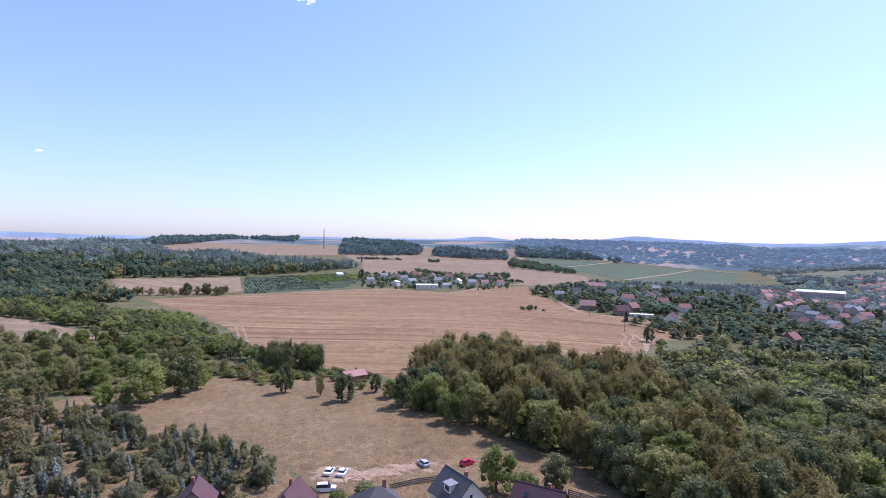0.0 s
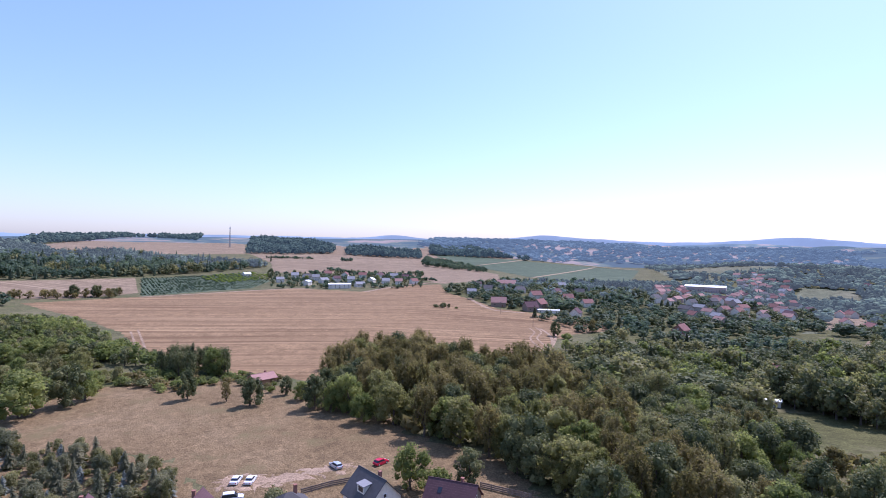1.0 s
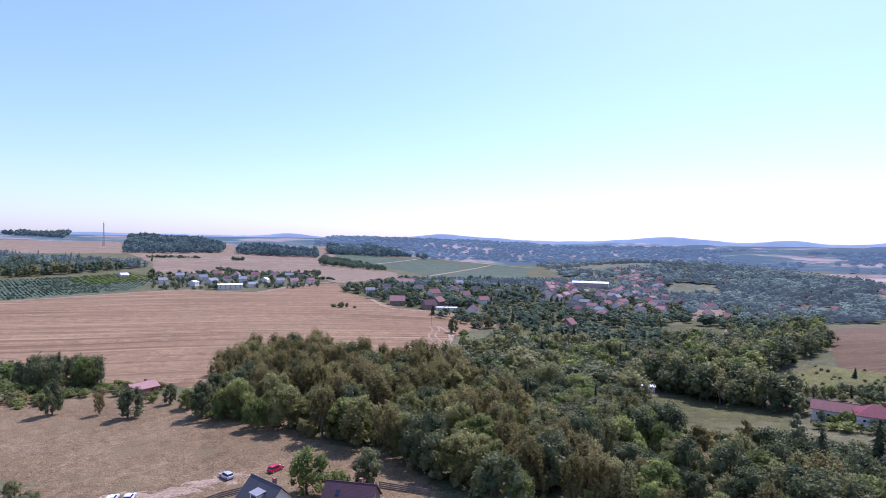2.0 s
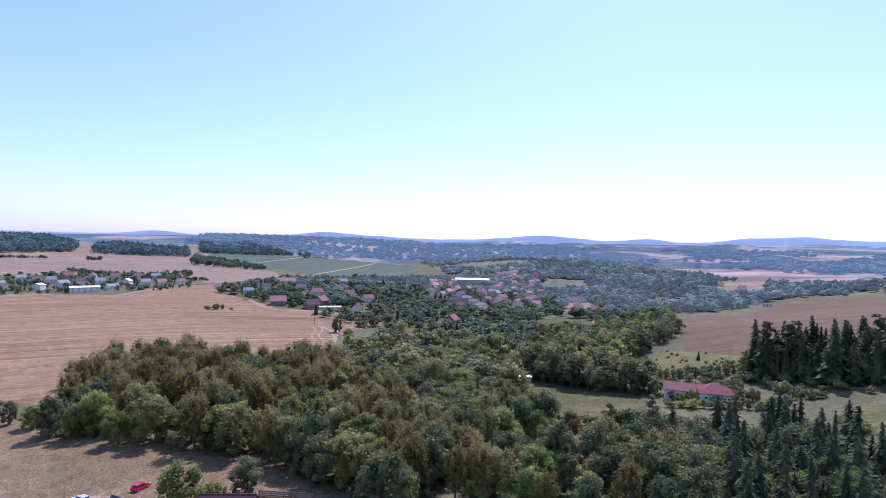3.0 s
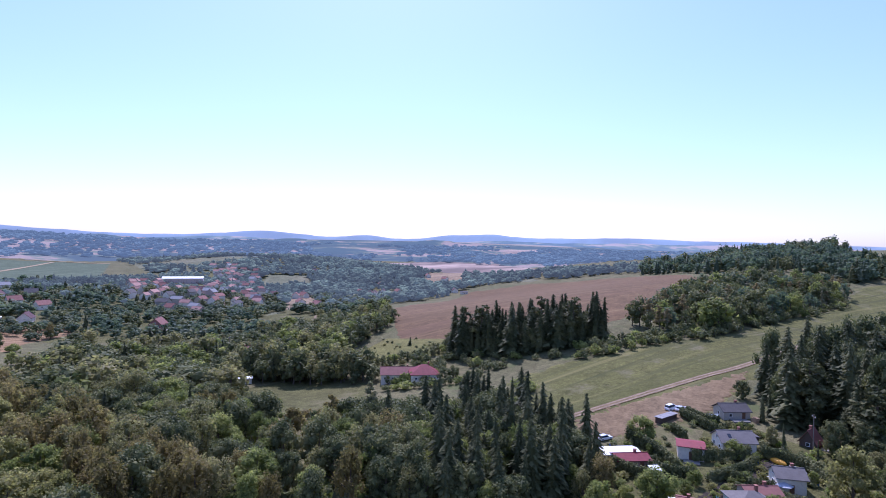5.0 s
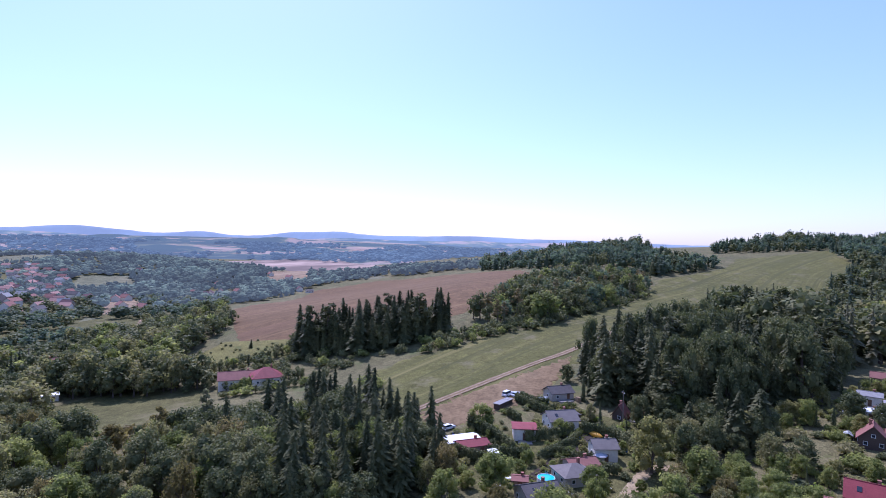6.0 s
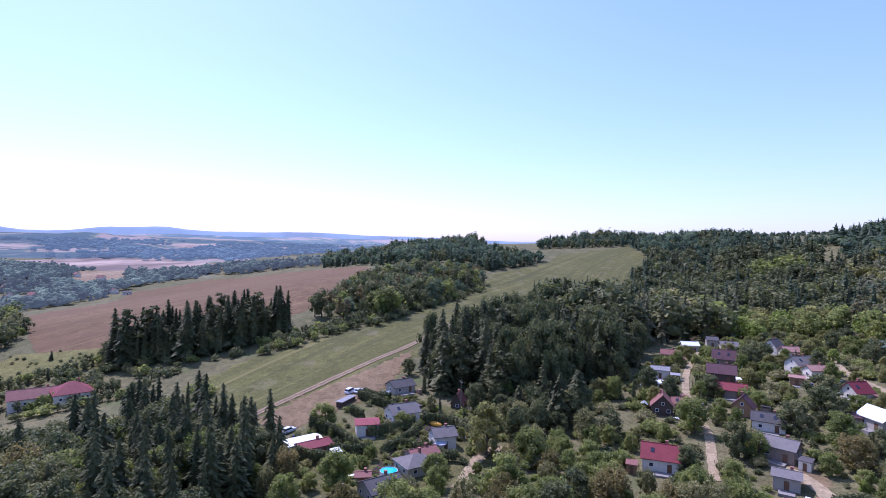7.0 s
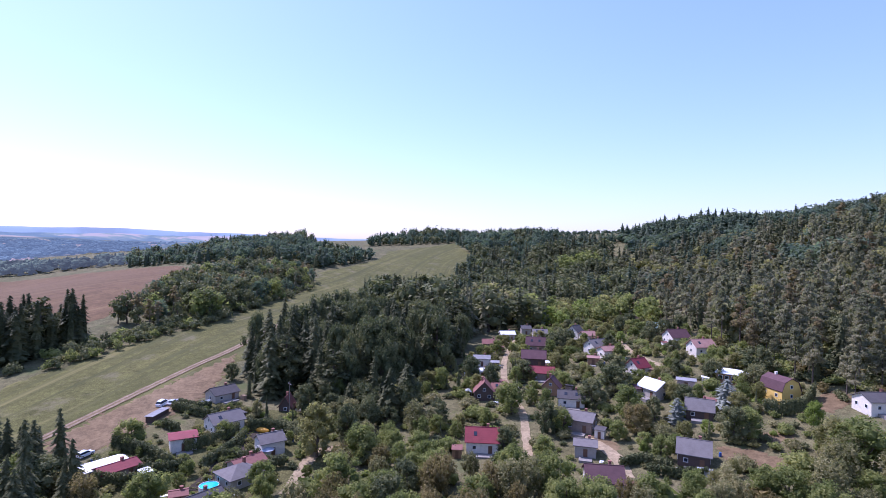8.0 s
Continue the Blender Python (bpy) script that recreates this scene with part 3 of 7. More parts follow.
    (248.7, -119.7, 259, 6.9, 5.2, 3.1, 25, "white", "grey"), (199.5, -85.4, 247, 5.9, 4.7, 3, 20, "grey", "white"), (184.7, -79.2, 252, 5.9, 4.1, 2.55, 15, "white", "white"),
    (225.6, -100.6, 246, 6.9, 5.2, 3, 30, "brick", "brown"), (266.8, -139.4, 252, 4.9, 5.2, 3.4, 25, "slate", "grey"), (243.1, -134.8, 251, 6.9, 5.2, 3.2, 30, "dull", "grey"),
    (211.5, -115.5, 241, 7.8, 6.3, 3.2, 42, "plum", "brown"), (189.9, -102.9, 242, 8.8, 6.3, 3.2, 38, "plum", "darkwood"), (172.7, -96.8, 241, 8.4, 5.5, 2.55, 30, "red", "brown")]
COTTAGES += [
    (157.1, -91.8, 320, 4.2, 5.5, 2.75, 45, "plum", "wood"), (145.4, -91.9, 238, 7.6, 5.5, 2.75, 30, "slate", "white"), (129.7, -84.9, 222, 7.6, 6.4, 3.15, 25, "dull", "brown"),
    (116.4, -77.8, 236, 5, 4.6, 2.75, 20, "dull", "grey"), (100.9, -72.1, 244, 7.6, 7.4, 2.75, 30, "plum", "grey")]
COTTAGES_UP = [
    (230.1, -146.9, 292, 4.9, 6.3, 3.8, 40, "slate", "white"), (218.6, -146.2, 266, 5.9, 5.2, 3, 30, "orange", "white"), (190.9, -131.8, 280, 7.8, 6.3, 3.6, 35, "dull", "white"),
    (182.5, -131.6, 269, 6.9, 5.2, 3, 25, "orange", "white"), (177.5, -121.3, 236, 3.9, 3.2, 2.6, 15, "orange", "wood"), (158, -125.8, 281, 5.9, 5.5, 2.75, 42, "red", "white"),
    (137.6, -116, 185, 7.4, 6.2, 2.9, 34, "white", "grey"), (247.3, -193.4, 242, 8.8, 6.3, 3, 28, "plum", "brown"), (206.6, -175.3, 225, 8.8, 6.3, 3.2, 32, "green", "wood"),
    (181.5, -163.1, 263, 7.8, 7.4, 3.4, 35, "plum", "white"), (162.3, -157.3, 261, 7.8, 6.3, 3.2, 35, "orange", "white"), (119.2, -115.6, 226, 6.7, 5.5, 2.35, 40, "dull", "darkwood")]
COTTAGES_UP += [
    (100.5, -96.1, 226, 6.7, 6.4, 2.95, 36, "dull", "darkwood"), (137.7, -128, 227, 5, 3.7, 2.55, 12, "grey", "pink"), (97.2, -151.5, 253, 8.4, 6.4, 2.95, 25, "slate", "white"),
    (140.8, -113.7, 251, 4.2, 3.7, 2.35, 20, "plum", "brown")]
PLOTS = [
    (188.8, 8.7, 303, 8, 6, 2.2, 28, "slate", "grey"), (162.9, 6.9, 297, 8.4, 6.6, 3.2, 30, "dull", "white"), (154.1, 16.3, 281, 6, 5.5, 3.2, 12, "red", "white"),
    (145.9, -4.6, 288, 5.8, 5.4, 3.4, 28, "dull", "white"), (143.5, 31.8, 307, 9, 5, 2.4, 10, "white", "brown"), (141.1, 28.5, 306, 8, 5, 2.4, 18, "red", "brown"),
    (132, 2.2, 301, 8, 7, 2.4, 25, "hip_dull", "grey"), (136, 0.7, 300, 7, 5, 2.6, 22, "brick", "grey"), (119.6, 9.3, 304, 8, 7, 2.4, 24, "slate", "grey"),
    (174.7, -10.6, 337, 4, 4, 1.4, 55, "brick", "darkwood"), (125.2, 13.9, 276, 3, 3, 2, 15, "brick", "brown")]
MEADOW_HOUSES = [
    (-48.9, 110.7, 104, 7, 7, 2.6, 45, "plum", "brown"), (-29.4, 110.1, 85, 8, 7, 2.6, 45, "plum", "brown"), (-12.2, 110.3, 26, 9, 8, 3, 38, "hip_slate", "grey"),
    (4, 113.9, 303, 9, 8, 3.4, 45, "slate", "white"), (20.4, 111.1, 330, 10, 7, 3, 42, "plum", "brown")]
FARMS = [
    (202.3, 139.8, 305, 17, 8, 3.4, 32, "brick", "white"), (203.9, 128.6, 311, 12, 10, 3.4, 34, "hip_red", "white"), (208.9, 251.5, 350, 12, 8, 3, 35, "brick", "darkwood"),
    (233.3, 368.3, 38, 12, 9, 4.5, 42, "brick", "plumwall"), (173.1, 207.2, 320, 7, 4, 2.6, 10, "white", "white"), (94.5, 268.9, 1, 10, 7, 2.6, 35, "plum", "darkwood"),
    (84.4, 269.1, 13, 6, 3, 2.2, 5, "white", "white"), (717.8, 488.1, 314, 12, 8, 3, 20, "white", "white"), (697.9, 374.5, 308, 10, 7, 3, 20, "slate", "white"),
    (-35.4, 223.2, 39, 9, 6, 2.2, 28, "orange", "wood")]
VILLAGE = [
    (-17.6, 619.8, 7, 24, 10, 4.5, 12, "white", "white"), (4.7, 632, 20, 10, 8, 3.5, 30, "grey", "white"), (-38.1, 678.9, 43, 11, 8, 3.5, 35, "grey", "white"),
    (-37.6, 763.1, 13, 10, 8, 3.5, 38, "brick", "white"), (-13.9, 751.9, 81, 10, 8, 3.5, 38, "brick", "white"), (9.1, 747.9, 359, 10, 8, 3.5, 38, "brick", "white"),
    (32, 747.3, 48, 10, 8, 3.5, 38, "plum", "white"), (50.8, 742.3, 356, 10, 8, 3.5, 35, "grey", "white"), (65.6, 737.1, 355, 9, 7, 3, 35, "plum", "white"),
    (-61.6, 725.4, 25, 10, 8, 3.5, 35, "slate", "white"), (-78, 739.9, 6, 9, 8, 3.5, 35, "grey", "white"), (-138.4, 739.1, 41, 9, 7, 3.5, 30, "white", "white")]
VILLAGE += [
    (-89.8, 686.1, 17, 8.5, 8, 4, 30, "grey", "white"), (-55.4, 653.7, 65, 8.8, 8, 4.5, 20, "white", "white"), (-49.1, 706.3, 4, 8.5, 8, 4.5, 38, "grey", "white"),
    (-23.5, 695.6, 22, 8.5, 8, 4, 35, "plum", "white"), (-5.5, 684, 0, 8.6, 8, 4.5, 35, "grey", "white"), (18.8, 679.7, 68, 8.6, 8, 4, 30, "white", "white"),
    (35.6, 667.1, 7, 8.6, 8, 4, 35, "grey", "white"), (50.9, 662, 356, 8.5, 8, 4, 35, "orange", "white"), (69.4, 664.4, 24, 8.5, 8, 4, 35, "brick", "white")]
VILLAGE_EAST = [
    (181.3, 651.2, 334, 22, 12, 4, 32, "orange", "white"), (125.5, 475.7, 345, 13, 10, 4, 40, "orange", "brown"), (179.2, 534.8, 11, 11, 9, 4, 40, "brick", "white"),
    (163.5, 475.7, 41, 12, 9, 4, 42, "brick", "brown"), (148.2, 455.5, 12, 11, 9, 4, 42, "plum", "brown"), (162.4, 449.6, 340, 18, 6, 2.6, 8, "white", "white"),
    (181.5, 436.8, 52, 10, 8, 3.6, 42, "plum", "white"), (209.2, 524.8, 358, 10, 8, 3.6, 40, "brick", "white"), (242.6, 574.9, 337, 10, 8, 3.6, 40, "slate", "brown"),
    (212.6, 565.4, 39, 10, 8, 4, 40, "plum", "white"), (175.8, 577.8, 13, 10, 8, 4, 38, "slate", "white"), (143.5, 590.8, 346, 9, 8, 3.6, 38, "slate", "white")]
VILLAGE_EAST += [
    (118.9, 560.5, 348, 9, 7, 3.2, 35, "grey", "white"), (214.6, 490.1, 6, 10, 8, 4, 38, "brick", "white"), (142.3, 640.4, 7, 9, 7, 3.6, 38, "plum", "white"),
    (254.9, 660.5, 359, 9, 7, 3.6, 38, "grey", "white")]
HALL = (483.6, 706.3, 321, 52, 20, 7, 12, "white", "pink")
TOWN = [
    (411.6, 713.8), (673.5, 924.7), (671.2, 762.7), (374.5, 416.3), (295.8, 388.1), (266.7, 467.2)]
YOUNG_SPRUCES = [
    (-139.5, 162.3), (-126.9, 179.7), (-98.4, 166), (-70.5, 153.6), (-49.7, 143.6), (-38.6, 133.5), (-36.7, 122.6), (-47, 115.8),
    (-57.6, 113.2), (-71.7, 103.6), (-85.2, 99.5)]
W_LEFTEDGE = [
    (-149.3, 169.7), (-132.2, 179.6), (-136.7, 193.6), (-179.3, 243), (-226.1, 256.6)]
FAR_PLAIN = [
    (150, 1480), (370, 1330), (560, 1200), (640, 1190), (830, 1200), (1030, 1150), (1190, 1150), (1262.2, 943.7),
    (1309.9, 697.4), (1040.7, 368.5), (1197.6, 351.1), (1215.7, 299.3)]
BEYOND = [(r * math.sin(radians(a)), r * math.cos(radians(a))) for r, span in ((1470, range(-34, 7, 4)), (2500, range(20, -37, -4))) for a in span]
SINGLE_TREES = [
    (-101.5, 187.3, 14, 1.35, "broad", "leaf"), (-111.5, 182.6, 6.5, 1.2, "broad", "leaf_light"), (-125.2, 201.2, 11, 1.25, "broad", "leaf"), (-132.9, 196.2, 11, 1.1, "broad", "leaf_dry"), (-93.3, 199.2, 13, 1, "broad", "leaf_alder"), (-91, 205.8, 10, 0.95, "broad", "leaf"), (-57.1, 203.1, 9, 1, "broad", "leaf_alder"), (-43, 198.4, 6.5, 0.9, "airy", "leaf_dry"),
    (-34.3, 192, 9, 1, "broad", "leaf_alder"), (-56.6, 235.3, 13, 0.9, "broad", "leaf"), (-67.3, 244.9, 11, 1.7, "spruce", "needle"), (-24, 204.6, 9, 0.9, "broad", "leaf_alder"), (-18, 197.2, 9, 1, "broad", "leaf"), (-75.2, 244.7, 8, 1, "broad", "leaf_alder"), (12.7, 122.3, 9.5, 1.35, "broad", "leaf"), (26.3, 123.2, 8.5, 1, "broad", "leaf_alder"),
    (19.6, 124.5, 5, 1, "bush", "leaf"),
    (-27.5, 117.2, 2.6, 1.1, "bush", "leaf_alder"), (-21.2, 117.4, 2.2, 1.2, "bush", "leaf"), (-15.8, 119.5, 3.2, 1, "bush", "leaf_alder"), (-40.5, 113, 3, 1.2, "bush", "leaf_grey")]
FIELD_TREES = [
    (129.7, 346.5, 9, 1.1, "broad", "leaf_alder"), (134.6, 338.2, 4.5, 1.2, "bush", "leaf"), (166.2, 369.3, 9, 0.9, "airy", "leaf_dry"), (120.1, 303.1, 6, 1.3, "broad", "leaf"), (67.1, 459.1, 3, 1.2, "bush", "leaf_alder"), (72.9, 457.2, 4.5, 0.9, "bush", "leaf_alder"), (77.8, 458.4, 5, 0.9, "broad", "leaf_alder"), (83.6, 454.4, 2.5, 1.4, "bush", "leaf"),
    (-104.8, 716.4, 13, 0.9, "broad", "leaf_alder"), (-138.9, 945.9, 14, 1.1, "spruce", "needle"), (-58.5, 689.5, 9, 1.1, "broad", "leaf"), (26.5, 699.5, 8, 1, "broad", "leaf"), (93.5, 782.4, 8, 1.1, "broad", "leaf_alder"), (-244.9, 529.1, 10, 1.1, "broad", "leaf_alder"), (-229, 536.1, 10, 1.1, "broad", "leaf_alder"), (-216.3, 541.4, 9, 1.2, "broad", "leaf_alder")]
VALLEY_SINGLES = [
    (190.3, 76.2, 5.5, 1.1, "bush", "leaf"), (120.2, 134, 13, 1.1, "broad", "leaf_alder"), (108.1, 135.1, 11, 1, "airy", "leaf_light"), (118.1, 105, 18, 0.9, "pine", "leaf_dry"), (125.3, 96.3, 17, 0.9, "pine", "needle_pine"), (122, 124.1, 9, 1.1, "broad", "leaf_dry"), (102.4, 174.1, 10, 1.1, "broad", "leaf_grey"), (113.1, 71.9, 11, 1.3, "broad", "leaf"),
    (105.9, 73.6, 9, 1.2, "broad", "leaf"), (117, 65.2, 9, 1.2, "broad", "leaf"), (82.8, 98.9, 11, 1, "airy", "leaf_grey"), (74.2, 100.6, 11, 1, "airy", "leaf_grey"), (93.5, 87.4, 11, 1, "airy", "leaf_grey"), (257.1, 171.4, 4, 1.6, "spruce", "needle")]
PLOT_TREES = [
    (140.1, -15.6, 14, 0.95, "broad", "leaf_olive"), (144.6, -24.1, 12, 0.8, "broad", "leaf_alder"), (193, -1.2, 10, 0.9, "spruce", "needle"), (195.5, -4, 12, 0.9, "broad", "leaf_alder"), (171.5, -1.5, 6, 0.9, "spruce", "needle_blue"), (187, 0.5, 9, 0.8, "spruce", "needle"), (158, -44, 11, 1.2, "broad", "leaf_alder"), (153.5, -36.5, 8, 1.2, "broad", "leaf_alder"), (158.4, -38.4, 17, 1.9, "spruce", "needle"), (164.7, -45.8, 14, 1.8, "spruce", "needle"), (192.1, 77, 4.5, 1.2, "bush", "leaf"), (157.4, 28.5, 9.5, 1.35, "broad", "leaf"), (205.9, 6.5, 8, 0.9, "broad", "leaf_alder"), (170, -1.4, 7, 0.8, "broad", "leaf_grey"),
    (165.9, -4.3, 7, 0.5, "spruce", "needle"), (163.6, -11.3, 6, 0.5, "spruce", "needle"), (118.5, 18.8, 9, 1.3, "broad", "leaf"), (124, -2, 8, 1.2, "broad", "leaf"), (175.1, -25.8, 8, 1.1, "broad", "leaf"), (156.9, 6.6, 4.5, 1.1, "broad", "leaf")]
COTTAGE_TREES = [
    (147.9, -73.1, 10, 1.25, "broad", "leaf"), (130.9, -75.3, 9, 0.8, "broad", "leaf_alder"), (118.8, -107.1, 9, 2.6, "spruce", "needle_blue"), (119.7, -124.9, 7, 2.5, "spruce", "needle_blue"), (125.9, -128.6, 7, 0.9, "spruce", "leaf_alder"), (102.7, -114.8, 9.5, 1.45, "broad", "leaf"), (129, -99.6, 9.5, 1.3, "broad", "leaf"), (110.7, -90.6, 6, 1.1, "broad", "leaf"),
    (110.1, -109.1, 5, 1, "broad", "leaf_light"), (109.9, -89.9, 3.5, 1.1, "broad", "leaf_light"), (83.8, -118.3, 11, 1.3, "broad", "leaf_olive"), (78.2, -118.5, 11, 1.2, "broad", "leaf"), (98.6, -131.1, 7, 0.8, "broad", "leaf_light"), (158.3, -38.7, 17, 1.9, "spruce", "needle"), (160, -44.3, 14, 1.9, "spruce", "needle"), (156.1, -35.2, 10, 1.9, "spruce", "needle"),
    (177.8, -61.1, 7, 0.9, "broad", "leaf"), (119.5, -95.5, 7, 1.2, "broad", "leaf_dry"), (145.4, -107.8, 9, 1.2, "broad", "leaf_alder"), (210.5, -76.5, 6, 0.8, "spruce", "leaf_alder"), (189.3, -70.6, 6.5, 0.8, "spruce", "leaf_alder"), (175.7, -66.9, 6, 0.8, "spruce", "leaf_alder")]
COTTAGE_TREES += [
    (177.2, -62.9, 7, 0.6, "spruce", "leaf_alder"), (208.6, -81.6, 6, 0.8, "spruce", "leaf_alder"), (258.5, -104.9, 7, 0.8, "spruce", "leaf_alder"), (301.2, -137.3, 7, 0.8, "spruce", "leaf_alder"), (282.9, -131.5, 6, 0.8, "spruce", "leaf_alder"), (187.8, -94.1, 5, 0.8, "spruce", "leaf_alder"), (199.9, -150.1, 5, 1, "broad", "leaf_light"), (127.2, -138.5, 6, 1.1, "broad", "leaf")]
CARS = [
    (-26.1, 130.9, 83, "white", "saloon"), (-22.9, 130.5, 81, "white", "saloon"), (-4, 136.4, 122, "silver", "hatch"), (6.9, 137.3, 40, "crimson", "hatch"), (187.3, 25.4, 330, "white", "van"), (187.6, 22.8, 343, "silver", "saloon"), (155.4, 38.1, 322, "white", "hatch"), (-24.9, 121.4, 10, "white", "van")]
TRAILER = (177.2, 25.5, 338)
FENCE_A = [
    (-10.9, 122.5), (-4.7, 125.9), (1.7, 128)]
FENCE_B = [
    (28.6, 121.7), (33, 118.5), (38.3, 114.8)]
HEDGE_A = [
    (157.7, 32.6), (154.4, 28.3), (148.3, 22.3), (142.9, 17.9)]
HEDGE_B = [
    (137.4, 31.8), (135.3, 27.4), (134.1, 22.8)]
HEDGE_C = [
    (110.5, -129.2), (106.6, -132.5), (106.1, -137.9), (111.3, -147.8)]
HEDGE_D = [
    (183.9, 20.1), (179.3, 15.8), (179.6, 11.9)]
HEDGE_E = [
    (160.8, -7.7), (154.7, -10.4), (151.5, -12.4)]
HEDGE_F = [
    (137.9, 5.3), (136, 0.3), (134.9, -4.7)]
HEDGE_G = [
    (100.6, -84), (96.8, -88.3), (93.7, -93)]
HEDGE_H = [
    (168.5, 22.6), (164, 18.6)]
HEDGE_I = [
    (151.2, 15.1), (153.8, 8.7), (159, 3.4)]
HEDGE_J = [
    (106.7, -81.1), (106, -86.8), (100.2, -89)]
HEDGE_K = [
    (143.9, 5.9), (141, 1.6), (142, -1.7)]
HEDGE_L = [
    (138, -1.7), (136.9, -4.8), (136.8, -7.6)]
HEDGE_M = [
    (140, 23.5), (139.8, 18.6), (140.4, 13.4)]
HEDGE_N = [
    (161.1, 0.3), (159.5, -5.6), (156, -11.9)]
HEDGE_O = [
    (181.9, 21.8), (175.1, 14.3), (170.5, 9.5)]
HEDGE_P = [
    (141.4, 10.1), (149.5, 4.5), (156, 1.6)]
HEDGE_Q = [
    (131.6, 23.9), (131.6, 18.3)]
HEDGE_HEIGHTS = (3.4, 3.2, 4.0, 2.8, 3.0, 2.6, 2.4, 2.8, 3.2, 2.4, 2.8, 2.8, 2.8, 3.0, 2.8, 2.4, 2.4)
POOL = (129.7, 8.4)
TARP = (159.4, -3, 233)
PARASOL = (142.9, -3.9)
MAST = (-279.2, 1294.2)
POLES = [
    (125.4, 378.8), (115.9, 433.8), (111, 535.6), (211.2, 265.2), (169.7, -10.8)]
YELLOW = (115.7, -140.5)
CABIN = (132.6, -141.6, 208)
BARE_A = [
    (104.5, -106.2), (98.9, -111.5), (91, -114.2), (86.8, -109.9), (91.5, -103.3), (98.3, -102.5)]
BARE_B = [
    (107.7, -143), (112.2, -153.3), (109.8, -158.8), (103, -151.2), (101.7, -141.2)]
BARE_C = [
    (125.7, -85.5), (120, -88.4), (113.9, -86.5), (112.6, -81.5), (117.8, -81)]
BARE_D = [
    (175.6, 22.1), (172.4, 14.4), (160.3, 14.7), (156.6, 21), (165.1, 24.9)]
BARE_E = [
    (104, -119), (101, -126.6), (97, -123.5), (98.2, -116)]
W_BEHIND = [
    (388.4, 407.6), (394.1, 345.3), (447.6, 333.2), (586.5, 374.8), (764.9, 401.7), (849.2, 332.6), (772.1, 193.8), (695.6, 108.6),
    (847.5, 168.2), (933.5, 284.7), (982.6, 428.6), (932, 553.6), (943.8, 714.9), (992, 870.8), (920.9, 967.9)]
VILLAGE_GREEN = [
    (-114.2, 779.7), (98.2, 822.2), (72.9, 607.6), (-90.2, 617.5)]
VILLAGE_EAST_GREEN = [
    (107.9, 630.8), (215.9, 762), (370.9, 811.2), (225.9, 471.7), (182.7, 437.4), (124, 469.9)]
W_EDGE = [
    (-88.8, 225.1), (-67.4, 212.6), (-50.3, 223.4), (-29.3, 204.9), (-29.2, 228.1), (-54.8, 242.9), (-85.6, 252.9)]
TOWN_GREEN = [
    (89, 572.1), (217.1, 707.4), (416.3, 784.4), (817.7, 910.8), (726.3, 531.5), (375.6, 269.1), (316.1, 287), (251, 278.6),
    (211.2, 265.2), (191.2, 342.2), (159.8, 348.1), (136.8, 430.8)]
POPLARS = [
    (-79.6, 239.1), (-48.9, 232.9), (-52.9, 251.5), (-81.5, 256.4)]
VALLEY_FLOOR = [
    (94.8, 256), (70.5, 152.5), (82.4, 116.8), (131.4, 109.4), (162.3, 120.2), (210.4, 100.2), (238.1, 120.8), (233.9, 195.7),
    (315.1, 221.2), (409.7, 305.4), (265.7, 295), (221.2, 345.2), (150.6, 328.1)]
W_LEFT_LOW = [
    (-323.1, 375), (-289.4, 402.8), (-259.9, 464.2), (-317.5, 506.7), (-368.6, 498.6), (-397, 460.5)]
FAR_SLOPE = [
    (-205.4, 1092.9), (-261.1, 1387.7), (-187.3, 1758.1), (-24.2, 1671.8), (228.6, 1777.4), (504.9, 1790.2), (494.5, 1530.1), (364.4, 1289.5),
    (137.5, 1155.8), (-28.1, 1159.7)]
NURSERY_BRIGHT = [
    (-191.2, 710.7), (-145.9, 778.5), (-109.2, 756.2), (-103.6, 708.5), (-152.9, 670.8)]
VALE_HOUSES = [
    (561.3, 570), (731.8, 693.2), (704.3, 591.9), (881.2, 684.7), (801.5, 564), (473.6, 430.5), (613.1, 495.1), (834, 873.9),
    (868.5, 542.5), (866.8, 1027.1), (451.6, 492.2), (407, 404.8), (592.8, 513.1), (718, 535.9), (907.8, 614.2), (846.9, 493.2),
    (894.2, 882), (875.2, 773.5), (869.1, 452.7), (854, 392.8), (396.2, 371.3), (476.9, 420.8), (431.6, 352.1), (610.9, 588.2),
    (648.3, 552.8), (605.5, 472.5)]
VALE_HOUSES += [
    (621.4, 476.6), (647.6, 480.7), (665, 466), (679.2, 440), (469, 474), (487, 479), (507.6, 500), (759.3, 453.4), (713.2, 398.6)]
PADDOCKS = [
    [(366, 384), (395, 369), (429.3, 400.9), (516.7, 490.4), (468.4, 487.3), (398.1, 417.2)],
    [(527, 417), (568, 391), (617.4, 424.9), (700.6, 489.8), (662.4, 517.3), (573.5, 453.3)],
    [(767, 488), (797, 431), (856.7, 463.1), (990.7, 529.6), (945.7, 589.6), (824.6, 524.6)],
    [(564, 636), (615, 589), (669, 640.5), (705, 685.7), (659.3, 733.4), (612.8, 691.3)]]
BED_PATH = [
    (129.5, 11.2), (135.7, 8.6), (144.9, 5), (153, 1.8), (160, -0.4)]

drape("field_1", STUBBLE, M["stubble"], "large harvested wheat field with curving swath lines", cells=110, ragged=0.8)
drape("field_2", STUBBLE_SMALL, M["stubble_plain"], "small pale stubble field before the woods")
drape("field_3", PLANTATION, M["green"], "green nursery plot with rows of young trees")
drape("field_4", FIELD_LEFT, M["stubble_plain"], "bare stubble field behind the orchard trees")
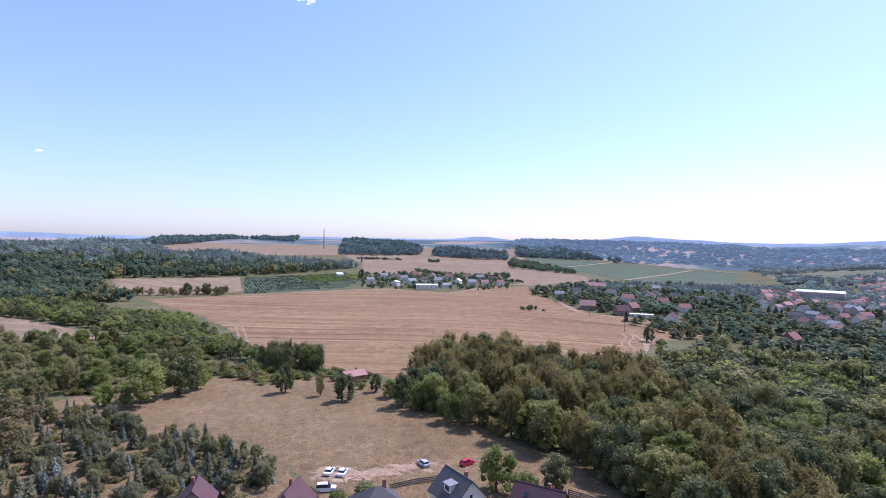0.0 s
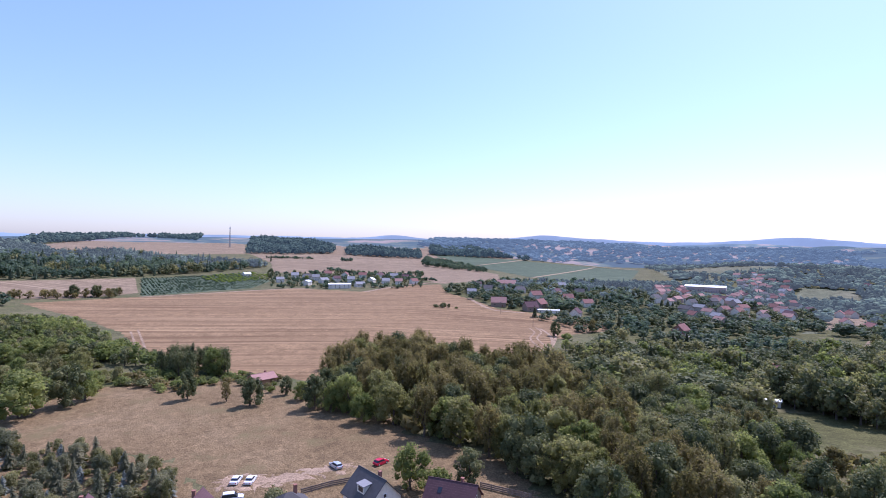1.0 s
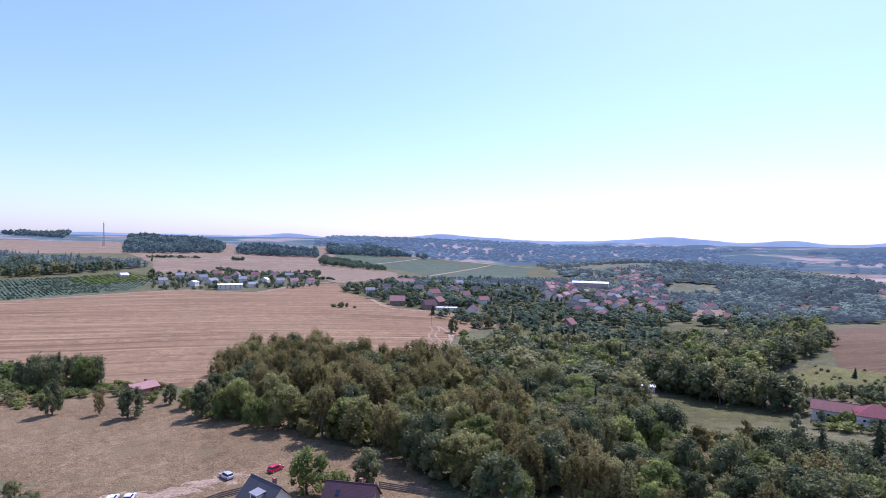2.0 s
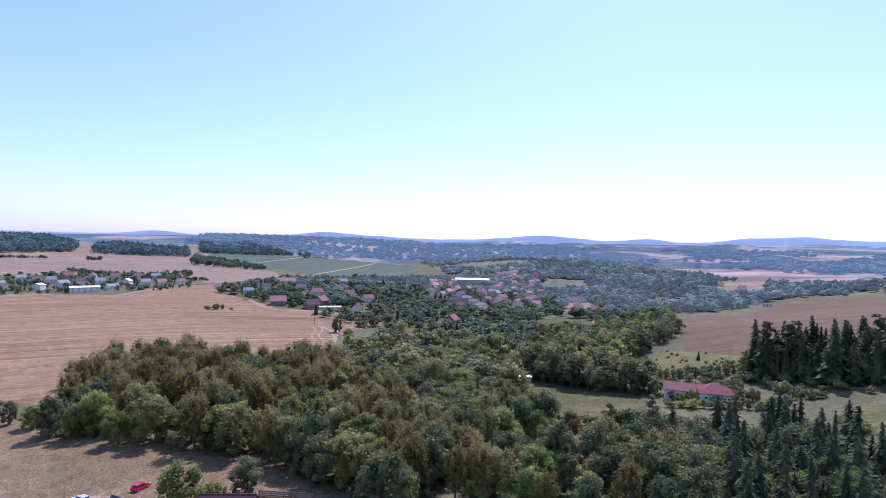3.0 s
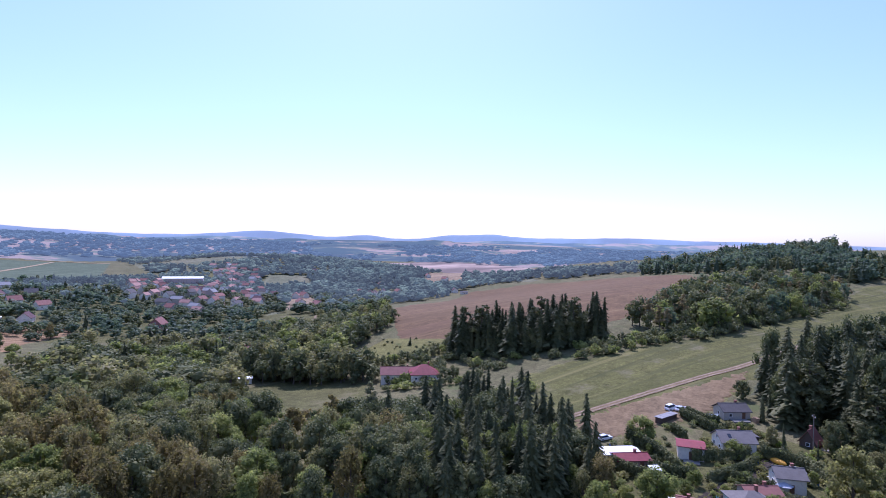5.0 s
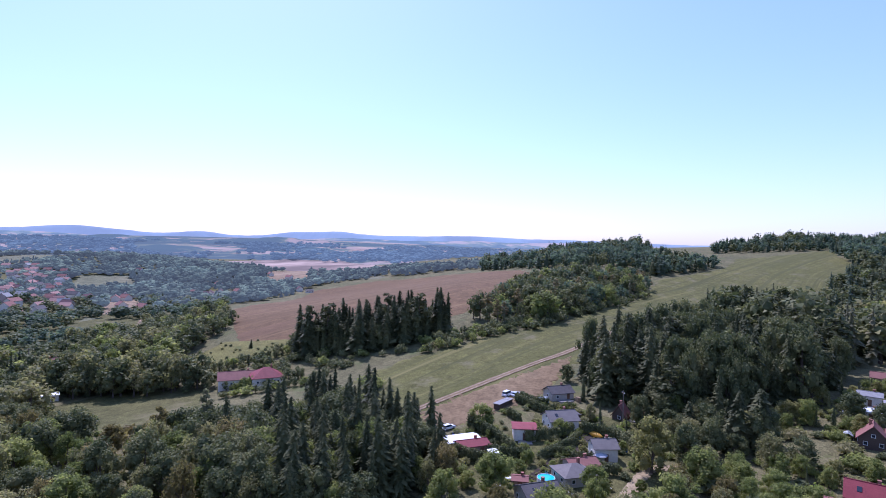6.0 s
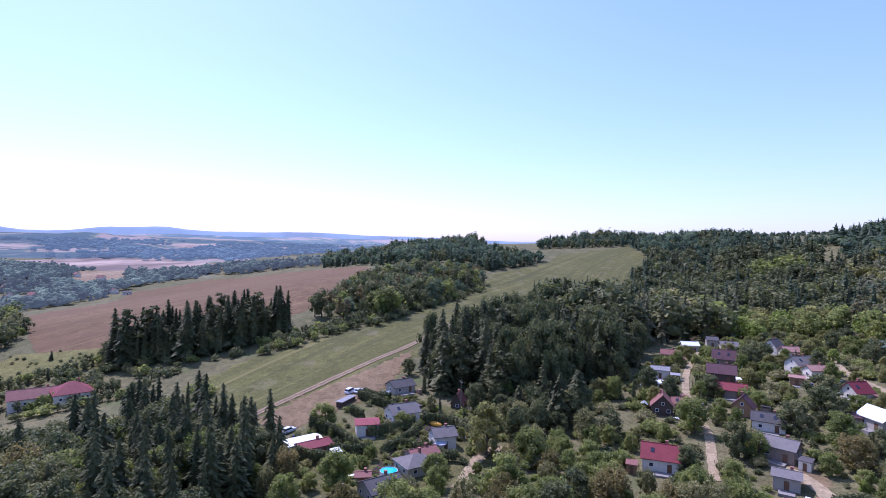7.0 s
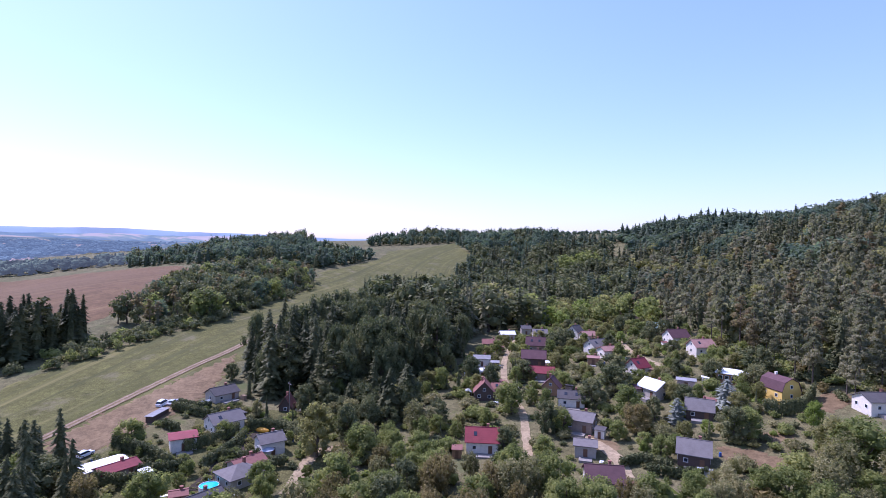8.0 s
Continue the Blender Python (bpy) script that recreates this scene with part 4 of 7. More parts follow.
drape("field_5", HILL_FIELD, M["stubble_plain"], "pale stubble field on the far hill")
drape("field_18", FAR_SLOPE, M["stubble_plain"], "far pale slope round the dark woods", lift=0.6)
# bluish colour and emission paint haze onto this slope
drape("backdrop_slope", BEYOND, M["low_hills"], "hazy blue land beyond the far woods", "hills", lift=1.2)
drape("field_6", BROWN_FIELD, M["stubble_plain"], "wide brown stubble field behind the village")
drape("field_7", GREEN_FIELD, M["green"], "large green crop field on the far slope")
drape("field_8", DRY_MEADOW, M["dry"], "sun-dried brown meadow below the robinia belt", "meadow", cells=70, ragged=1.2)
drape("field_23", [(-128, 192), (-96, 219), (-78, 236), (-50, 231), (-24, 214), (-6, 196), (18, 165), (0, 150), (-90, 160)], M["dry"], "dry grass along the meadow's upper edge", "meadow", lift=0.7, ragged=1.4)
drape("field_24", [(-146, 160), (-128, 190), (-96, 172), (-66, 159), (-40, 142), (-30, 122), (-30, 108), (-62, 102), (-90, 90)], M["dry"], "dry grass between the young spruces", "meadow", lift=0.8, ragged=1.4)
drape("lawn_1", TOWN_GREEN, M["meadow"], "green gardens and lawns round the town", "lawn", lift=0.6)
drape("lawn_2", VALLEY_FLOOR, M["lawn"], "grassy valley floor under the trees", "lawn", lift=0.5)
drape("field_25", VALE_GREEN, M["vale_meadow"], "pale green paddock between the valley trees", "meadow", lift=0.9)
for k, ring in enumerate(PADDOCKS):
    drape(f"field_{27 + k}", ring, M["vale_meadow"] if k % 2 else M["stubble_plain"], "pale hay meadow between the valley woods", "meadow", lift=1.2)
drape("field_26", VALE_BROWN, M["stubble_plain"], "small brown field between the valley trees", lift=0.9)
drape("lawn_3", W_GARDENS, M["lawn"], "grassy gardens round the cottages", "lawn", lift=0.6)
drape("lawn_4", W_GARDENS_LOW, M["meadow"], "grassy garden plots below the meadow", "lawn", lift=0.5)
drape("lawn_6", W_VALLEY, M["vale_meadow"], "hazy meadows between the valley woods", "meadow", lift=0.5)
drape("field_9", VALLEY_MEADOW, M["meadow"], "small green meadow in the valley", "meadow")
drape("field_10", KNOLL, M["knoll"], "yellow-green grassy knoll beside the spruces", "meadow")
drape("field_11", PLOUGHED, M["plough"], "red-brown ploughed field on the slope", cells=80, ragged=1.0)
drape("field_12", GREEN_MEADOW, M["slope_meadow"], "long green meadow climbing to the wooded ridge", "meadow", cells=110, ragged=1.0)
drape("field_13", BARE_STRIP, M["bare"], "trodden brown strip beside the garden plots", "field", lift=2.4, cells=100, ragged=0.9)
# far stubble fields, with haze painted into their emission
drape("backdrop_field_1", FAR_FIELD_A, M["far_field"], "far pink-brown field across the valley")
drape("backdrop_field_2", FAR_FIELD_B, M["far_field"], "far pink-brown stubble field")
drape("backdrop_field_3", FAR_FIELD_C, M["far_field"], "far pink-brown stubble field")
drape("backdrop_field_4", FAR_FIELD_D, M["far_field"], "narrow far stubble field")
drape("field_19", LITTLE_FIELD, M["meadow"], "little field between the alders and the town")
drape("field_20", CLEARING, M["lawn"], "dry clearing in the ridge forest", "meadow")
drape("field_21", COTTAGE_GRASS, M["lawn"], "sunny lawn beside the cottages", "lawn", lift=1.3)
for k, ring in enumerate((BARE_A, BARE_B, BARE_C, BARE_D, BARE_E)):
    drape(f"yard_{k + 2}", ring, M["bare"] if k != 3 else M["lawn"], "bare trodden garden soil" if k != 3 else "dry yellow garden lawn", "yard", lift=1.6, ragged=0.4, cells=24)
drape("yard_1", CAR_PARK, M["straw_track"], "worn pale earth parking place at the meadow's edge", "yard", lift=1.8, ragged=1.3)
for k, side in enumerate((-0.85, 0.85)):
    shifted = [(x + side * 0.5, y + side * 0.87) for x, y in TRACK]
    ribbon(f"track_{k}", shifted, 0.75, M["rut"], "pale wheel rut across the meadow", 2.95)
ribbon("track_14", TRACK, 3.2, M["bare"], "trodden earth track along the meadow", 2.65)
ribbon("lane_1", LANE, 2.3, M["dust"], "dusty lane between the cottages", 2.2)
ribbon("lane_2", LANE_UP, 3.2, M["dust"], "dusty lane to the lower cottages", 2.2)
ribbon("lane_3", LANE_TOP, 3.0, M["dust"], "pale lane below the forest edge", 2.2)
ribbon("bed_path", BED_PATH, 4.2, M["soil"], "dug soil and vegetable beds, darkened as shade between hedges", 2.0)
ribbon("lane_4", LANE_LOW, 3.0, M["dust"], "pale lane past the garden plots", 2.2)
for k, (line, wide) in enumerate(((TRAM_A, 1.3), (TRAM_B, 1.3), (TRAM_C, 2.2), (TRAM_D, 1.2), (TRAM_E, 1.2), (TRAM_F, 2.0), (EDGE_A, 5.0), (EDGE_B, 6.0), (EDGE_C, 4.0))):
    ribbon(f"track_{k + 5}", line, wide, M["straw_track"], "pale wheel track in the stubble" if k < 6 else "pale headland strip at the stubble's edge", 1.7)
ribbon("road_1", [(569.3, 790.5), (521, 713), (464.5, 627.5), (425, 575)], 7, M["paving"], "pale street past the town hall", 3.0)
ribbon("road_2", [(500.4, 611.5), (412.1, 501.2), (372, 455)], 6, M["paving"], "pale street through the town", 3.0)
ribbon("track_2", HILL_TRACK, 7, M["dust"], "pale track in the green field", 2.2)
ribbon("track_3", HILL_TRACK_B, 7, M["dust"], "pale track in the green field", 2.2)
ribbon("track_4", HILL_TRACK_C, 7, M["dust"], "pale track along the green field's top", 2.2)


# ---- distant hills ----
def build_plain():
    """The far plain across the valley, from the last near fields to the hills."""
    near_edge = [p for p in FAR_PLAIN]
    az0, az1 = math.atan2(*near_edge[0]), math.atan2(*near_edge[-1])
    arc = [(4300 * math.sin(a), 4300 * math.cos(a)) for a in np.linspace(az1, az0, 30)]
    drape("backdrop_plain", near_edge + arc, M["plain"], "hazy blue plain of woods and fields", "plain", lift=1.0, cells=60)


build_plain()


def ridge(name, radius, depth, base, bumps, material, label, a0=-60, a1=170):
    az = np.radians(np.arange(a0, a1, 0.4))
    deg = np.degrees(az)
    top = base + sum(h * np.exp(-((deg - c) / w) ** 2) for c, h, w in bumps)
    top = top + np.array([6 * noise.noise((d * 0.35, radius * 0.01, 0)) + 3 * noise.noise((d * 1.3, radius * 0.01, 4)) for d in deg])
    prof = [(-1.0, -0.4), (-0.75, 0.12), (-0.45, 0.45), (-0.2, 0.82), (0.0, 1.0), (0.3, 0.9), (0.8, 0.0)]
    v = []
    for s, k in prof:
        r = radius + s * depth
        g = ground_z(r * np.sin(az), r * np.cos(az))
        wob = np.array([8 * noise.noise((d * 0.5, s * 3, radius * 0.01)) for d in deg]) * (1 if 0 < k < 1 else 0)
        v.append(np.stack([r * np.sin(az), r * np.cos(az), np.where(k > 0, g + (top - g) * k + wob, g - 8)], -1))
    n = len(az)
    v = np.concatenate(v)
    f = [(i * n + j, (i + 1) * n + j, (i + 1) * n + j + 1, i * n + j + 1) for i in range(len(prof) - 1) for j in range(n - 1)]
    ob = new(name, mesh_from(name, v, np.array(f)[:, ::-1], [material], smooth=True))
    tagged(ob, label, "hills", kind="structure")


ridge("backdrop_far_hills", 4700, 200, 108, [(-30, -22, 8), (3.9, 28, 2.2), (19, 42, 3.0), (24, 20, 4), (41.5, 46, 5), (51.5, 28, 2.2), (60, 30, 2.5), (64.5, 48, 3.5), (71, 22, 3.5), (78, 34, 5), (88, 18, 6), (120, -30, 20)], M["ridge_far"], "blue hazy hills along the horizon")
ridge("backdrop_near_hills", 3900, 450, 74, [(-20, -25, 20), (12, 10, 4), (27, 8, 4), (38, 24, 5), (56, 10, 5), (66, 24, 5), (78, 20, 6), (90, 20, 6), (125, -30, 22)], M["ridge_mid"], "wooded hills with painted blue haze before the horizon")
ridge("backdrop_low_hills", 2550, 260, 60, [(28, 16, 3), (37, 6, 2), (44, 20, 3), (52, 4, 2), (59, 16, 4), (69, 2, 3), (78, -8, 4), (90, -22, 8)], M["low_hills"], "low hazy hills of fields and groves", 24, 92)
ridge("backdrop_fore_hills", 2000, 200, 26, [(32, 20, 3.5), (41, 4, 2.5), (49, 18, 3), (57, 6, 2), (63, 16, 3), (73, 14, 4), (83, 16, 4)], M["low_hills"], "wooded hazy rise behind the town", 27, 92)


def cloud(x, y, z, size, seed):
    """A small fair-weather cloud: soft white puffs in one flat heap."""
    rng = np.random.default_rng(seed)
    bm = bmesh.new()
    for k in range(16):
        u, v, w = rng.normal(0, 0.5), rng.normal(0, 0.3), abs(rng.normal(0, 0.14))
        r = size * rng.uniform(0.16, 0.34) * (1 - 0.35 * abs(u))
        bmesh.ops.create_icosphere(bm, subdivisions=2, radius=max(r, size * 0.06), matrix=Matrix.Translation((u * size, v * size, w * size)) @ Matrix.Diagonal((1.25, 1, 0.6, 1)))
    for p in bm.verts:
        p.co += p.co.normalized() * size * 0.05 * noise.noise(p.co * (5 / size))
    ob = part("backdrop_cloud", bm, M["cloud"], None)
    ob.matrix_basis = Matrix.Translation((x, y, z))
    tagged(ob, "small white fair-weather cloud in the blue sky", "cloud", kind="structure")


cloud(-1021, 4112, 1853, 62, 3)
cloud(-2696, 3682, 635, 34, 4)


# ---- trees ----
ICO_V, ICO_F = None, None


def ico():
    p = (1 + 5 ** 0.5) / 2
    v = np.array([(-1, p, 0), (1, p, 0), (-1, -p, 0), (1, -p, 0), (0, -1, p), (0, 1, p), (0, -1, -p), (0, 1, -p), (p, 0, -1), (p, 0, 1), (-p, 0, -1), (-p, 0, 1)], float)
    f = np.array([(0, 11, 5), (0, 5, 1), (0, 1, 7), (0, 7, 10), (0, 10, 11), (1, 5, 9), (5, 11, 4), (11, 10, 2), (10, 7, 6), (7, 1, 8),
                  (3, 9, 4), (3, 4, 2), (3, 2, 6), (3, 6, 8), (3, 8, 9), (4, 9, 5), (2, 4, 11), (6, 2, 10), (8, 6, 7), (9, 8, 1)])
    return v / np.linalg.norm(v[0]), f


ICO_V, ICO_F = ico()


def clumps(rng, lobes, count, size, core=0.8, ruffle=0.7):
    """A crown: a solid heart in each lobe, and many small leaf clumps round it, as triangles."""
    lobes = np.asarray(lobes, float)
    vs, fs, at = [], [], 0
    for lo in lobes:
        v = ICO_V * (lo[3:] * core) * rng.uniform(0.8, 1.1, (12, 1)) + lo[:3]
        vs.append(v)
        fs.append(ICO_F + at)
        at += 12
    area = lobes[:, 3] * lobes[:, 4] + lobes[:, 3] * lobes[:, 5]
    pick = rng.choice(len(lobes), count, p=area / area.sum())
    d = rng.normal(size=(count, 3))
    d /= np.linalg.norm(d, axis=1)[:, None]
    d[:, 2] = np.where(d[:, 2] < -0.35, -d[:, 2], d[:, 2])
    c = lobes[pick, :3] + d * lobes[pick, 3:] * rng.uniform(0.7, 1.25, (count, 1))
    nrm = d + rng.normal(0, ruffle, (count, 3)) + (0, 0, 0.2)
    nrm /= np.linalg.norm(nrm, axis=1)[:, None]
    u = np.cross(nrm, rng.normal(size=(count, 3)))
    u /= np.linalg.norm(u, axis=1)[:, None]
    w = np.cross(nrm, u)
    s = size * rng.uniform(0.55, 1.35, (count, 1))
    sway = rng.uniform(-0.5, 0.5, (count, 1))
    tri = np.stack([c - u * s - w * s * 0.6, c + u * s - w * s * (0.6 + sway * 0.5), c + w * s * 1.1 + u * s * sway + nrm * s * 0.2], 1).reshape(-1, 3)
    k = at + 3 * np.arange(count)[:, None]
    vs.append(tri)
    fs.append(k + (0, 1, 2))
    return np.concatenate(vs), np.concatenate(fs)


def stem(points, sides=5):
    """Tapered round timber along (x, y, z, radius) points, as triangles."""
    p = np.asarray(points, float)
    a = np.linspace(0, 2 * np.pi, sides, endpoint=False)
    v = np.concatenate([np.stack([q[0] + q[3] * np.cos(a), q[1] + q[3] * np.sin(a), np.full(sides, q[2])], -1) for q in p])
    f = []
    for i in range(len(p) - 1):
        for j in range(sides):
            b0, b1, b2, b3 = i * sides + j, i * sides + (j + 1) % sides, (i + 1) * sides + (j + 1) % sides, (i + 1) * sides + j
            f += [(b0, b1, b2), (b0, b2, b3)]
    return v, np.array(f)


def merge(bits):
    vs, fs, at = [], [], 0
    for v, f in bits:
        vs.append(v)
        fs.append(f + at)
        at += len(v)
    return np.concatenate(vs), np.concatenate(fs)


def graft(trunk, limbs):
    """Limbs grown onto a trunk: each joined to its nearest ring."""
    v, f = merge([trunk] + limbs)
    at = len(trunk[0])
    joins = []
    for lv, _ in limbs:
        near_one = int(np.argmin(np.linalg.norm(trunk[0] - lv[0], axis=1)))
        joins.append((near_one, at, at + 1))
        at += len(lv)
    return v, np.concatenate([f, np.array(joins, int).reshape(-1, 3)])


def broadleaf(seed, count, size, lobes_n=12, spread=0.33, low=0.0, lobe=0.17, core=0.8, tall=1.0):
    """Unit-high broadleaf tree: (timber, crown). Rising plumes of leaves over an egg-shaped, uneven crown."""
    rng = np.random.default_rng(seed)
    lobes, limbs = [], []
    lean = rng.uniform(0, 6.28)
    for k in range(lobes_n):
        a = k * 2.4 + rng.uniform(-0.6, 0.6)
        h = low + lobe * 0.7 + (0.93 - low - lobe * 1.3) * ((k + 0.4) / lobes_n) ** 0.8
        out = math.sqrt(max(0.04, 1 - ((h - low * 0.5 - 0.42) / 0.56) ** 2)) * (1 + 0.18 * math.cos(a - lean))
        r = spread * out * (rng.uniform(0.62, 1.0) if k % 4 else rng.uniform(0.15, 0.5))
        if k == lobes_n - 1:
            r *= 0.3
        s = lobe * rng.uniform(0.65, 1.3)
        lobes.append((r * math.cos(a), r * math.sin(a), h, s, s * rng.uniform(0.85, 1.15), s * rng.uniform(0.9, 1.35) * tall))
        if k % 2 == 0 and k < 20:
            limbs.append(stem([(0, 0, h * 0.5, 0.013), (r * math.cos(a) * 0.9, r * math.sin(a) * 0.9, h, 0.004)], 4))
    timber = graft(stem([(0, 0, -0.04, 0.03), (0.01, 0, 0.2, 0.021), (0, 0.01, 0.5, 0.014), (0, 0, 0.8, 0.005)], 6), limbs)
    return timber, clumps(rng, lobes, count, size, core, 0.95 if count > 1000 else 0.75 if count > 200 else 0.5)


def bush(seed, count, size, lobes_n=6, core=0.85):
    rng = np.random.default_rng(seed)
    lobes = []
    for k in range(lobes_n):
        a, r = k * 2.4, 0.42 * math.sqrt(k / lobes_n)
        s = rng.uniform(0.3, 0.42)
        lobes.append((r * math.cos(a), r * math.sin(a), rng.uniform(0.32, 0.6) * (1 - 0.5 * r), s, s, s * 0.95))
    return stem([(0, 0, -0.1, 0.03), (0, 0, 0.3, 0.01)], 4), clumps(rng, lobes, count, size, core)


def spruce(seed, whorls, arms, width=0.17, bare=0.06, twigs=3, inner=0.45):
    """Unit-high conifer: sagging boughs with hanging twigs, in uneven whorls on a straight trunk."""
    rng = np.random.default_rng(seed)
    v, f = [], []
    lopside, gap = rng.uniform(0, 6.28), rng.uniform(0.25, 0.75)
    for k in range(whorls):
        z = bare + (0.985 - bare) * (k / (whorls - 1)) ** 0.9
        for j in range(arms):
            if rng.uniform() < 0.12:
                continue
            a = j * math.tau / arms + k * 1.3 + rng.uniform(-0.3, 0.3)
            up = (z - bare) / (1.0 - bare)
            r = width * max(0.02, 1 - up) ** 0.6 * rng.uniform(0.34, 1.5) * (1 + 0.25 * math.sin(a + lopside)) * (0.75 if abs(up - gap) < 0.06 else 1.0) + 0.007
            c, q = math.cos(a), math.sin(a)
            zz = min(0.99, z + rng.uniform(-0.75, 0.75) / whorls)
            sag = rng.uniform(0.25, 0.7)
            for i in range(twigs):
                t = (i + 0.7) / twigs * rng.uniform(0.85, 1.05)
                wd, ln = r * 0.75 / twigs * rng.uniform(0.5, 1.2) + 0.004, r * 1.15 / twigs * rng.uniform(0.8, 1.4)
                px, py, pz = c * r * t * 0.8, q * r * t * 0.8, zz - r * sag * t ** 1.4 + rng.uniform(-0.006, 0.006)
                n = len(v)
                v += [(px - q * wd, py + c * wd, pz - wd * 0.45), (px + q * wd, py - c * wd, pz - wd * 0.45), (px + c * ln, py + q * ln, pz - ln * rng.uniform(0.35, 0.9)), (px - c * ln * 0.5, py - q * ln * 0.5, pz + 0.012)]
                f += [(n, n + 2, n + 3), (n + 2, n + 1, n + 3)]
    heart = stem([(0, 0, bare, width * inner), (0, 0, 0.5, width * inner * 0.66), (0, 0, 0.97, 0.004)], 5 if inner < 0.6 else 7)
    crown = merge([(np.array(v, float), np.array(f)), heart])
    return stem([(0, 0, -0.03, 0.016), (0, 0, 0.5, 0.009), (0, 0, 0.99, 0.002)], 5), crown


def pine(seed, count, size, lobes_n=8, core=0.7):
    """Unit-high pine: a bare stem and a tall uneven crown of flat tufts in its upper part."""
    rng = np.random.default_rng(seed)
    lobes, limbs = [], []
    for k in range(lobes_n):
        a, h = k * 2.4 + rng.uniform(-0.6, 0.6), (0.42 if lobes_n > 5 else 0.3) + (0.52 if lobes_n > 5 else 0.62) * k / (lobes_n - 1)
        r = 0.12 * (1.1 - 0.9 * k / lobes_n) * rng.uniform(0.4, 1.25)
        w = rng.uniform(0.06, 0.1) * (1.15 - 0.55 * k / lobes_n) * (1.0 if lobes_n > 5 else 1.35)
        lobes.append((r * math.cos(a), r * math.sin(a), h, w, w, w * rng.uniform(0.6, 1.0)))
        limbs.append(stem([(0, 0, h - 0.04, 0.006), (r * math.cos(a), r * math.sin(a), h, 0.002)], 4))
    return graft(stem([(0, 0, -0.03, 0.014), (0, 0, 0.6, 0.009), (0, 0, 0.95, 0.003)], 5), limbs), clumps(rng, lobes, count, size, core, 0.65 if count > 700 else 0.5 if count > 200 else 0.3)


# each kind: near shapes, and lighter ones for woods that stay far off
KINDS = {
    "broad": ([broadleaf(s, 2300, 0.019, 26, 0.31, 0.0, 0.11, 0.72, 1.05) for s in (1, 2, 3, 4, 5)], [broadleaf(s, 330, 0.04, 10, 0.31, 0.02, 0.15, 0.62, 1.1) for s in (11, 12, 13, 14)], [broadleaf(s, 96, 0.06, 5, 0.28, 0.06, 0.19, 0.66, 1.2) for s in (21, 22, 23, 24)], [broadleaf(s, 26, 0.085, 4, 0.24, 0.05, 0.22, 0.98) for s in (31, 32, 33)]),
    "airy": ([broadleaf(s, 1800, 0.0175, 30, 0.25, 0.1, 0.085, 0.5, 1.6) for s in (6, 7, 8, 9, 10)], [broadleaf(s, 330, 0.036, 11, 0.27, 0.1, 0.12, 0.55, 1.4) for s in (16, 17, 18)], [broadleaf(s, 80, 0.07, 4, lobe=0.22) for s in (26, 27)]),
    "bush": ([bush(s, 620, 0.055, 8) for s in (1, 2, 3)], [bush(s, 150, 0.09, 5, 0.65) for s in (11, 12, 13)], [bush(s, 40, 0.2, 3) for s in (21, 22)]),
    "spruce": ([spruce(t, 30, 10, w, 0.05, 4, 0.58) for t, w in ((1, 0.16), (2, 0.14), (3, 0.18), (4, 0.13), (5, 0.15), (6, 0.17))], [spruce(t, 15, 7, w, 0.06, 2) for t, w in ((11, 0.15), (12, 0.125), (13, 0.17))], [spruce(t, 9, 5, w, 0.1, 1, 0.85) for t, w in ((21, 0.17), (22, 0.14), (23, 0.19))]),
    "pine": ([pine(t, 900, 0.019, 11) for t in (1, 2, 3, 4)], [pine(t, 230, 0.034, 9, 0.6) for t in (11, 12, 13, 14)], [pine(t, 80, 0.05, 5, 0.6) for t in (21, 22, 23, 24)]),
}


def along(line, step):
    pts = [Vector(p) for p in line]
    out = []
    for a, b in zip(pts, pts[1:]):
        n = max(1, round((b - a).length / step))
        out += [a.lerp(b, k / n) for k in range(n)]
    return out + [pts[-1]]


def scatter(ring, spacing, seed, clear=(), jitter=0.42):
    """Uneven planting inside an outline, clear of other outlines."""
    rng = np.random.default_rng(seed)
    ring = np.asarray(ring, float)
    gx, gy = np.meshgrid(np.arange(ring[:, 0].min(), ring[:, 0].max(), spacing), np.arange(ring[:, 1].min(), ring[:, 1].max(), spacing))
    gx = gx + (np.arange(gx.shape[0])[:, None] % 2) * spacing / 2
    gx, gy = (gx + rng.uniform(-jitter, jitter, gx.shape) * spacing).ravel(), (gy + rng.uniform(-jitter, jitter, gy.shape) * spacing).ravel()
    keep = inside(gx, gy, ring)
    for c in clear:
        keep &= ~inside(gx, gy, c)
    return np.stack([gx[keep], gy[keep]], -1)


def keep_off(pts, spots, radius):
    for s in spots:
        pts = pts[np.hypot(pts[:, 0] - s[0], pts[:, 1] - s[1]) > radius]
    return pts


def clear_camera_side(pts, spots, radius=4.6, front=5.5):
    """Clears the plots of houses, and each one's side towards the camera, to keep it in view."""
    pts = keep_off(pts, spots, radius)
    ahead = [(x * (1 - front / math.hypot(x, y)), y * (1 - front / math.hypot(x, y))) for x, y in spots]
    return keep_off(pts, ahead, radius * 0.8)


MESHES = {}


def tree_meshes(kind, level, leafmat):
    key = (kind, level, leafmat)
    if key not in MESHES:
        MESHES[key] = [(mesh_from("trunk", *t, [M["bark"]]), mesh_from("crown", *c, [M[leafmat]])) for t, c in KINDS[kind][level]]
    return MESHES[key]


def plant(name, kind, leafmat, pts, height, label, group, seed=1, level=0, width=1.0):
    """Single trees: each a trunk and a crown."""
    rng = np.random.default_rng(seed)
    shapes = tree_meshes(kind, level, leafmat)
    for x, y in pts:
        h = height * rng.uniform(0.62 if height > 14 else 0.72, 1.18)
        w = h * width * rng.uniform(0.85, 1.2)
        single = kind == "bush" or height < 4.5
        if single:
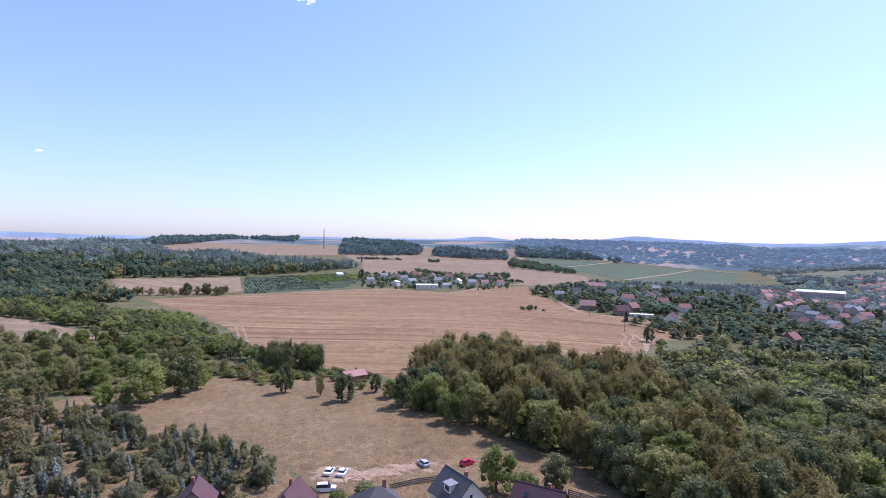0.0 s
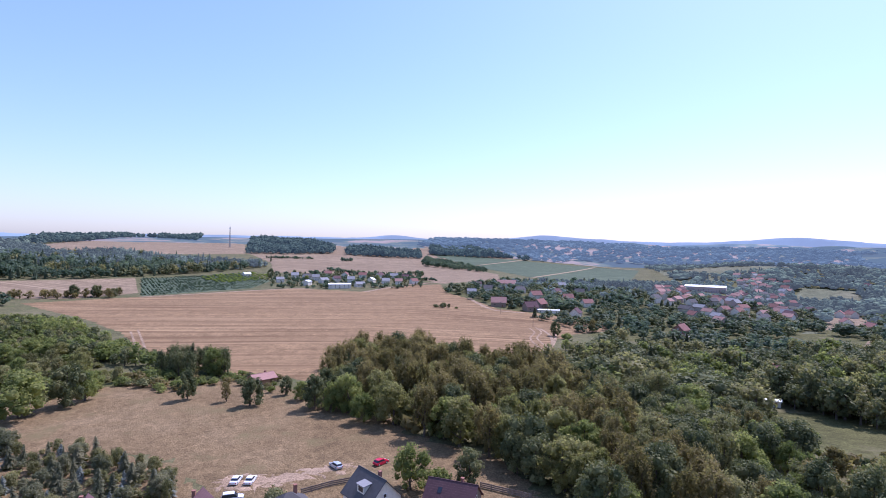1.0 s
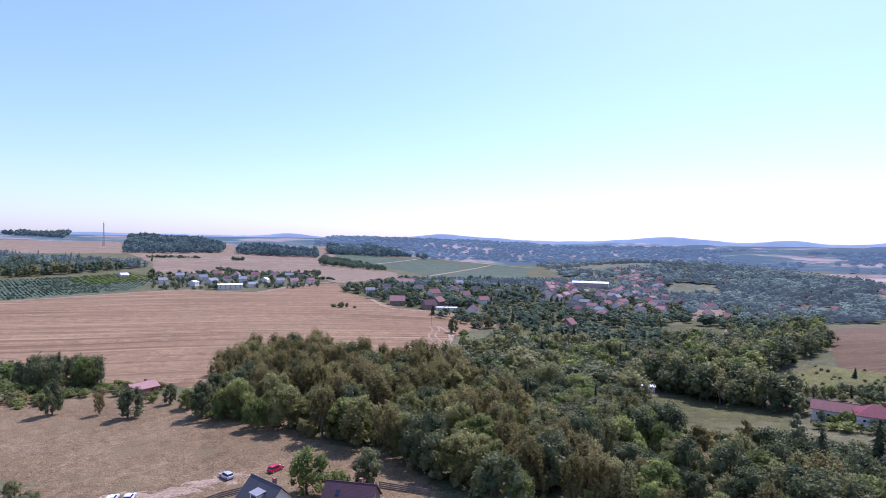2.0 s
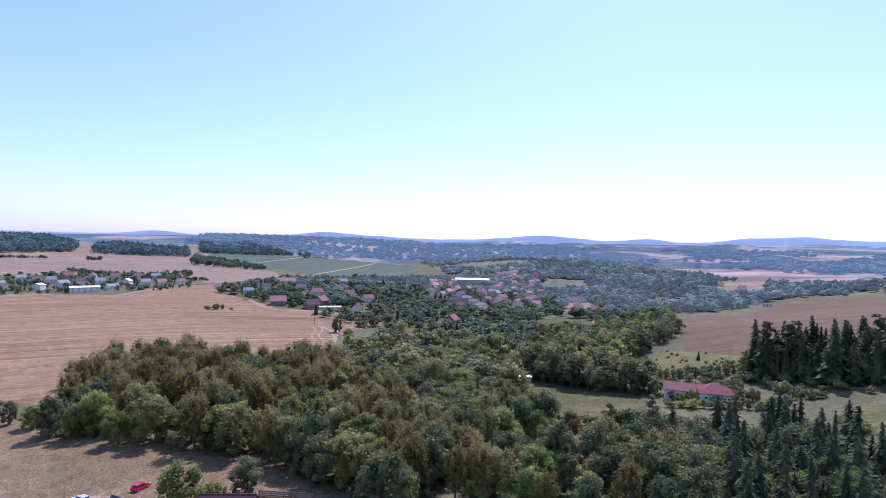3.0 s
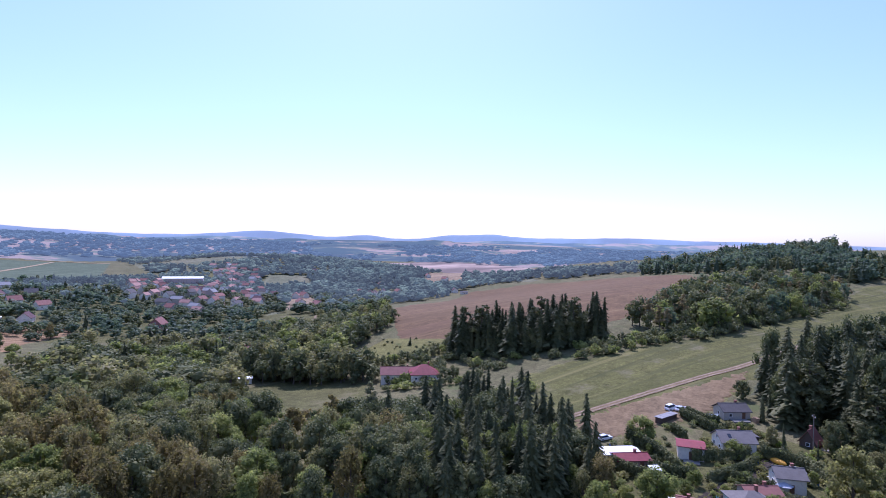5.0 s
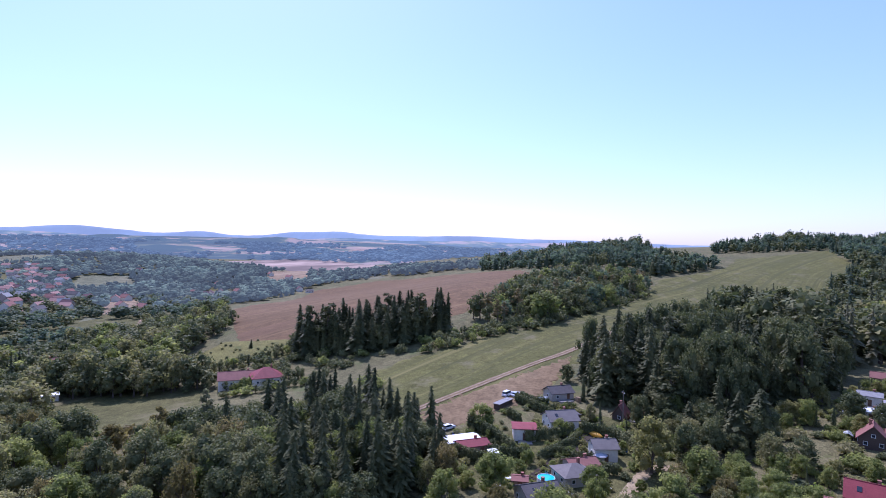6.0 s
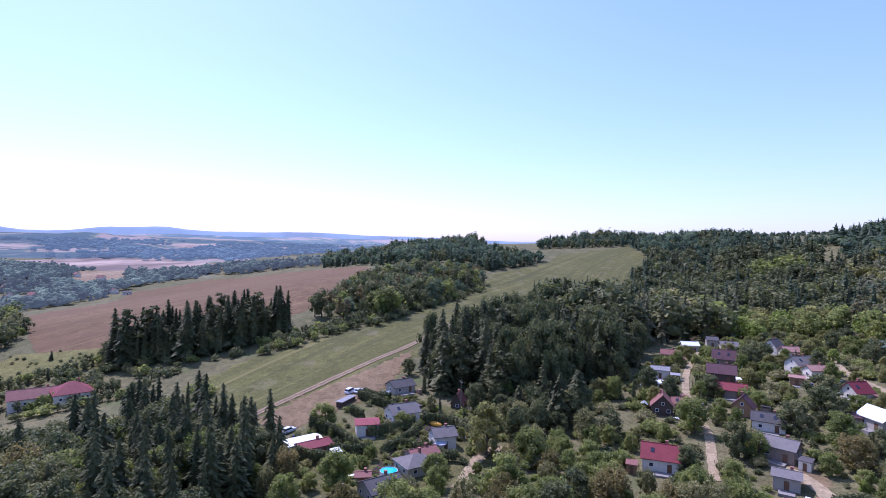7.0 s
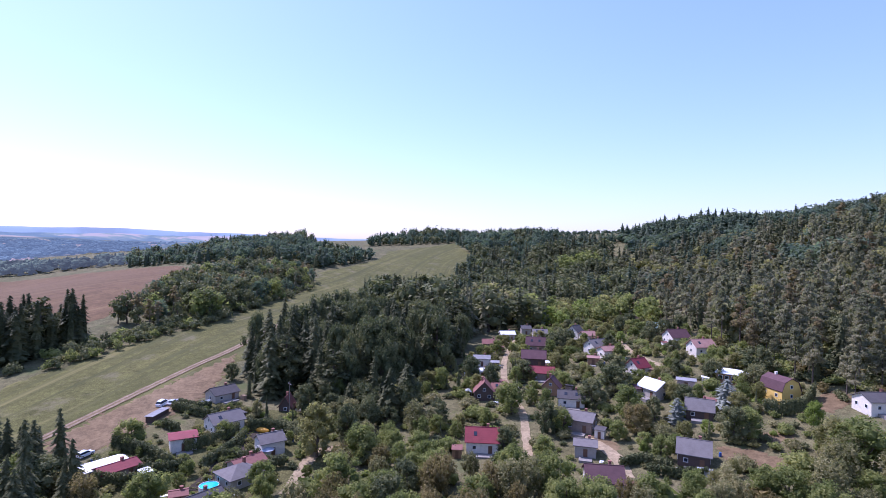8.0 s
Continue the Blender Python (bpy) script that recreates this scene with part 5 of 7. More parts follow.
            top = new(name, shapes[rng.integers(len(shapes))][1])
        else:
            top = new(name)
        top.matrix_basis = Matrix.LocRotScale((x, y, gz(x, y)), Euler((rng.normal(0, 0.03), rng.normal(0, 0.03), rng.uniform(0, 6.28))), (w, w, h))
        if not single:
            trunk, crown = shapes[rng.integers(len(shapes))]
            share("trunk", trunk, top)
            share("crown", crown, top)
        tagged(top, label, "tree" if kind != "bush" else "bush", group)


def wood(name, mix, pts, height, label, seed=1, level=1, width=1.0, patch=0.0):
    """A whole wood as one piece of stuff: mix gives (kind, leaf material, share); patch gathers like trees together."""
    rng = np.random.default_rng(seed)
    mats = [M["bark"]] + [M[m] for _, m, _ in mix]
    shares = np.array([s for *_, s in mix], float)
    what = rng.choice(len(mix), len(pts), p=shares / shares.sum())
    if patch and len(pts):
        field = np.array([noise.noise((x / patch, y / patch, seed)) for x, y in pts]) + rng.normal(0, 0.16, len(pts))
        rank = (np.argsort(np.argsort(field)) + 0.5) / len(pts)
        what = np.searchsorted(np.cumsum(shares) / shares.sum(), rank)
    vs, fs, ms, at = [], [], [], 0
    zs = ground_z(pts[:, 0], pts[:, 1]) if len(pts) else []
    for (x, y), z, k in zip(pts, zs, what):
        shapes = KINDS[mix[k][0]][min(level, len(KINDS[mix[k][0]]) - 1)]
        h = height * rng.uniform(0.68, 1.2) * (0.82 if patch and mix[k][0] == "broad" else 1.0) * (1 + 0.42 * noise.noise((x * 0.014, y * 0.014, 4.0 + seed)))
        w = h * width * rng.uniform(0.85, 1.25) * (1.2 if patch and mix[k][0] == "broad" else 1.0)
        a = rng.uniform(0, 6.28)
        c, s = math.cos(a) * w, math.sin(a) * w
        timber, crown = shapes[rng.integers(len(shapes))]
        for (v, f), mi in (((timber, 0), (crown, k + 1)) if level < 2 else ((crown, k + 1),)):
            vs.append(np.stack([v[:, 0] * c - v[:, 1] * s + x, v[:, 0] * s + v[:, 1] * c + y, v[:, 2] * h + z], -1))
            fs.append(f + at)
            ms.append(np.full(len(f), mi))
            at += len(v)
    if not vs:
        return
    ob = new(name, mesh_from(name, np.concatenate(vs), np.concatenate(fs), mats, np.concatenate(ms)))
    tagged(ob, label, "woods", kind="stuff")


HOUSE_SPOTS = [h[:2] for h in COTTAGES + COTTAGES_UP + PLOTS + MEADOW_HOUSES + FARMS] + [YELLOW, CABIN[:2], POOL, PARASOL, TARP[:2], TRAILER[:2]]

near = lambda pts, r: pts[np.hypot(pts[:, 0], pts[:, 1]) < r]
far = lambda pts, r: pts[np.hypot(pts[:, 0], pts[:, 1]) >= r]

west = np.concatenate([scatter(W_LEFT, 8.6, 1), scatter(W_LEFT_LOW, 7.5, 64)])
west_far = np.hypot(west[:, 0], west[:, 1]) + np.random.default_rng(14).normal(0, 40, len(west)) > 860
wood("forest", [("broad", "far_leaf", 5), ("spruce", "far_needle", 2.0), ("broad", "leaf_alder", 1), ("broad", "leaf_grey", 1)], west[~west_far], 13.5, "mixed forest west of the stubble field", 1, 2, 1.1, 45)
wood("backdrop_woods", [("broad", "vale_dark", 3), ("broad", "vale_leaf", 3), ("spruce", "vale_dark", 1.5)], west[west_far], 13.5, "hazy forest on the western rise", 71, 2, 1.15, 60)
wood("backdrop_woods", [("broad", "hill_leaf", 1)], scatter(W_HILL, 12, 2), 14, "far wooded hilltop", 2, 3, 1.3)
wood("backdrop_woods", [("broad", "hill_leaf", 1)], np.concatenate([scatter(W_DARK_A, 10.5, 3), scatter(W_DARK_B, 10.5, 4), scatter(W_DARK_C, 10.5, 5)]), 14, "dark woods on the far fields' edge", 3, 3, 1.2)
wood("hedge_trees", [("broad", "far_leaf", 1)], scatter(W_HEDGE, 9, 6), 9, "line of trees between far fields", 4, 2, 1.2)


def nursery():
    """Rows of young trees in the nursery plot."""
    ring = np.asarray(PLANTATION, float)
    lo, hi = ring.min(0), ring.max(0)
    pts = np.array([(x, y) for y in np.arange(lo[1], hi[1], 8.0) for x in np.arange(lo[0], hi[0], 3.6)])
    return pts[inside(pts[:, 0], pts[:, 1], ring)]


wood("nursery_rows", [("bush", "far_leaf", 3), ("spruce", "far_needle", 1)], nursery(), 1.9, "rows of young trees in the nursery", 65, 2, 1.1)
wood("thicket", [("broad", "leaf", 2), ("broad", "leaf_alder", 3), ("bush", "leaf", 1.5), ("broad", "leaf_grey", 0.7)], scatter(W_BUSHBELT, 5.6, 7, (), 0.6), 7.0, "belt of green bushes beside the stubble field", 5, 1, 1.1)
plant("field_tree", "broad", "leaf_dry", scatter(W_TREELINE, 9, 8), 7, "round brownish tree in a field-edge row", "field-edge trees", 6, 1, 1.2)
orchard = scatter(W_ORCHARD, 9.4, 9, (), 0.6)
drape("lawn_5", W_ORCHARD, M["meadow"], "rough green grass under the orchard trees", "meadow", lift=0.7, ragged=1.0)
wood("undergrowth", [("bush", "leaf_olive", 2), ("bush", "leaf", 2), ("bush", "leaf_grey", 1)], scatter(W_ORCHARD, 6.2, 97, (), 0.7), 2.2, "bushes and tall weeds in the orchard", 98, 1, 1.3)
tone = np.random.default_rng(2).choice(4, len(orchard), p=[0.4, 0.22, 0.18, 0.2])
plant("orchard_tree", "broad", "leaf", orchard[tone == 0], 7.0, "broad green fruit tree in rough grass", "orchard trees", 7, 0, 1.3)
plant("orchard_tree", "broad", "leaf_olive", orchard[tone == 3], 8.4, "broad olive-green fruit tree in rough grass", "orchard trees", 34, 0, 1.3)
plant("orchard_tree", "airy", "leaf_grey", orchard[tone == 1], 7.0, "broad grey-green fruit tree in rough grass", "orchard trees", 35, 0, 1.3)
plant("orchard_bush", "bush", "leaf_grey", orchard[tone == 2], 3.5, "grey-green bush in rough grass", "orchard bushes", 36, 0, 1.3)
plant("orchard_tree", "broad", "leaf_grey", scatter(W_LEFTEDGE, 7.5, 31), 7.5, "silvery green fruit tree in rough grass", "orchard trees", 27, 0, 1.1)
belt = scatter(W_BELT, 7.0, 10)
meadow_edge = along(DRY_MEADOW[3:11], 4)
rng = np.random.default_rng(3)
front = np.array([min(math.hypot(x - p.x, y - p.y) for p in meadow_edge) < 17 for x, y in belt])
tone = np.where(front, rng.choice(4, len(belt), p=[0.18, 0.24, 0.38, 0.2]), rng.choice(4, len(belt), p=[0.66, 0.1, 0.2, 0.04]))
plant("robinia", "broad", "leaf", belt[tone == 3], 11.5, "fresh green tree at the edge of a robinia belt", "robinia belt", 30, 0, 1.0)
plant("robinia", "airy", "leaf_dry", belt[tone == 0], 13.5, "drought-browned robinia in a dense belt", "robinia belt", 8, 0, 0.95)
plant("robinia", "broad", "leaf_alder", belt[tone == 1], 12, "dark green robinia in a dense belt", "robinia belt", 28, 0, 0.95)
plant("robinia", "broad", "leaf_olive", belt[tone == 2], 12, "olive-green robinia in a dense belt", "robinia belt", 29, 0, 1.0)
FARM_SPOTS = [h[:2] for h in FARMS]
ALDER_MIX = [("broad", "leaf_alder", 4.5), ("broad", "leaf", 1.2), ("spruce", "needle", 0.5), ("airy", "leaf_grey", 1.2)]
alders = clear_camera_side(clear_camera_side(scatter(W_ALDER, 8.0, 11, (), 0.6), FARM_SPOTS, 7, 9), FARM_SPOTS, 7, 20)
wood("alder_wood", ALDER_MIX, near(alders, 228), 13, "dense dark green alder wood in the valley", 9, 0, 1.05, 22)
wood("alder_wood", ALDER_MIX, far(alders, 228), 13, "back of the alder wood along the stream", 10, 1, 1.3, 22)
mixed = scatter(W_MIX, 7.6, 12)
mixed = mixed[~((np.hypot(mixed[:, 0], mixed[:, 1]) > 166) & (np.degrees(np.arctan2(mixed[:, 0], mixed[:, 1])) > 42.5))]
tone = np.random.default_rng(4).choice(4, len(mixed), p=[0.3, 0.2, 0.2, 0.3])
plant("willow", "airy", "leaf_grey", mixed[tone == 0], 12, "grey-green willow in the mixed wood", "mixed valley trees", 10, 0, 1.05)
plant("valley_tree", "broad", "leaf", mixed[tone == 1], 11, "green broadleaf tree in the mixed wood", "mixed valley trees", 30, 0, 1.1)
plant("valley_tree", "airy", "leaf_dry", mixed[tone == 2], 11, "brownish robinia in the mixed wood", "mixed valley trees", 31, 0, 1.1)
plant("valley_tree", "broad", "leaf_alder", mixed[tone == 3], 12, "dark alder in the mixed wood", "mixed valley trees", 32, 0, 1.0)
stand = scatter(W_SPRUCE_NEAR, 4.2, 13)
edge = np.degrees(np.arctan2(stand[:, 0], stand[:, 1])) < 58.5
tone = np.where(edge, np.random.default_rng(5).choice(4, len(stand), p=[0.1, 0.5, 0.15, 0.25]), np.random.default_rng(16).choice(4, len(stand), p=[0.7, 0.2, 0.1, 0.0]))
plant("spruce", "spruce", "needle", stand[tone == 0], 16.5, "tall dark spruce in the valley stand", "valley spruces", 11, 0, 1.12)
plant("stand_tree", "broad", "leaf_alder", stand[tone == 1], 12, "dark broadleaf tree among the spruces", "valley spruces", 35, 0, 1.1)
plant("stand_tree", "broad", "leaf", stand[tone == 2], 11, "green broadleaf tree among the spruces", "valley spruces", 33, 0, 1.1)
plant("stand_tree", "airy", "leaf_grey", stand[tone == 3], 12, "grey-green tree at the edge of the stand", "valley spruces", 36, 0, 1.1)
row = scatter(W_SPRUCE_ROW, 3.5, 14)
tone = np.random.default_rng(15).choice(3, len(row), p=[0.84, 0.03, 0.13])
plant("spruce", "spruce", "needle", row[tone == 0], 20, "tall dark spruce in a close stand", "spruce stand", 12, 0, 1.2)
plant("stand_pine", "pine", "needle", row[tone == 1], 21, "tall dark pine in a close stand", "spruce stand", 13, 0, 1.45)
plant("stand_tree", "broad", "leaf_alder", row[tone == 2], 12, "dark broadleaf tree in a close stand", "spruce stand", 14, 0, 1.0)
wood("undergrowth", [("bush", "leaf", 2), ("bush", "leaf_dry", 1), ("bush", "leaf_alder", 2)], np.concatenate([scatter(q, 8.2, 60 + i) for i, q in enumerate((W_BELT, W_MIX, W_ALDER, W_FOREGROUND))]), 4.0, "bushy undergrowth beneath the woods", 34, 2)
wood("thicket", [("bush", "leaf", 2), ("bush", "leaf_dry", 1), ("bush", "leaf_alder", 1)], scatter(W_EDGE, 4.6, 66), 3.2, "low bushes between meadow and stubble", 67, 1, 1.2)
plant("poplar", "airy", "leaf_alder", scatter(POPLARS, 5.0, 68), 10, "slim dark tree in a clump at the field edge", "field-edge clump", 69, 0, 0.9)
LANE_SPOTS = [tuple(Vector(a).lerp(Vector(b), k / 4)) for line in (LANE, LANE_UP, LANE_TOP, LANE_LOW) for a, b in zip(line, line[1:]) for k in range(4)]
garden_low = np.concatenate([clear_camera_side(scatter(W_GARDENS, 4.4, 81, [COTTAGE_GRASS, BARE_A, BARE_C]), HOUSE_SPOTS, 4.2, 4.5), clear_camera_side(scatter(W_GARDENS_LOW, 3.7, 82, [BARE_STRIP, GREEN_MEADOW, BARE_D]), HOUSE_SPOTS, 4.2, 3.4)])
wood("garden_shrubs", [("bush", "leaf", 2.4), ("bush", "leaf_grey", 1), ("bush", "leaf_alder", 2.2), ("bush", "leaf_olive", 1.2), ("bush", "leaf_light", 0.5)], clear_camera_side(garden_low, LANE_SPOTS, 2.4, 3.0), 1.7, "shrubs, beds and vegetable rows in the gardens", 83, 1, 1.2)
wood("hedgerow", [("bush", "leaf", 1), ("bush", "leaf_alder", 3), ("broad", "leaf_alder", 1), ("broad", "leaf", 0.4)], scatter(W_HEDGEROW, 5, 15), 5, "bushy hedgerow along the meadow", 13, 1)
wood("mixed_wood", [("broad", "leaf_alder", 4), ("spruce", "needle_pine", 1.5), ("broad", "leaf", 1.2), ("pine", "needle_brown", 1.2), ("broad", "far_leaf", 1.5)], scatter(W_MIDDLE, 7.4, 16), 13, "mixed wood between ploughland and meadow", 14, 1, 1.05)
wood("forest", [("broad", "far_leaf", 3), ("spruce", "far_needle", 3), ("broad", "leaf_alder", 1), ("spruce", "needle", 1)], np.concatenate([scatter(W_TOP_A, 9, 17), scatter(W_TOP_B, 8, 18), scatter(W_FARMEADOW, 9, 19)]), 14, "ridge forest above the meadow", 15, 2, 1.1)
dark = scatter(W_DARK, 6.3, 20)
line = np.median(np.hypot(dark[:, 0], dark[:, 1]))
wood("forest", [("broad", "leaf_alder", 3), ("spruce", "needle", 7), ("pine", "needle", 1)], far(dark, line), 25, "back of the tall dark wood beside the meadow", 61, 1, 1.05)
dark = near(dark, line)
tone = np.random.default_rng(9).choice(3, len(dark), p=[0.5, 0.34, 0.16])
plant("tall_spruce", "spruce", "needle", dark[tone == 0], 22, "tall dark spruce beside the meadow", "tall dark wood", 16, 0, 1.15)
plant("tall_pine", "pine", "needle", dark[tone == 2], 22, "tall dark pine beside the meadow", "tall dark wood", 57, 0, 1.5)
plant("tall_tree", "broad", "leaf_alder", dark[tone == 1], 21, "tall dark broadleaf tree beside the meadow", "tall dark wood", 58, 0, 0.72)
foot = keep_off(scatter(W_DARK_FOOT, 5.0, 305, (), 0.6), HOUSE_SPOTS, 5)
tone = np.random.default_rng(17).choice(3, len(foot), p=[0.55, 0.2, 0.25])
plant("wood_edge_tree", "broad", "leaf_alder", foot[tone == 0], 8, "dark broadleaf tree at the foot of the wood", "wood-edge trees", 306, 0, 1.1)
plant("wood_edge_tree", "airy", "leaf_grey", foot[tone == 1], 7, "grey-green tree at the foot of the wood", "wood-edge trees", 307, 0, 1.2)
plant("wood_edge_spruce", "spruce", "needle", foot[tone == 2], 8, "dark spruce at the foot of the wood", "wood-edge spruces", 308, 0, 1.6)
hill = scatter(W_RIGHT, 6.9, 21, [CLEARING, GREEN_MEADOW])
HILL_MIX = [("spruce", "needle", 1.2), ("pine", "needle_pine", 3), ("pine", "needle_brown", 1.1), ("pine", "needle_pine", 2), ("broad", "leaf_olive", 0.7), ("pine", "needle_pine", 3), ("broad", "leaf_alder", 0.7)]
VALE_MIX = [("spruce", "needle", 4), ("broad", "leaf_alder", 2.2), ("spruce", "needle_pine", 1.2), ("broad", "leaf_grey", 1.2), ("broad", "leaf_alder", 1.5), ("broad", "leaf", 1.5)]
MID_HILL_MIX = [("spruce", "needle", 2), ("spruce", "needle_pine", 2), ("pine", "needle_pine", 2), ("broad", "leaf_olive", 0.7), ("spruce", "far_needle", 2), ("pine", "needle_brown", 0.5), ("broad", "far_leaf", 1.2)]
FOLD_MIX = [("spruce", "needle", 3.5), ("broad", "leaf_alder", 2.5), ("spruce", "far_needle", 1.8), ("broad", "leaf_alder", 1), ("broad", "leaf", 0.5)]
RIDGE_MIX = [("spruce", "far_needle", 3), ("broad", "far_leaf", 2), ("spruce", "far_needle", 2), ("broad", "far_needle", 1.5)]
GLADE_MIX = [("broad", "leaf", 3), ("broad", "leaf_light", 0.6), ("broad", "leaf_olive", 1), ("spruce", "needle", 0.6)]
back = scatter(W_RIGHT, 9.2, 121, [CLEARING, GREEN_MEADOW])


def bearing_of(pts):
    """Compass bearing with a wavering edge, to part one kind of forest from the next."""
    return np.degrees(np.arctan2(pts[:, 0], pts[:, 1])) + np.array([4 * noise.noise((x * 0.012, y * 0.012, 9.0)) for x, y in pts])


bearing = bearing_of(hill)
glade = (bearing > 119.5) & (bearing <= 128.5) & (np.hypot(hill[:, 0], hill[:, 1]) < 390)
back = back[~((bearing_of(back) > 119.5) & (bearing_of(back) <= 128.5) & (np.hypot(back[:, 0], back[:, 1]) < 390))]
pines, vale = hill[(bearing > 128) & ~glade], back[bearing_of(back) <= 128]
high = back[bearing_of(back) > 128]
wood("forest", GLADE_MIX, hill[glade], 14, "fresh green broadleaf trees at the forest's edge", 19, 1, 1.1)
wood("forest", HILL_MIX, near(pines, 235), 19, "tall pines at the forest's edge behind the cottages", 17, 0, 0.9, 30)
wood("forest", HILL_MIX, far(near(pines, 400), 235), 18, "pine and spruce forest behind the cottages", 17, 1, 0.9, 30)
wood("forest", MID_HILL_MIX, far(near(high, 590), 400), 21, "green spruce and pine forest on the hillside", 37, 1, 1.15, 45)
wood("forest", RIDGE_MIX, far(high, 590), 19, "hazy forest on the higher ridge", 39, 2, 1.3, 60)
wood("forest", VALE_MIX, near(vale, 400), 26, "dark mixed forest in the fold of the hill", 18, 1, 1.05, 26)
wood("forest", FOLD_MIX, near(far(vale, 400), 620), 22, "dark mixed forest in the far fold", 38, 1, 1.15, 40)
wood("forest", RIDGE_MIX, far(vale, 620), 9, "low forest along the skyline", 50, 2, 1.7, 40)
wood("forest", [("broad", "needle_pine", 1), ("broad", "leaf_alder", 2)], near(far(scatter(W_RIGHT, 8.5, 23, [CLEARING, GREEN_MEADOW]), 380), 590), 11, "lower trees between the hillside pines", 24, 3, 1.35)
crest = scatter([(math.sin(radians(a)) * r, math.cos(radians(a)) * r) for a, r in ((112, 900), (125, 1050), (140, 1000), (160, 800), (160, 620), (145, 640), (128, 720), (115, 800))], 12, 48)
low_crest = np.degrees(np.arctan2(crest[:, 0], crest[:, 1])) < 129
wood("forest", RIDGE_MIX, crest[low_crest], 5, "low forest over the hill's shoulder", 51, 2, 1.8)
wood("forest", [("broad", "far_needle", 3), ("spruce", "far_needle", 2), ("broad", "far_leaf", 1)], crest[~low_crest], 13, "forest over the hill's crest", 49, 2, 1.2)
gardens = clear_camera_side(scatter(W_GARDENS, 6.5, 22, [COTTAGE_GRASS, BARE_A, BARE_C]), HOUSE_SPOTS, 4.4, 5.2)
gardens = clear_camera_side(gardens, LANE_SPOTS, 2.6, 3.0)
gardens = clear_camera_side(gardens, HOUSE_SPOTS, 3.6, 9.5)
CHOSEN = [row[:2] for row in COTTAGE_TREES]
gardens = clear_camera_side(gardens, CHOSEN, 3.4, 5.0)
gardens = clear_camera_side(gardens, [(p.x, p.y) for line in (HEDGE_C, HEDGE_G, HEDGE_J) for p in along(line, 3)], 2.8, 6.0)
plant("thuja", "spruce", "leaf_alder", clear_camera_side(scatter(W_GARDENS, 19, 91, [COTTAGE_GRASS]), HOUSE_SPOTS, 3.6, 4), 4.6, "slim dark green thuja in a cottage garden", "garden thujas", 92, 0, 0.7)
wood("undergrowth", [("bush", "leaf", 2), ("bush", "leaf_alder", 2), ("bush", "leaf_dry", 1)], keep_off(near(scatter(W_RIGHT, 4.6, 93, [CLEARING, GREEN_MEADOW]), 255), HOUSE_SPOTS, 6), 3.4, "bushes along the forest's foot", 94, 1, 1.2)
tone = np.random.default_rng(6).choice(4, len(gardens), p=[0.27, 0.14, 0.42, 0.17])
plant("garden_tree", "broad", "leaf_olive", gardens[tone == 3][::2], 5.8, "broad olive-green garden tree among the cottages", "garden trees", 41, 0, 1.15)
plant("garden_tree", "broad", "leaf_alder", gardens[tone == 3][1::2], 8.2, "dark green garden tree among the cottages", "garden trees", 37, 0, 1.15)
plant("garden_tree", "broad", "leaf", gardens[tone == 0], 5.6, "green garden tree among the cottages", "garden trees", 18, 0, 1.15)
plant("garden_tree", "broad", "leaf_olive", gardens[tone == 1], 5.2, "olive-green garden tree among the cottages", "garden trees", 38, 0, 1.15)
plant("garden_bush", "bush", "leaf_grey", gardens[tone == 2][::2], 3.6, "grey-green garden bush beside a cottage", "garden bushes", 39, 0, 1.1)
plant("garden_bush", "bush", "leaf", gardens[tone == 2][1::2], 3.8, "green garden bush beside a cottage", "garden bushes", 40, 0, 1.1)
plant("garden_tree", "broad", "leaf", clear_camera_side(scatter(W_GARDENS_LOW, 9.5, 23, [BARE_STRIP, GREEN_MEADOW, BARE_D]), HOUSE_SPOTS, 5.5, 7), 3.4, "green garden tree beside the plots", "garden trees", 19, 0, 1.1)
slope = clear_camera_side(clear_camera_side(scatter(W_FOREGROUND, 6.9, 24), HOUSE_SPOTS, 5.5, 7), LANE_SPOTS, 3.4, 7.0)
tone = np.random.default_rng(7).choice(4, len(slope), p=[0.5, 0.17, 0.05, 0.28])
plant("slope_tree", "broad", "leaf", slope[tone == 0], 9, "leafy green tree on the slope", "slope trees", 20, 0, 1.1)
plant("slope_tree", "airy", "leaf_dry", slope[tone == 1], 9, "olive-green tree on the slope", "slope trees", 40, 0, 1.1)
plant("slope_tree", "airy", "leaf_grey", slope[tone == 3], 9, "grey-green tree on the slope", "slope trees", 42, 0, 1.1)
plant("slope_tree", "broad", "leaf_alder", slope[tone == 2], 9, "dark green tree on the slope", "slope trees", 41, 0, 1.1)
young = scatter(YOUNG_SPRUCES, 4.3, 42, (), 0.75)
wood("undergrowth", [("bush", "leaf_grey", 1), ("bush", "leaf_olive", 1), ("bush", "needle_pine", 2)], scatter(YOUNG_SPRUCES, 5.0, 47), 2.0, "low bushes between the young spruces", 48, 1, 1.1)
tone = np.random.default_rng(8).choice(5, len(young), p=[0.3, 0.16, 0.18, 0.12, 0.24])
plant("young_spruce", "spruce", "needle_pine", young[tone == 0], 5.6, "young dark green spruce in dry grass", "young spruces", 43, 0, 1.5)
plant("young_spruce", "spruce", "needle_blue", young[tone == 1], 4.6, "young blue spruce in dry grass", "young spruces", 44, 0, 1.6)
plant("young_pine", "broad", "needle_pine", young[tone == 2], 5.4, "young bushy pine in dry grass", "young pines", 45, 0, 1.05)
plant("young_tree", "airy", "leaf_grey", young[tone == 3], 4.6, "young grey-green tree in dry grass", "young trees", 46, 0, 1.1)
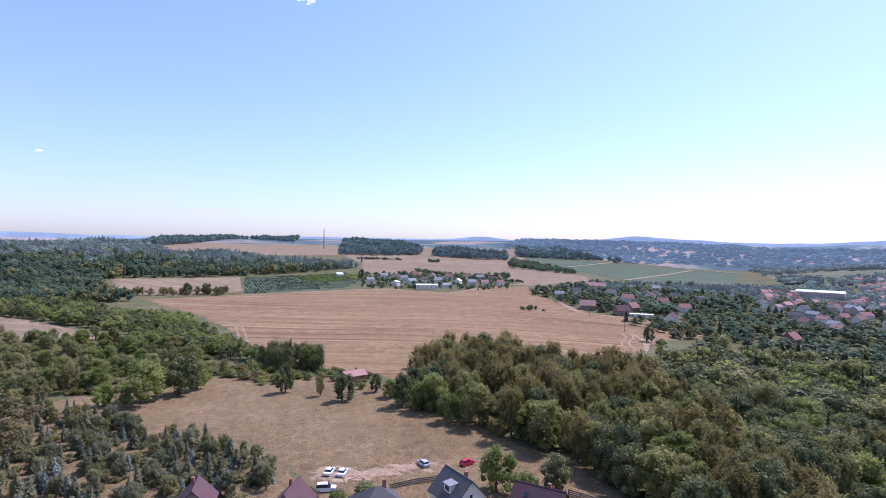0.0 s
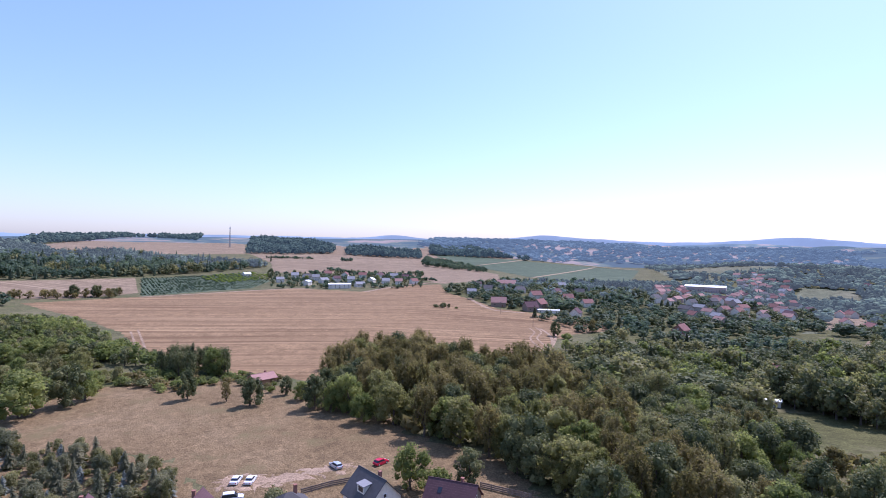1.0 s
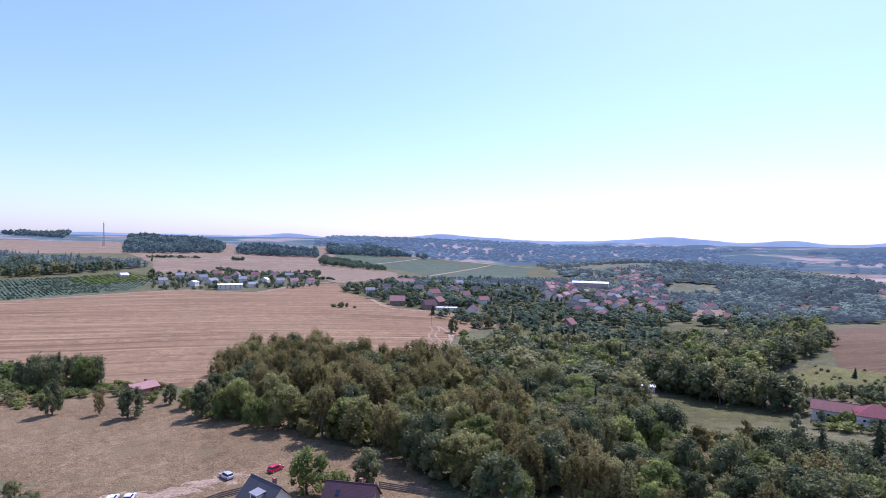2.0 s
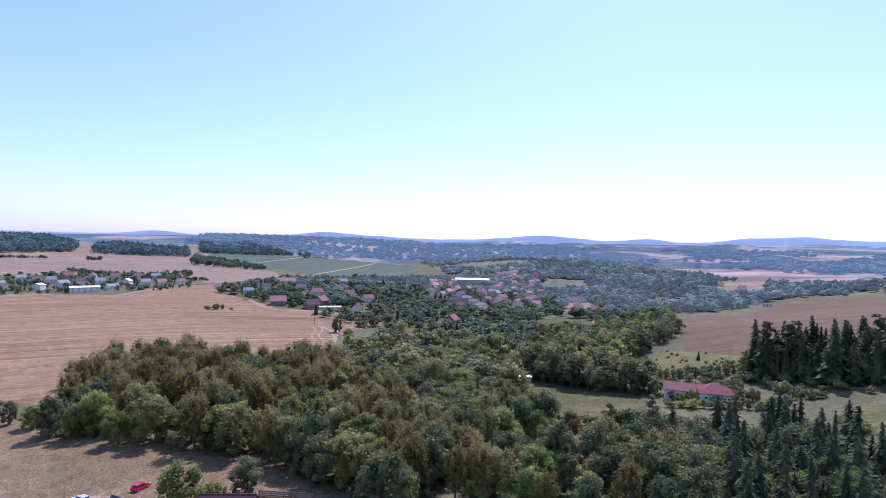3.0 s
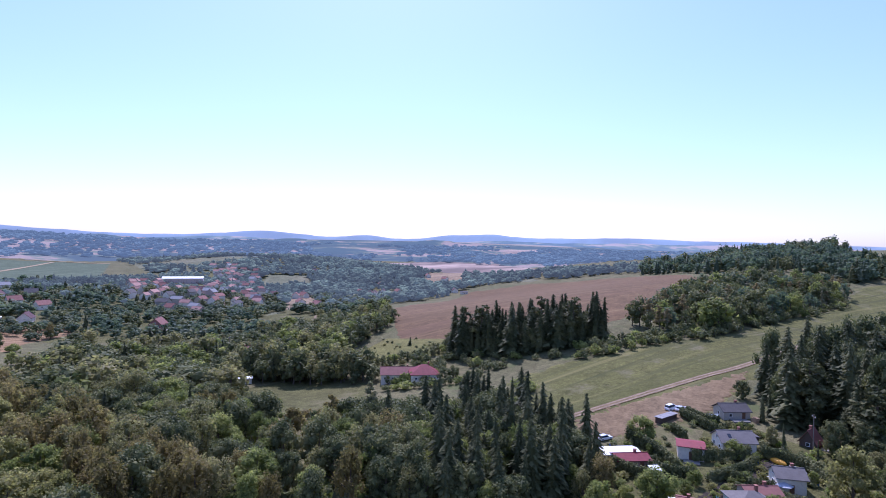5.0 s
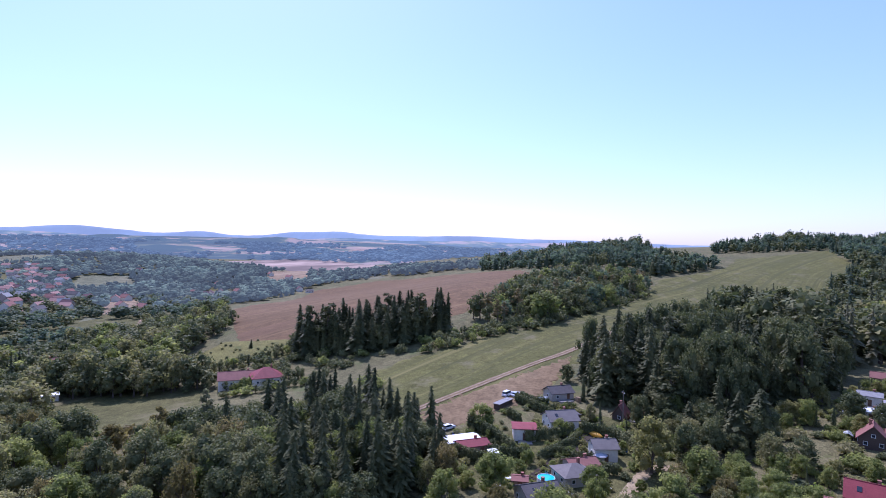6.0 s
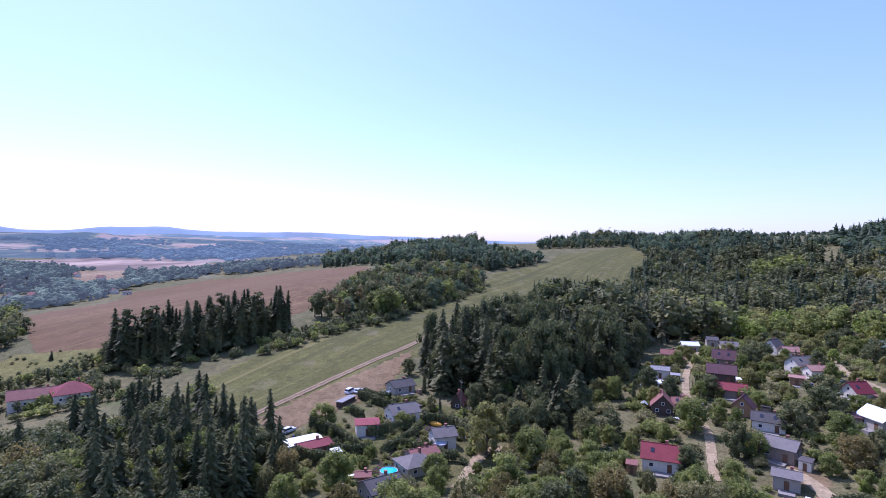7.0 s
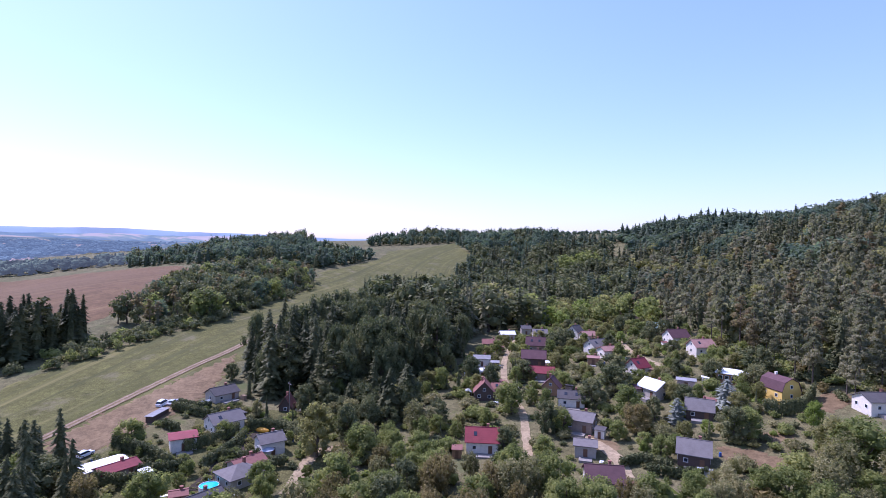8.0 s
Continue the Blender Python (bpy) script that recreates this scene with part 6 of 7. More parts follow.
plant("young_tree", "broad", "leaf_grey", young[tone == 4], 4.4, "young silvery green tree in dry grass", "young trees", 49, 0, 1.1)
plant("old_pine", "pine", "needle_brown", [(-111.5, 141.6), (-118.6, 158.9), (-104, 133)], 13, "tall thin grey-brown pine beside the young spruces", "old pines", 50, 0, 1.5)
hall_front = [(HALL[0] * k, HALL[1] * k) for k in (1.0, 0.96, 0.92, 0.88)]
town_spots = keep_off(keep_off(scatter(TOWN, 21, 40, (), 0.5), hall_front, 32), [h[:2] for h in FARMS], 14)
town_spots = np.array([p for p in town_spots if math.hypot(*p) < 830 or math.degrees(math.atan2(*p)) > 37])
town_spots = town_spots[np.random.default_rng(12).uniform(size=len(town_spots)) < 0.78]
town_trees = keep_off(keep_off(scatter(TOWN_GREEN, 10.2, 25, [W_VALLEY, VALE_GREEN, VALE_BROWN] + PADDOCKS + [[(x * 0.93, y * 0.93) for x, y in ring] for ring in (VALE_GREEN, VALE_BROWN)], 0.6), [h[:2] for h in VILLAGE_EAST + FARMS], 13), hall_front, 26)
town_trees = keep_off(town_trees, [(h[0] * 0.965, h[1] * 0.965) for h in VILLAGE_EAST], 12)
town_trees = keep_off(town_trees, town_spots, 9.5)
front_of_town = [(x * 0.97, y * 0.97) for x, y in town_spots] + [(h[0] * 0.97, h[1] * 0.97) for h in VILLAGE_EAST]
low_trees = np.array([min(math.hypot(x - a, y - b) for a, b in front_of_town) < 7.5 for x, y in town_trees])
hazy = np.hypot(town_trees[:, 0], town_trees[:, 1]) + np.random.default_rng(13).normal(0, 45, len(town_trees)) > 650
TOWN_MIX = [("broad", "far_leaf", 3), ("broad", "leaf_alder", 3), ("spruce", "needle", 0.7), ("broad", "far_needle", 2)]
# crowns whose painted glow imitates haze over the valley
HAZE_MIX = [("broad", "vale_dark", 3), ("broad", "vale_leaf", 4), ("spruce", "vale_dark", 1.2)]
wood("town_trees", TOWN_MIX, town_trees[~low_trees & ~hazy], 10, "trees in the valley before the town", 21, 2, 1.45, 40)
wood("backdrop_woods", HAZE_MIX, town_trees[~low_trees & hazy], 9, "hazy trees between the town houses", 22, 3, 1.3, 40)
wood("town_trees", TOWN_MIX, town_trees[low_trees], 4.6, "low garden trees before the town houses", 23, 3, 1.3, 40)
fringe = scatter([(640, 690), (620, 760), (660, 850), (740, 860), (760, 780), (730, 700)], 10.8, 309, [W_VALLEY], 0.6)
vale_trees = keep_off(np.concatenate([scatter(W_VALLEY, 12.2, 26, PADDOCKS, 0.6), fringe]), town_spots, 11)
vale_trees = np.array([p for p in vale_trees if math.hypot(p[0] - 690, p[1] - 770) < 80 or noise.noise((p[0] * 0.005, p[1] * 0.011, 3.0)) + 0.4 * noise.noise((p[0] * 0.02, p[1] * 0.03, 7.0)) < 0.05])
wood("backdrop_woods", HAZE_MIX, clear_camera_side(clear_camera_side(vale_trees, VALE_HOUSES, 12, 12), VALE_HOUSES, 11, 28), 11, "woods along the far valley", 22, 3, 1.75, 90)
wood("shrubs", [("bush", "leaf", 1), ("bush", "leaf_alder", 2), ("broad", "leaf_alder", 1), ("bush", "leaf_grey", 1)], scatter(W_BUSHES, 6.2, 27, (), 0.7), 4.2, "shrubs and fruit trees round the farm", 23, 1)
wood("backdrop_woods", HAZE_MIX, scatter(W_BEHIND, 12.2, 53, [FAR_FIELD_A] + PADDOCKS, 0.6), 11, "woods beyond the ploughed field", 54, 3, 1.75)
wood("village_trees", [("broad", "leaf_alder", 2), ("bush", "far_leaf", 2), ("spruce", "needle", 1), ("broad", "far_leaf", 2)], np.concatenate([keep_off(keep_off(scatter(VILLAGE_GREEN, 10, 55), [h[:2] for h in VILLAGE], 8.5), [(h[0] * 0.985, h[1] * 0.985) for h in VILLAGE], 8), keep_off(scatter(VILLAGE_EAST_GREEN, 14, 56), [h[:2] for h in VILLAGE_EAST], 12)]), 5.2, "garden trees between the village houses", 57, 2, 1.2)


def on_plain(seed):
    """Groves on the far plain, gathered in uneven belts."""
    pts = scatter(FAR_PLAIN + [(math.sin(radians(a)) * 2450, math.cos(radians(a)) * 2450) for a in range(84, 4, -5)], 31, seed)
    return np.array([p for p in pts if noise.noise((p[0] * 0.0011, p[1] * 0.0030, 2.0)) + 0.4 * noise.noise((p[0] * 0.004, p[1] * 0.008, 5.0)) > -0.24 and not inside(p[0], p[1], FAR_FIELD_B) and not inside(p[0], p[1], FAR_FIELD_C)])


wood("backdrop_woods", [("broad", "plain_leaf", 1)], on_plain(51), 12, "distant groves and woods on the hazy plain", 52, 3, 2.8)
wood("valley_trees", [("broad", "leaf_alder", 3), ("broad", "leaf", 0.7), ("spruce", "needle", 1), ("airy", "leaf_grey", 1)], clear_camera_side(clear_camera_side(scatter(W_SLOPE_VALLEY, 7.5, 29, [VALLEY_MEADOW, KNOLL, VALE_BROWN]), FARM_SPOTS, 7, 9), FARM_SPOTS, 7, 20), 10, "trees along the stream in the valley", 25, 1, 1.25)
wood("valley_trees", [("airy", "leaf_grey", 2), ("airy", "leaf_olive", 1.2), ("broad", "leaf_alder", 2)], scatter(W_BAND, 5.4, 301, (), 0.6), 12, "feathery grey-green trees between meadow and farm", 302, 1, 1.0)
wood("shrubs", [("bush", "leaf_grey", 1), ("bush", "leaf_alder", 2), ("spruce", "needle", 0.6)], scatter(KNOLL, 8, 303, (), 0.8), 1.8, "scattered bushes on the grassy knoll", 304, 1, 1.2)
drape("field_22", NURSERY_BRIGHT, M["lawn"], "bright green strip of young saplings")
wood("nursery_rows", [("bush", "leaf_light", 1)], scatter(NURSERY_BRIGHT, 7, 95, (), 0.1), 2.6, "bright green sapling rows in the nursery", 96, 2, 1.2)
farm_back = np.array([(p.x + k, p.y + k * 0.6) for k in (0, 4.5) for p in along([(219, 166), (226, 160), (233, 153), (240, 146), (247, 141), (252, 137)], 3.4)])
wood("hedge_trees", [("broad", "leaf_alder", 3), ("spruce", "needle", 1), ("broad", "leaf", 1)], farm_back, 4.6, "row of young dark trees behind the farm", 311, 1, 1.1)
wood("valley_trees", [("airy", "leaf_grey", 2), ("broad", "leaf_alder", 2)], np.array([(198, 152), (203, 157), (208, 160), (213, 163), (217, 157), (210, 153), (195.5, 150), (192, 158)]), 7.5, "trees between the farm and the feathery row", 312, 1, 1.1)
farm_edge = np.array([(194.4 + 1.6 * k, 141 - 3.1 * k) for k in range(9)] + [(186 + 1.7 * k, 135 - 3.3 * k) for k in range(11)])
wood("shrubs", [("bush", "leaf", 2), ("broad", "leaf_alder", 2), ("bush", "leaf_alder", 1)], farm_edge, 4.2, "hedge and fruit trees before the farm", 203, 1, 1.2)
for line, high in ((((-156, 1012), (-79, 1041)), 4), (((-25, 1022), (-10, 1030)), 6), (((-41, 842), (-3, 793), (35, 754), (72, 722), (102, 706)), 5)):
    wood("hedge_trees", [("bush", "far_leaf", 2), ("broad", "far_needle", 1)], np.array([(p.x, p.y) for p in along(line, 4.5)]), high, "hedge line across the far fields", 205, 2, 1.2)
LEAF_WORDS = {"leaf": "green", "leaf_light": "bright yellow-green", "leaf_dry": "olive-brown", "leaf_olive": "olive-green", "leaf_alder": "dark green", "leaf_grey": "silvery green", "needle": "dark", "needle_blue": "blue", "needle_pine": "dull green"}
KIND_WORDS = {"broad": "tree", "airy": "tree", "bush": "bush", "spruce": "spruce", "pine": "pine"}
for i, (rows, spot) in enumerate(((SINGLE_TREES, "by the dry meadow"), (FIELD_TREES, "at the stubble field"), (VALLEY_SINGLES, "in the valley"), (PLOT_TREES, "by the garden plots"), (COTTAGE_TREES, "among the cottages"))):
    for k, (x, y, h, w, kind, lf) in enumerate(rows):
        plant(KIND_WORDS[kind], kind, lf, [(x, y)], h, f"single {LEAF_WORDS[lf]} {KIND_WORDS[kind]} standing {spot}", "", 100 + 20 * i + k, 0, w)


# ---- houses ----
def house(name, x, y, rot, w, d, eave, pitch, roof, wall, label, group, detail=2):
    """A gabled house: ridge along its own x; walls, roof, chimney, door and windows are its parts."""
    top = new(name)
    base = min(gz(x + sx * w / 2, y + sy * w / 2) for sx in (-1, 1) for sy in (-1, 1))
    lift = gz(x, y) - base
    top.matrix_basis = pose(x, y, gz(x, y), 0, 0, rot)
    rise = d / 2 * math.tan(radians(pitch))
    bm = bmesh.new()
    hip = roof.startswith("hip_")
    roof = roof.replace("hip_", "")
    prof = [(-d / 2, -lift - 0.6), (d / 2, -lift - 0.6), (d / 2, eave), (0, eave + (0 if hip else rise)), (-d / 2, eave)]
    ends = [[bm.verts.new((sx * w / 2, py, pz)) for py, pz in prof] for sx in (-1, 1)]
    bm.faces.new(ends[0][::-1])
    bm.faces.new(ends[1])
    for k in range(5):
        bm.faces.new((ends[0][k], ends[0][(k + 1) % 5], ends[1][(k + 1) % 5], ends[1][k]))
    part("wall", bm, M["wall_" + wall], top)
    over, th = 0.45, 0.16
    if hip:
        bm = bmesh.new()
        corner = [[bm.verts.new((sx * (w / 2 + over), sy * (d / 2 + over), z)) for sx, sy in ((-1, -1), (1, -1), (1, 1), (-1, 1))] for z in (eave - 0.25, eave - 0.1)]
        crown = [bm.verts.new((sx * max(0.15, (w - d) / 2), 0, eave + rise)) for sx in (-1, 1)]
        bm.faces.new(corner[0][::-1])
        for k in range(4):
            bm.faces.new((corner[0][k], corner[0][(k + 1) % 4], corner[1][(k + 1) % 4], corner[1][k]))
        c = corner[1]
        for f in ((c[0], c[1], crown[1], crown[0]), (c[1], c[2], crown[1]), (c[2], c[3], crown[0], crown[1]), (c[3], c[0], crown[0])):
            bm.faces.new(f)
        part("roof", bm, M["roof_" + roof], top)
    for s in () if hip else (-1, 1):
        bm = bmesh.new()
        slope = math.tan(radians(pitch))
        pts = [(0, eave + rise + 0.02), (s * (d / 2 + over), eave - over * slope + 0.02)]
        a = [bm.verts.new((sx * (w / 2 + over), py, pz + up)) for sx in (-1, 1) for py, pz in pts for up in (0, th)]
        for f in ((0, 1, 3, 2), (4, 6, 7, 5), (0, 4, 5, 1), (2, 3, 7, 6), (1, 5, 7, 3), (0, 2, 6, 4)):
            bm.faces.new([a[i] for i in f])
        bmesh.ops.recalc_face_normals(bm, faces=bm.faces)
        if s > 0 and pitch > 14:
            tube(bm, (-w / 2 - over, 0, eave + rise + th), (w / 2 + over, 0, eave + rise + th), 0.13, 0.13, 6)
        side_roof = part("roof", bm, M["roof_" + roof], top)
        if detail == 2 and pitch > 22 and roof not in ("white", "grey", "green") and int(abs(x) * 10 + abs(y)) % 5 == 0:
            for u in (-0.22, 0.2)[:1 + int(abs(x)) % 2]:
                bm = bmesh.new()
                block(bm, u * w - 0.42, -0.6, 0.0, u * w + 0.42, 0.6, 0.07)
                bm.transform(Matrix.Translation((0, s * d * 0.25, eave + rise * 0.5 + th + 0.03)) @ Matrix.Rotation(-s * radians(pitch), 4, "X"))
                part("roof_window", bm, M["glass"], side_roof, "dark glass roof window")
    if pitch > 14 and detail > 0:
        bm = bmesh.new()
        cx, cy = w * 0.18, d * 0.1
        block(bm, cx - 0.3, cy - 0.3, eave + rise * 0.5, cx + 0.3, cy + 0.3, eave + rise + 0.75)
        block(bm, cx - 0.36, cy - 0.36, eave + rise + 0.75, cx + 0.36, cy + 0.36, eave + rise + 0.85)
        part("chimney", bm, M["brick"], top)
    rows = [] if detail < 0 else [(eave * 0.5, 1.0)] if eave < 4.2 else [(1.6, 1.1), (3.6, 1.1)]
    for side in range(4 if detail > 0 else 1):
        long = side % 2 == 0
        run = w if long else d
        count = max(1, int(run / (3.2 if detail == 2 else 4.5)))
        if (detail == 0 and side != 0) or (detail == 1 and side > 1):
            continue
        for z, hh in rows:
            for k in range(count):
                u = (k + 0.5) / count * run - run / 2
                if side == 0 and k == count // 2 and z == rows[0][0] and detail:
                    bm = bmesh.new()
                    block(bm, u - 0.5, -d / 2 - 0.05, 0, u + 0.5, -d / 2 + 0.05, 2.0)
                    part("door", bm, M["door"], top)
                    continue
                window(top, side, u, z, 1.0, hh, w, d, detail)
    if detail == 2 and not hip:
        bm = bmesh.new()
        block(bm, -w * 0.3, -d / 2 - 2.6, -lift - 0.5, w * 0.32, -d / 2 - 0.02, 0.08)
        part("terrace", bm, M["paving"], top, "pale paved terrace")
    if eave + rise > 4.5 and detail == 2 and not hip:
        for side in (1, 3):
            window(top, side, 0, eave + rise * 0.25, 0.9, 0.9, w, d)
    return tagged(top, label, "house", group)


def window(top, side, u, z, ww, hh, w, d, detail=2):
    """A framed window on one side of a house: 0 front, 1 right end, 2 back, 3 left end."""
    m = pose(0, 0, 0, 0, 0, side * 90) @ pose(u if side in (0, 1) else -u, -(d if side % 2 == 0 else w) / 2, z)
    bm = bmesh.new()
    f = 0.09
    for x0, z0, x1, z1 in ((-ww / 2, -hh / 2, ww / 2, -hh / 2 + f), (-ww / 2, hh / 2 - f, ww / 2, hh / 2), (-ww / 2, -hh / 2 + f, -ww / 2 + f, hh / 2 - f), (ww / 2 - f, -hh / 2 + f, ww / 2, hh / 2 - f)):
        block(bm, x0, -0.07, z0, x1, 0.03, z1)
    bm.transform(m)
    if detail < 2:
        bm.free()
        win = top
    else:
        win = part("window", bm, M["frame"], top)
    bm = bmesh.new()
    block(bm, -ww / 2 + f, -0.03, -hh / 2 + f, ww / 2 - f, 0.02, hh / 2 - f)
    bm.transform(m)
    part("pane" if detail == 2 else "window", bm, M["glass"], win)


TONE = {"hip_slate": "hipped dark grey", "hip_red": "hipped bright red", "red": "bright red", "brick": "red-tiled", "orange": "orange-tiled", "plum": "plum-brown", "slate": "dark grey", "dull": "weathered grey", "hip_dull": "hipped weathered grey", "grey": "weathered grey", "white": "white sheet", "green": "grey-green"}
FACE = {"white": "white-rendered", "grey": "grey-rendered", "brown": "brown", "pink": "pale pink", "yellow": "yellow", "wood": "stained wood", "darkwood": "dark timber", "plumwall": "red-brown"}
for rows, name, group, spot in ((COTTAGES, "cottage", "cottages along the lane", "beside the dusty lane"), (COTTAGES_UP, "cottage", "cottages below the forest", "in gardens below the forest"), (PLOTS, "cottage", "cottages on the plots", "on the garden plots"),
                                (MEADOW_HOUSES, "house", "houses by the dry meadow", "at the dry meadow's edge"), (FARMS, "house", "valley houses", "in the wooded valley"), (VILLAGE, "house", "village beyond the field", "beyond the stubble field"), (VILLAGE_EAST, "house", "village east of the field", "east of the stubble")):
    for h in rows:
        house(name, *h, f"{FACE[h[8]]} {name} with {TONE[h[7]]} roof {spot}", group, (0 if h[3] < 9 else 1) if "village" in group else 2)
house("sports_hall", *HALL, "long red-brown hall with a white roof in the town", "town")

for x, y in VALE_HOUSES:
    house("house", x, y, (x * 7) % 90, 11, 8, 4.2, 38, "brick" if x % 2 < 1.2 else "plum", "white", "white-rendered house with a tiled roof among valley trees", "houses in the valley woods", -1)
rng = np.random.default_rng(77)
for x, y in town_spots:
    roof = ("orange", "orange", "brick", "plum", "slate", "orange", "brick", "grey")[rng.integers(8)]
    wall = ("white", "white", "white", "pink", "grey")[rng.integers(5)]
    w = rng.uniform(8, 12)
    house("house", x, y, 20 + 90 * rng.integers(2) + rng.normal(0, 8), w, rng.uniform(6.5, 8.5), rng.choice([4.6, 5.6]), rng.uniform(32, 40), roof, wall, f"{FACE[wall]} town house with {TONE[roof]} roof", "town houses", 0 if math.hypot(x, y) < 600 else -1)

# ---- cars ----
def car(x, y, rot, colour, shape, label):
    """Body, glass, roof, wheels with rims and lights; nose along its own x."""
    top = new("car")
    h = gz(x, y) + 0.08
    slope_x = (gz(x + 2 * math.cos(radians(rot)), y + 2 * math.sin(radians(rot))) - gz(x - 2 * math.cos(radians(rot)), y - 2 * math.sin(radians(rot)))) / 4
    top.matrix_basis = pose(x, y, h, 0, 0, rot) @ pose(0, 0, 0, 0, -math.degrees(math.atan(slope_x)), 0)
    length, width, waist, roof = {"saloon": (4.4, 1.72, 0.86, 1.42), "hatch": (4.0, 1.7, 0.9, 1.46), "van": (4.6, 1.85, 1.05, 1.85)}[shape]
    tail = {"saloon": -0.30, "hatch": -0.44, "van": -0.47}[shape] * length
    lower = [(-0.5, 0.35), (-0.5, waist * 0.85), (-0.47, waist), (0.2, waist), (0.44, waist * 0.86), (0.5, waist * 0.68), (0.5, 0.32), (0.42, 0.22), (-0.44, 0.22)]
    bm = bmesh.new()
    prof(bm, [(px * length, pz) for px, pz in lower], width, 0.06)
    part("body", bm, M["car_" + colour], top)
    bm = bmesh.new()
    cab = [(tail, waist - 0.03), (tail * 0.86, roof - 0.1), (0.08 * length, roof - 0.1), (0.24 * length, waist - 0.03)]
    prof(bm, cab, width * 0.9, 0.16)
    part("glass", bm, M["glass"], top)
    bm = bmesh.new()
    prof(bm, [(tail * 0.88, roof - 0.12), (tail * 0.82, roof - 0.02), (-0.1 * length, roof), (0.05 * length, roof - 0.03), (0.09 * length, roof - 0.12)], width * 0.78, 0.05)
    part("roof", bm, M["car_" + colour], top)
    for k in (-0.32, 0.31):
        for s in (-1, 1):
            bm = bmesh.new()
            tube(bm, (k * length, s * (width / 2 - 0.2), 0.3), (k * length, s * (width / 2 + 0.01), 0.3), 0.31, 0.31, 12)
            wheel = part("wheel", bm, M["rubber"], top)
            bm = bmesh.new()
            tube(bm, (k * length, s * (width / 2), 0.3), (k * length, s * (width / 2 + 0.03), 0.3), 0.19, 0.17, 10)
            part("rim", bm, M["car_silver"], wheel)
    for s in (-1, 1):
        bm = bmesh.new()
        block(bm, length * 0.47, s * 0.6 - 0.16, waist * 0.66, length * 0.505, s * 0.6 + 0.16, waist * 0.82)
        part("headlight", bm, M["frame"], top)
        bm = bmesh.new()
        block(bm, -length * 0.507, s * 0.65 - 0.12, waist * 0.68, -length * 0.48, s * 0.65 + 0.12, waist * 0.9)
        part("tail_light", bm, M["car_crimson"], top)
    tagged(top, label, "car", "parked cars")


def prof(bm, outline, width, inset):
    """A side outline drawn out to a width, its upper edge drawn in."""
    lo, hi = min(p[1] for p in outline), max(p[1] for p in outline)
    sides = []
    for s in (-1, 1):
        sides.append([bm.verts.new((px, s * (width / 2 - inset * (pz - lo) / max(hi - lo, 0.01)), pz)) for px, pz in outline])
    n = len(outline)
    bm.faces.new(sides[0])
    bm.faces.new(sides[1][::-1])
    for k in range(n):
        bm.faces.new((sides[0][k], sides[1][k], sides[1][(k + 1) % n], sides[0][(k + 1) % n]))
    bmesh.ops.recalc_face_normals(bm, faces=bm.faces)


SHAPE = {"saloon": "saloon car", "hatch": "hatchback", "van": "small van"}
for k, c in enumerate(CARS):
    car(*c, f"{'red' if c[3] == 'crimson' else c[3]} {SHAPE[c[4]]} parked {'on the dry meadow' if k < 4 else 'beside the garden plots'}")


# ---- mast and poles ----
def mast(x, y, height):
    top = new("radio_mast")
    top.matrix_basis = pose(x, y, gz(x, y))
    for k in range(3):
        a = k * math.tau / 3
        bm = bmesh.new()
        tube(bm, (2.2 * math.cos(a), 2.2 * math.sin(a), -0.5), (0.6 * math.cos(a), 0.6 * math.sin(a), height * 0.9), 0.35, 0.25, 6)
        part("leg", bm, M["steel"], top)
    bm = bmesh.new()
    for i in range(14):
        for k in range(3):
            z0, z1 = height * 0.9 * i / 14, height * 0.9 * (i + 1) / 14
            r0, r1 = 2.2 - 1.6 * i / 14, 2.2 - 1.6 * (i + 1) / 14
            a, b = k * math.tau / 3, (k + 1) * math.tau / 3
            tube(bm, (r0 * math.cos(a), r0 * math.sin(a), z0), (r1 * math.cos(b), r1 * math.sin(b), z1), 0.12, 0.12, 4)
    part("bracing", bm, M["steel"], top)
    bm = bmesh.new()
    tube(bm, (0, 0, height * 0.9), (0, 0, height), 0.3, 0.12, 6)
    part("antenna", bm, M["steel"], top)
    for k in range(3):
        a = k * math.tau / 3 + 0.5
        bm = bmesh.new()
        block(bm, 1.0 * math.cos(a) - 0.35, 1.0 * math.sin(a) - 0.35, height * 0.8, 1.0 * math.cos(a) + 0.35, 1.0 * math.sin(a) + 0.35, height * 0.86)
        part("panel_antenna", bm, M["frame"], top)
    tagged(top, "tall steel lattice radio mast on the far hill", "mast")


mast(*MAST, 52)


def power_pole(x, y):
    top = new("power_pole")
    top.matrix_basis = pose(x, y, gz(x, y), 0, 0, 20)
    bm = bmesh.new()
    tube(bm, (0, 0, -0.5), (0, 0, 10), 0.17, 0.11, 8)
    part("post", bm, M["timber"], top)
    bm = bmesh.new()
    block(bm, -1.0, -0.07, 9.2, 1.0, 0.07, 9.36)
    part("crossarm", bm, M["timber"], top)
    for u in (-0.85, 0, 0.85):
        bm = bmesh.new()
        tube(bm, (u, 0, 9.36), (u, 0, 9.6), 0.07, 0.05, 6)
        part("insulator", bm, M["frame"], top)
    tagged(top, "wooden power pole at the field's edge", "pole", "power poles")


for p in POLES:
    power_pole(*p)


# ---- hedges, fences ----
def hedge(line, height, seed):
    rng = np.random.default_rng(seed)
    lobes = []
    for p in along(line, 0.9):
        z = gz(p.x, p.y)
        for f in (0.3, 0.72):
            s = rng.uniform(0.55, 0.8)
            lobes.append((p.x + rng.normal(0, 0.1), p.y + rng.normal(0, 0.1), z + height * f, s, s, height * 0.34))
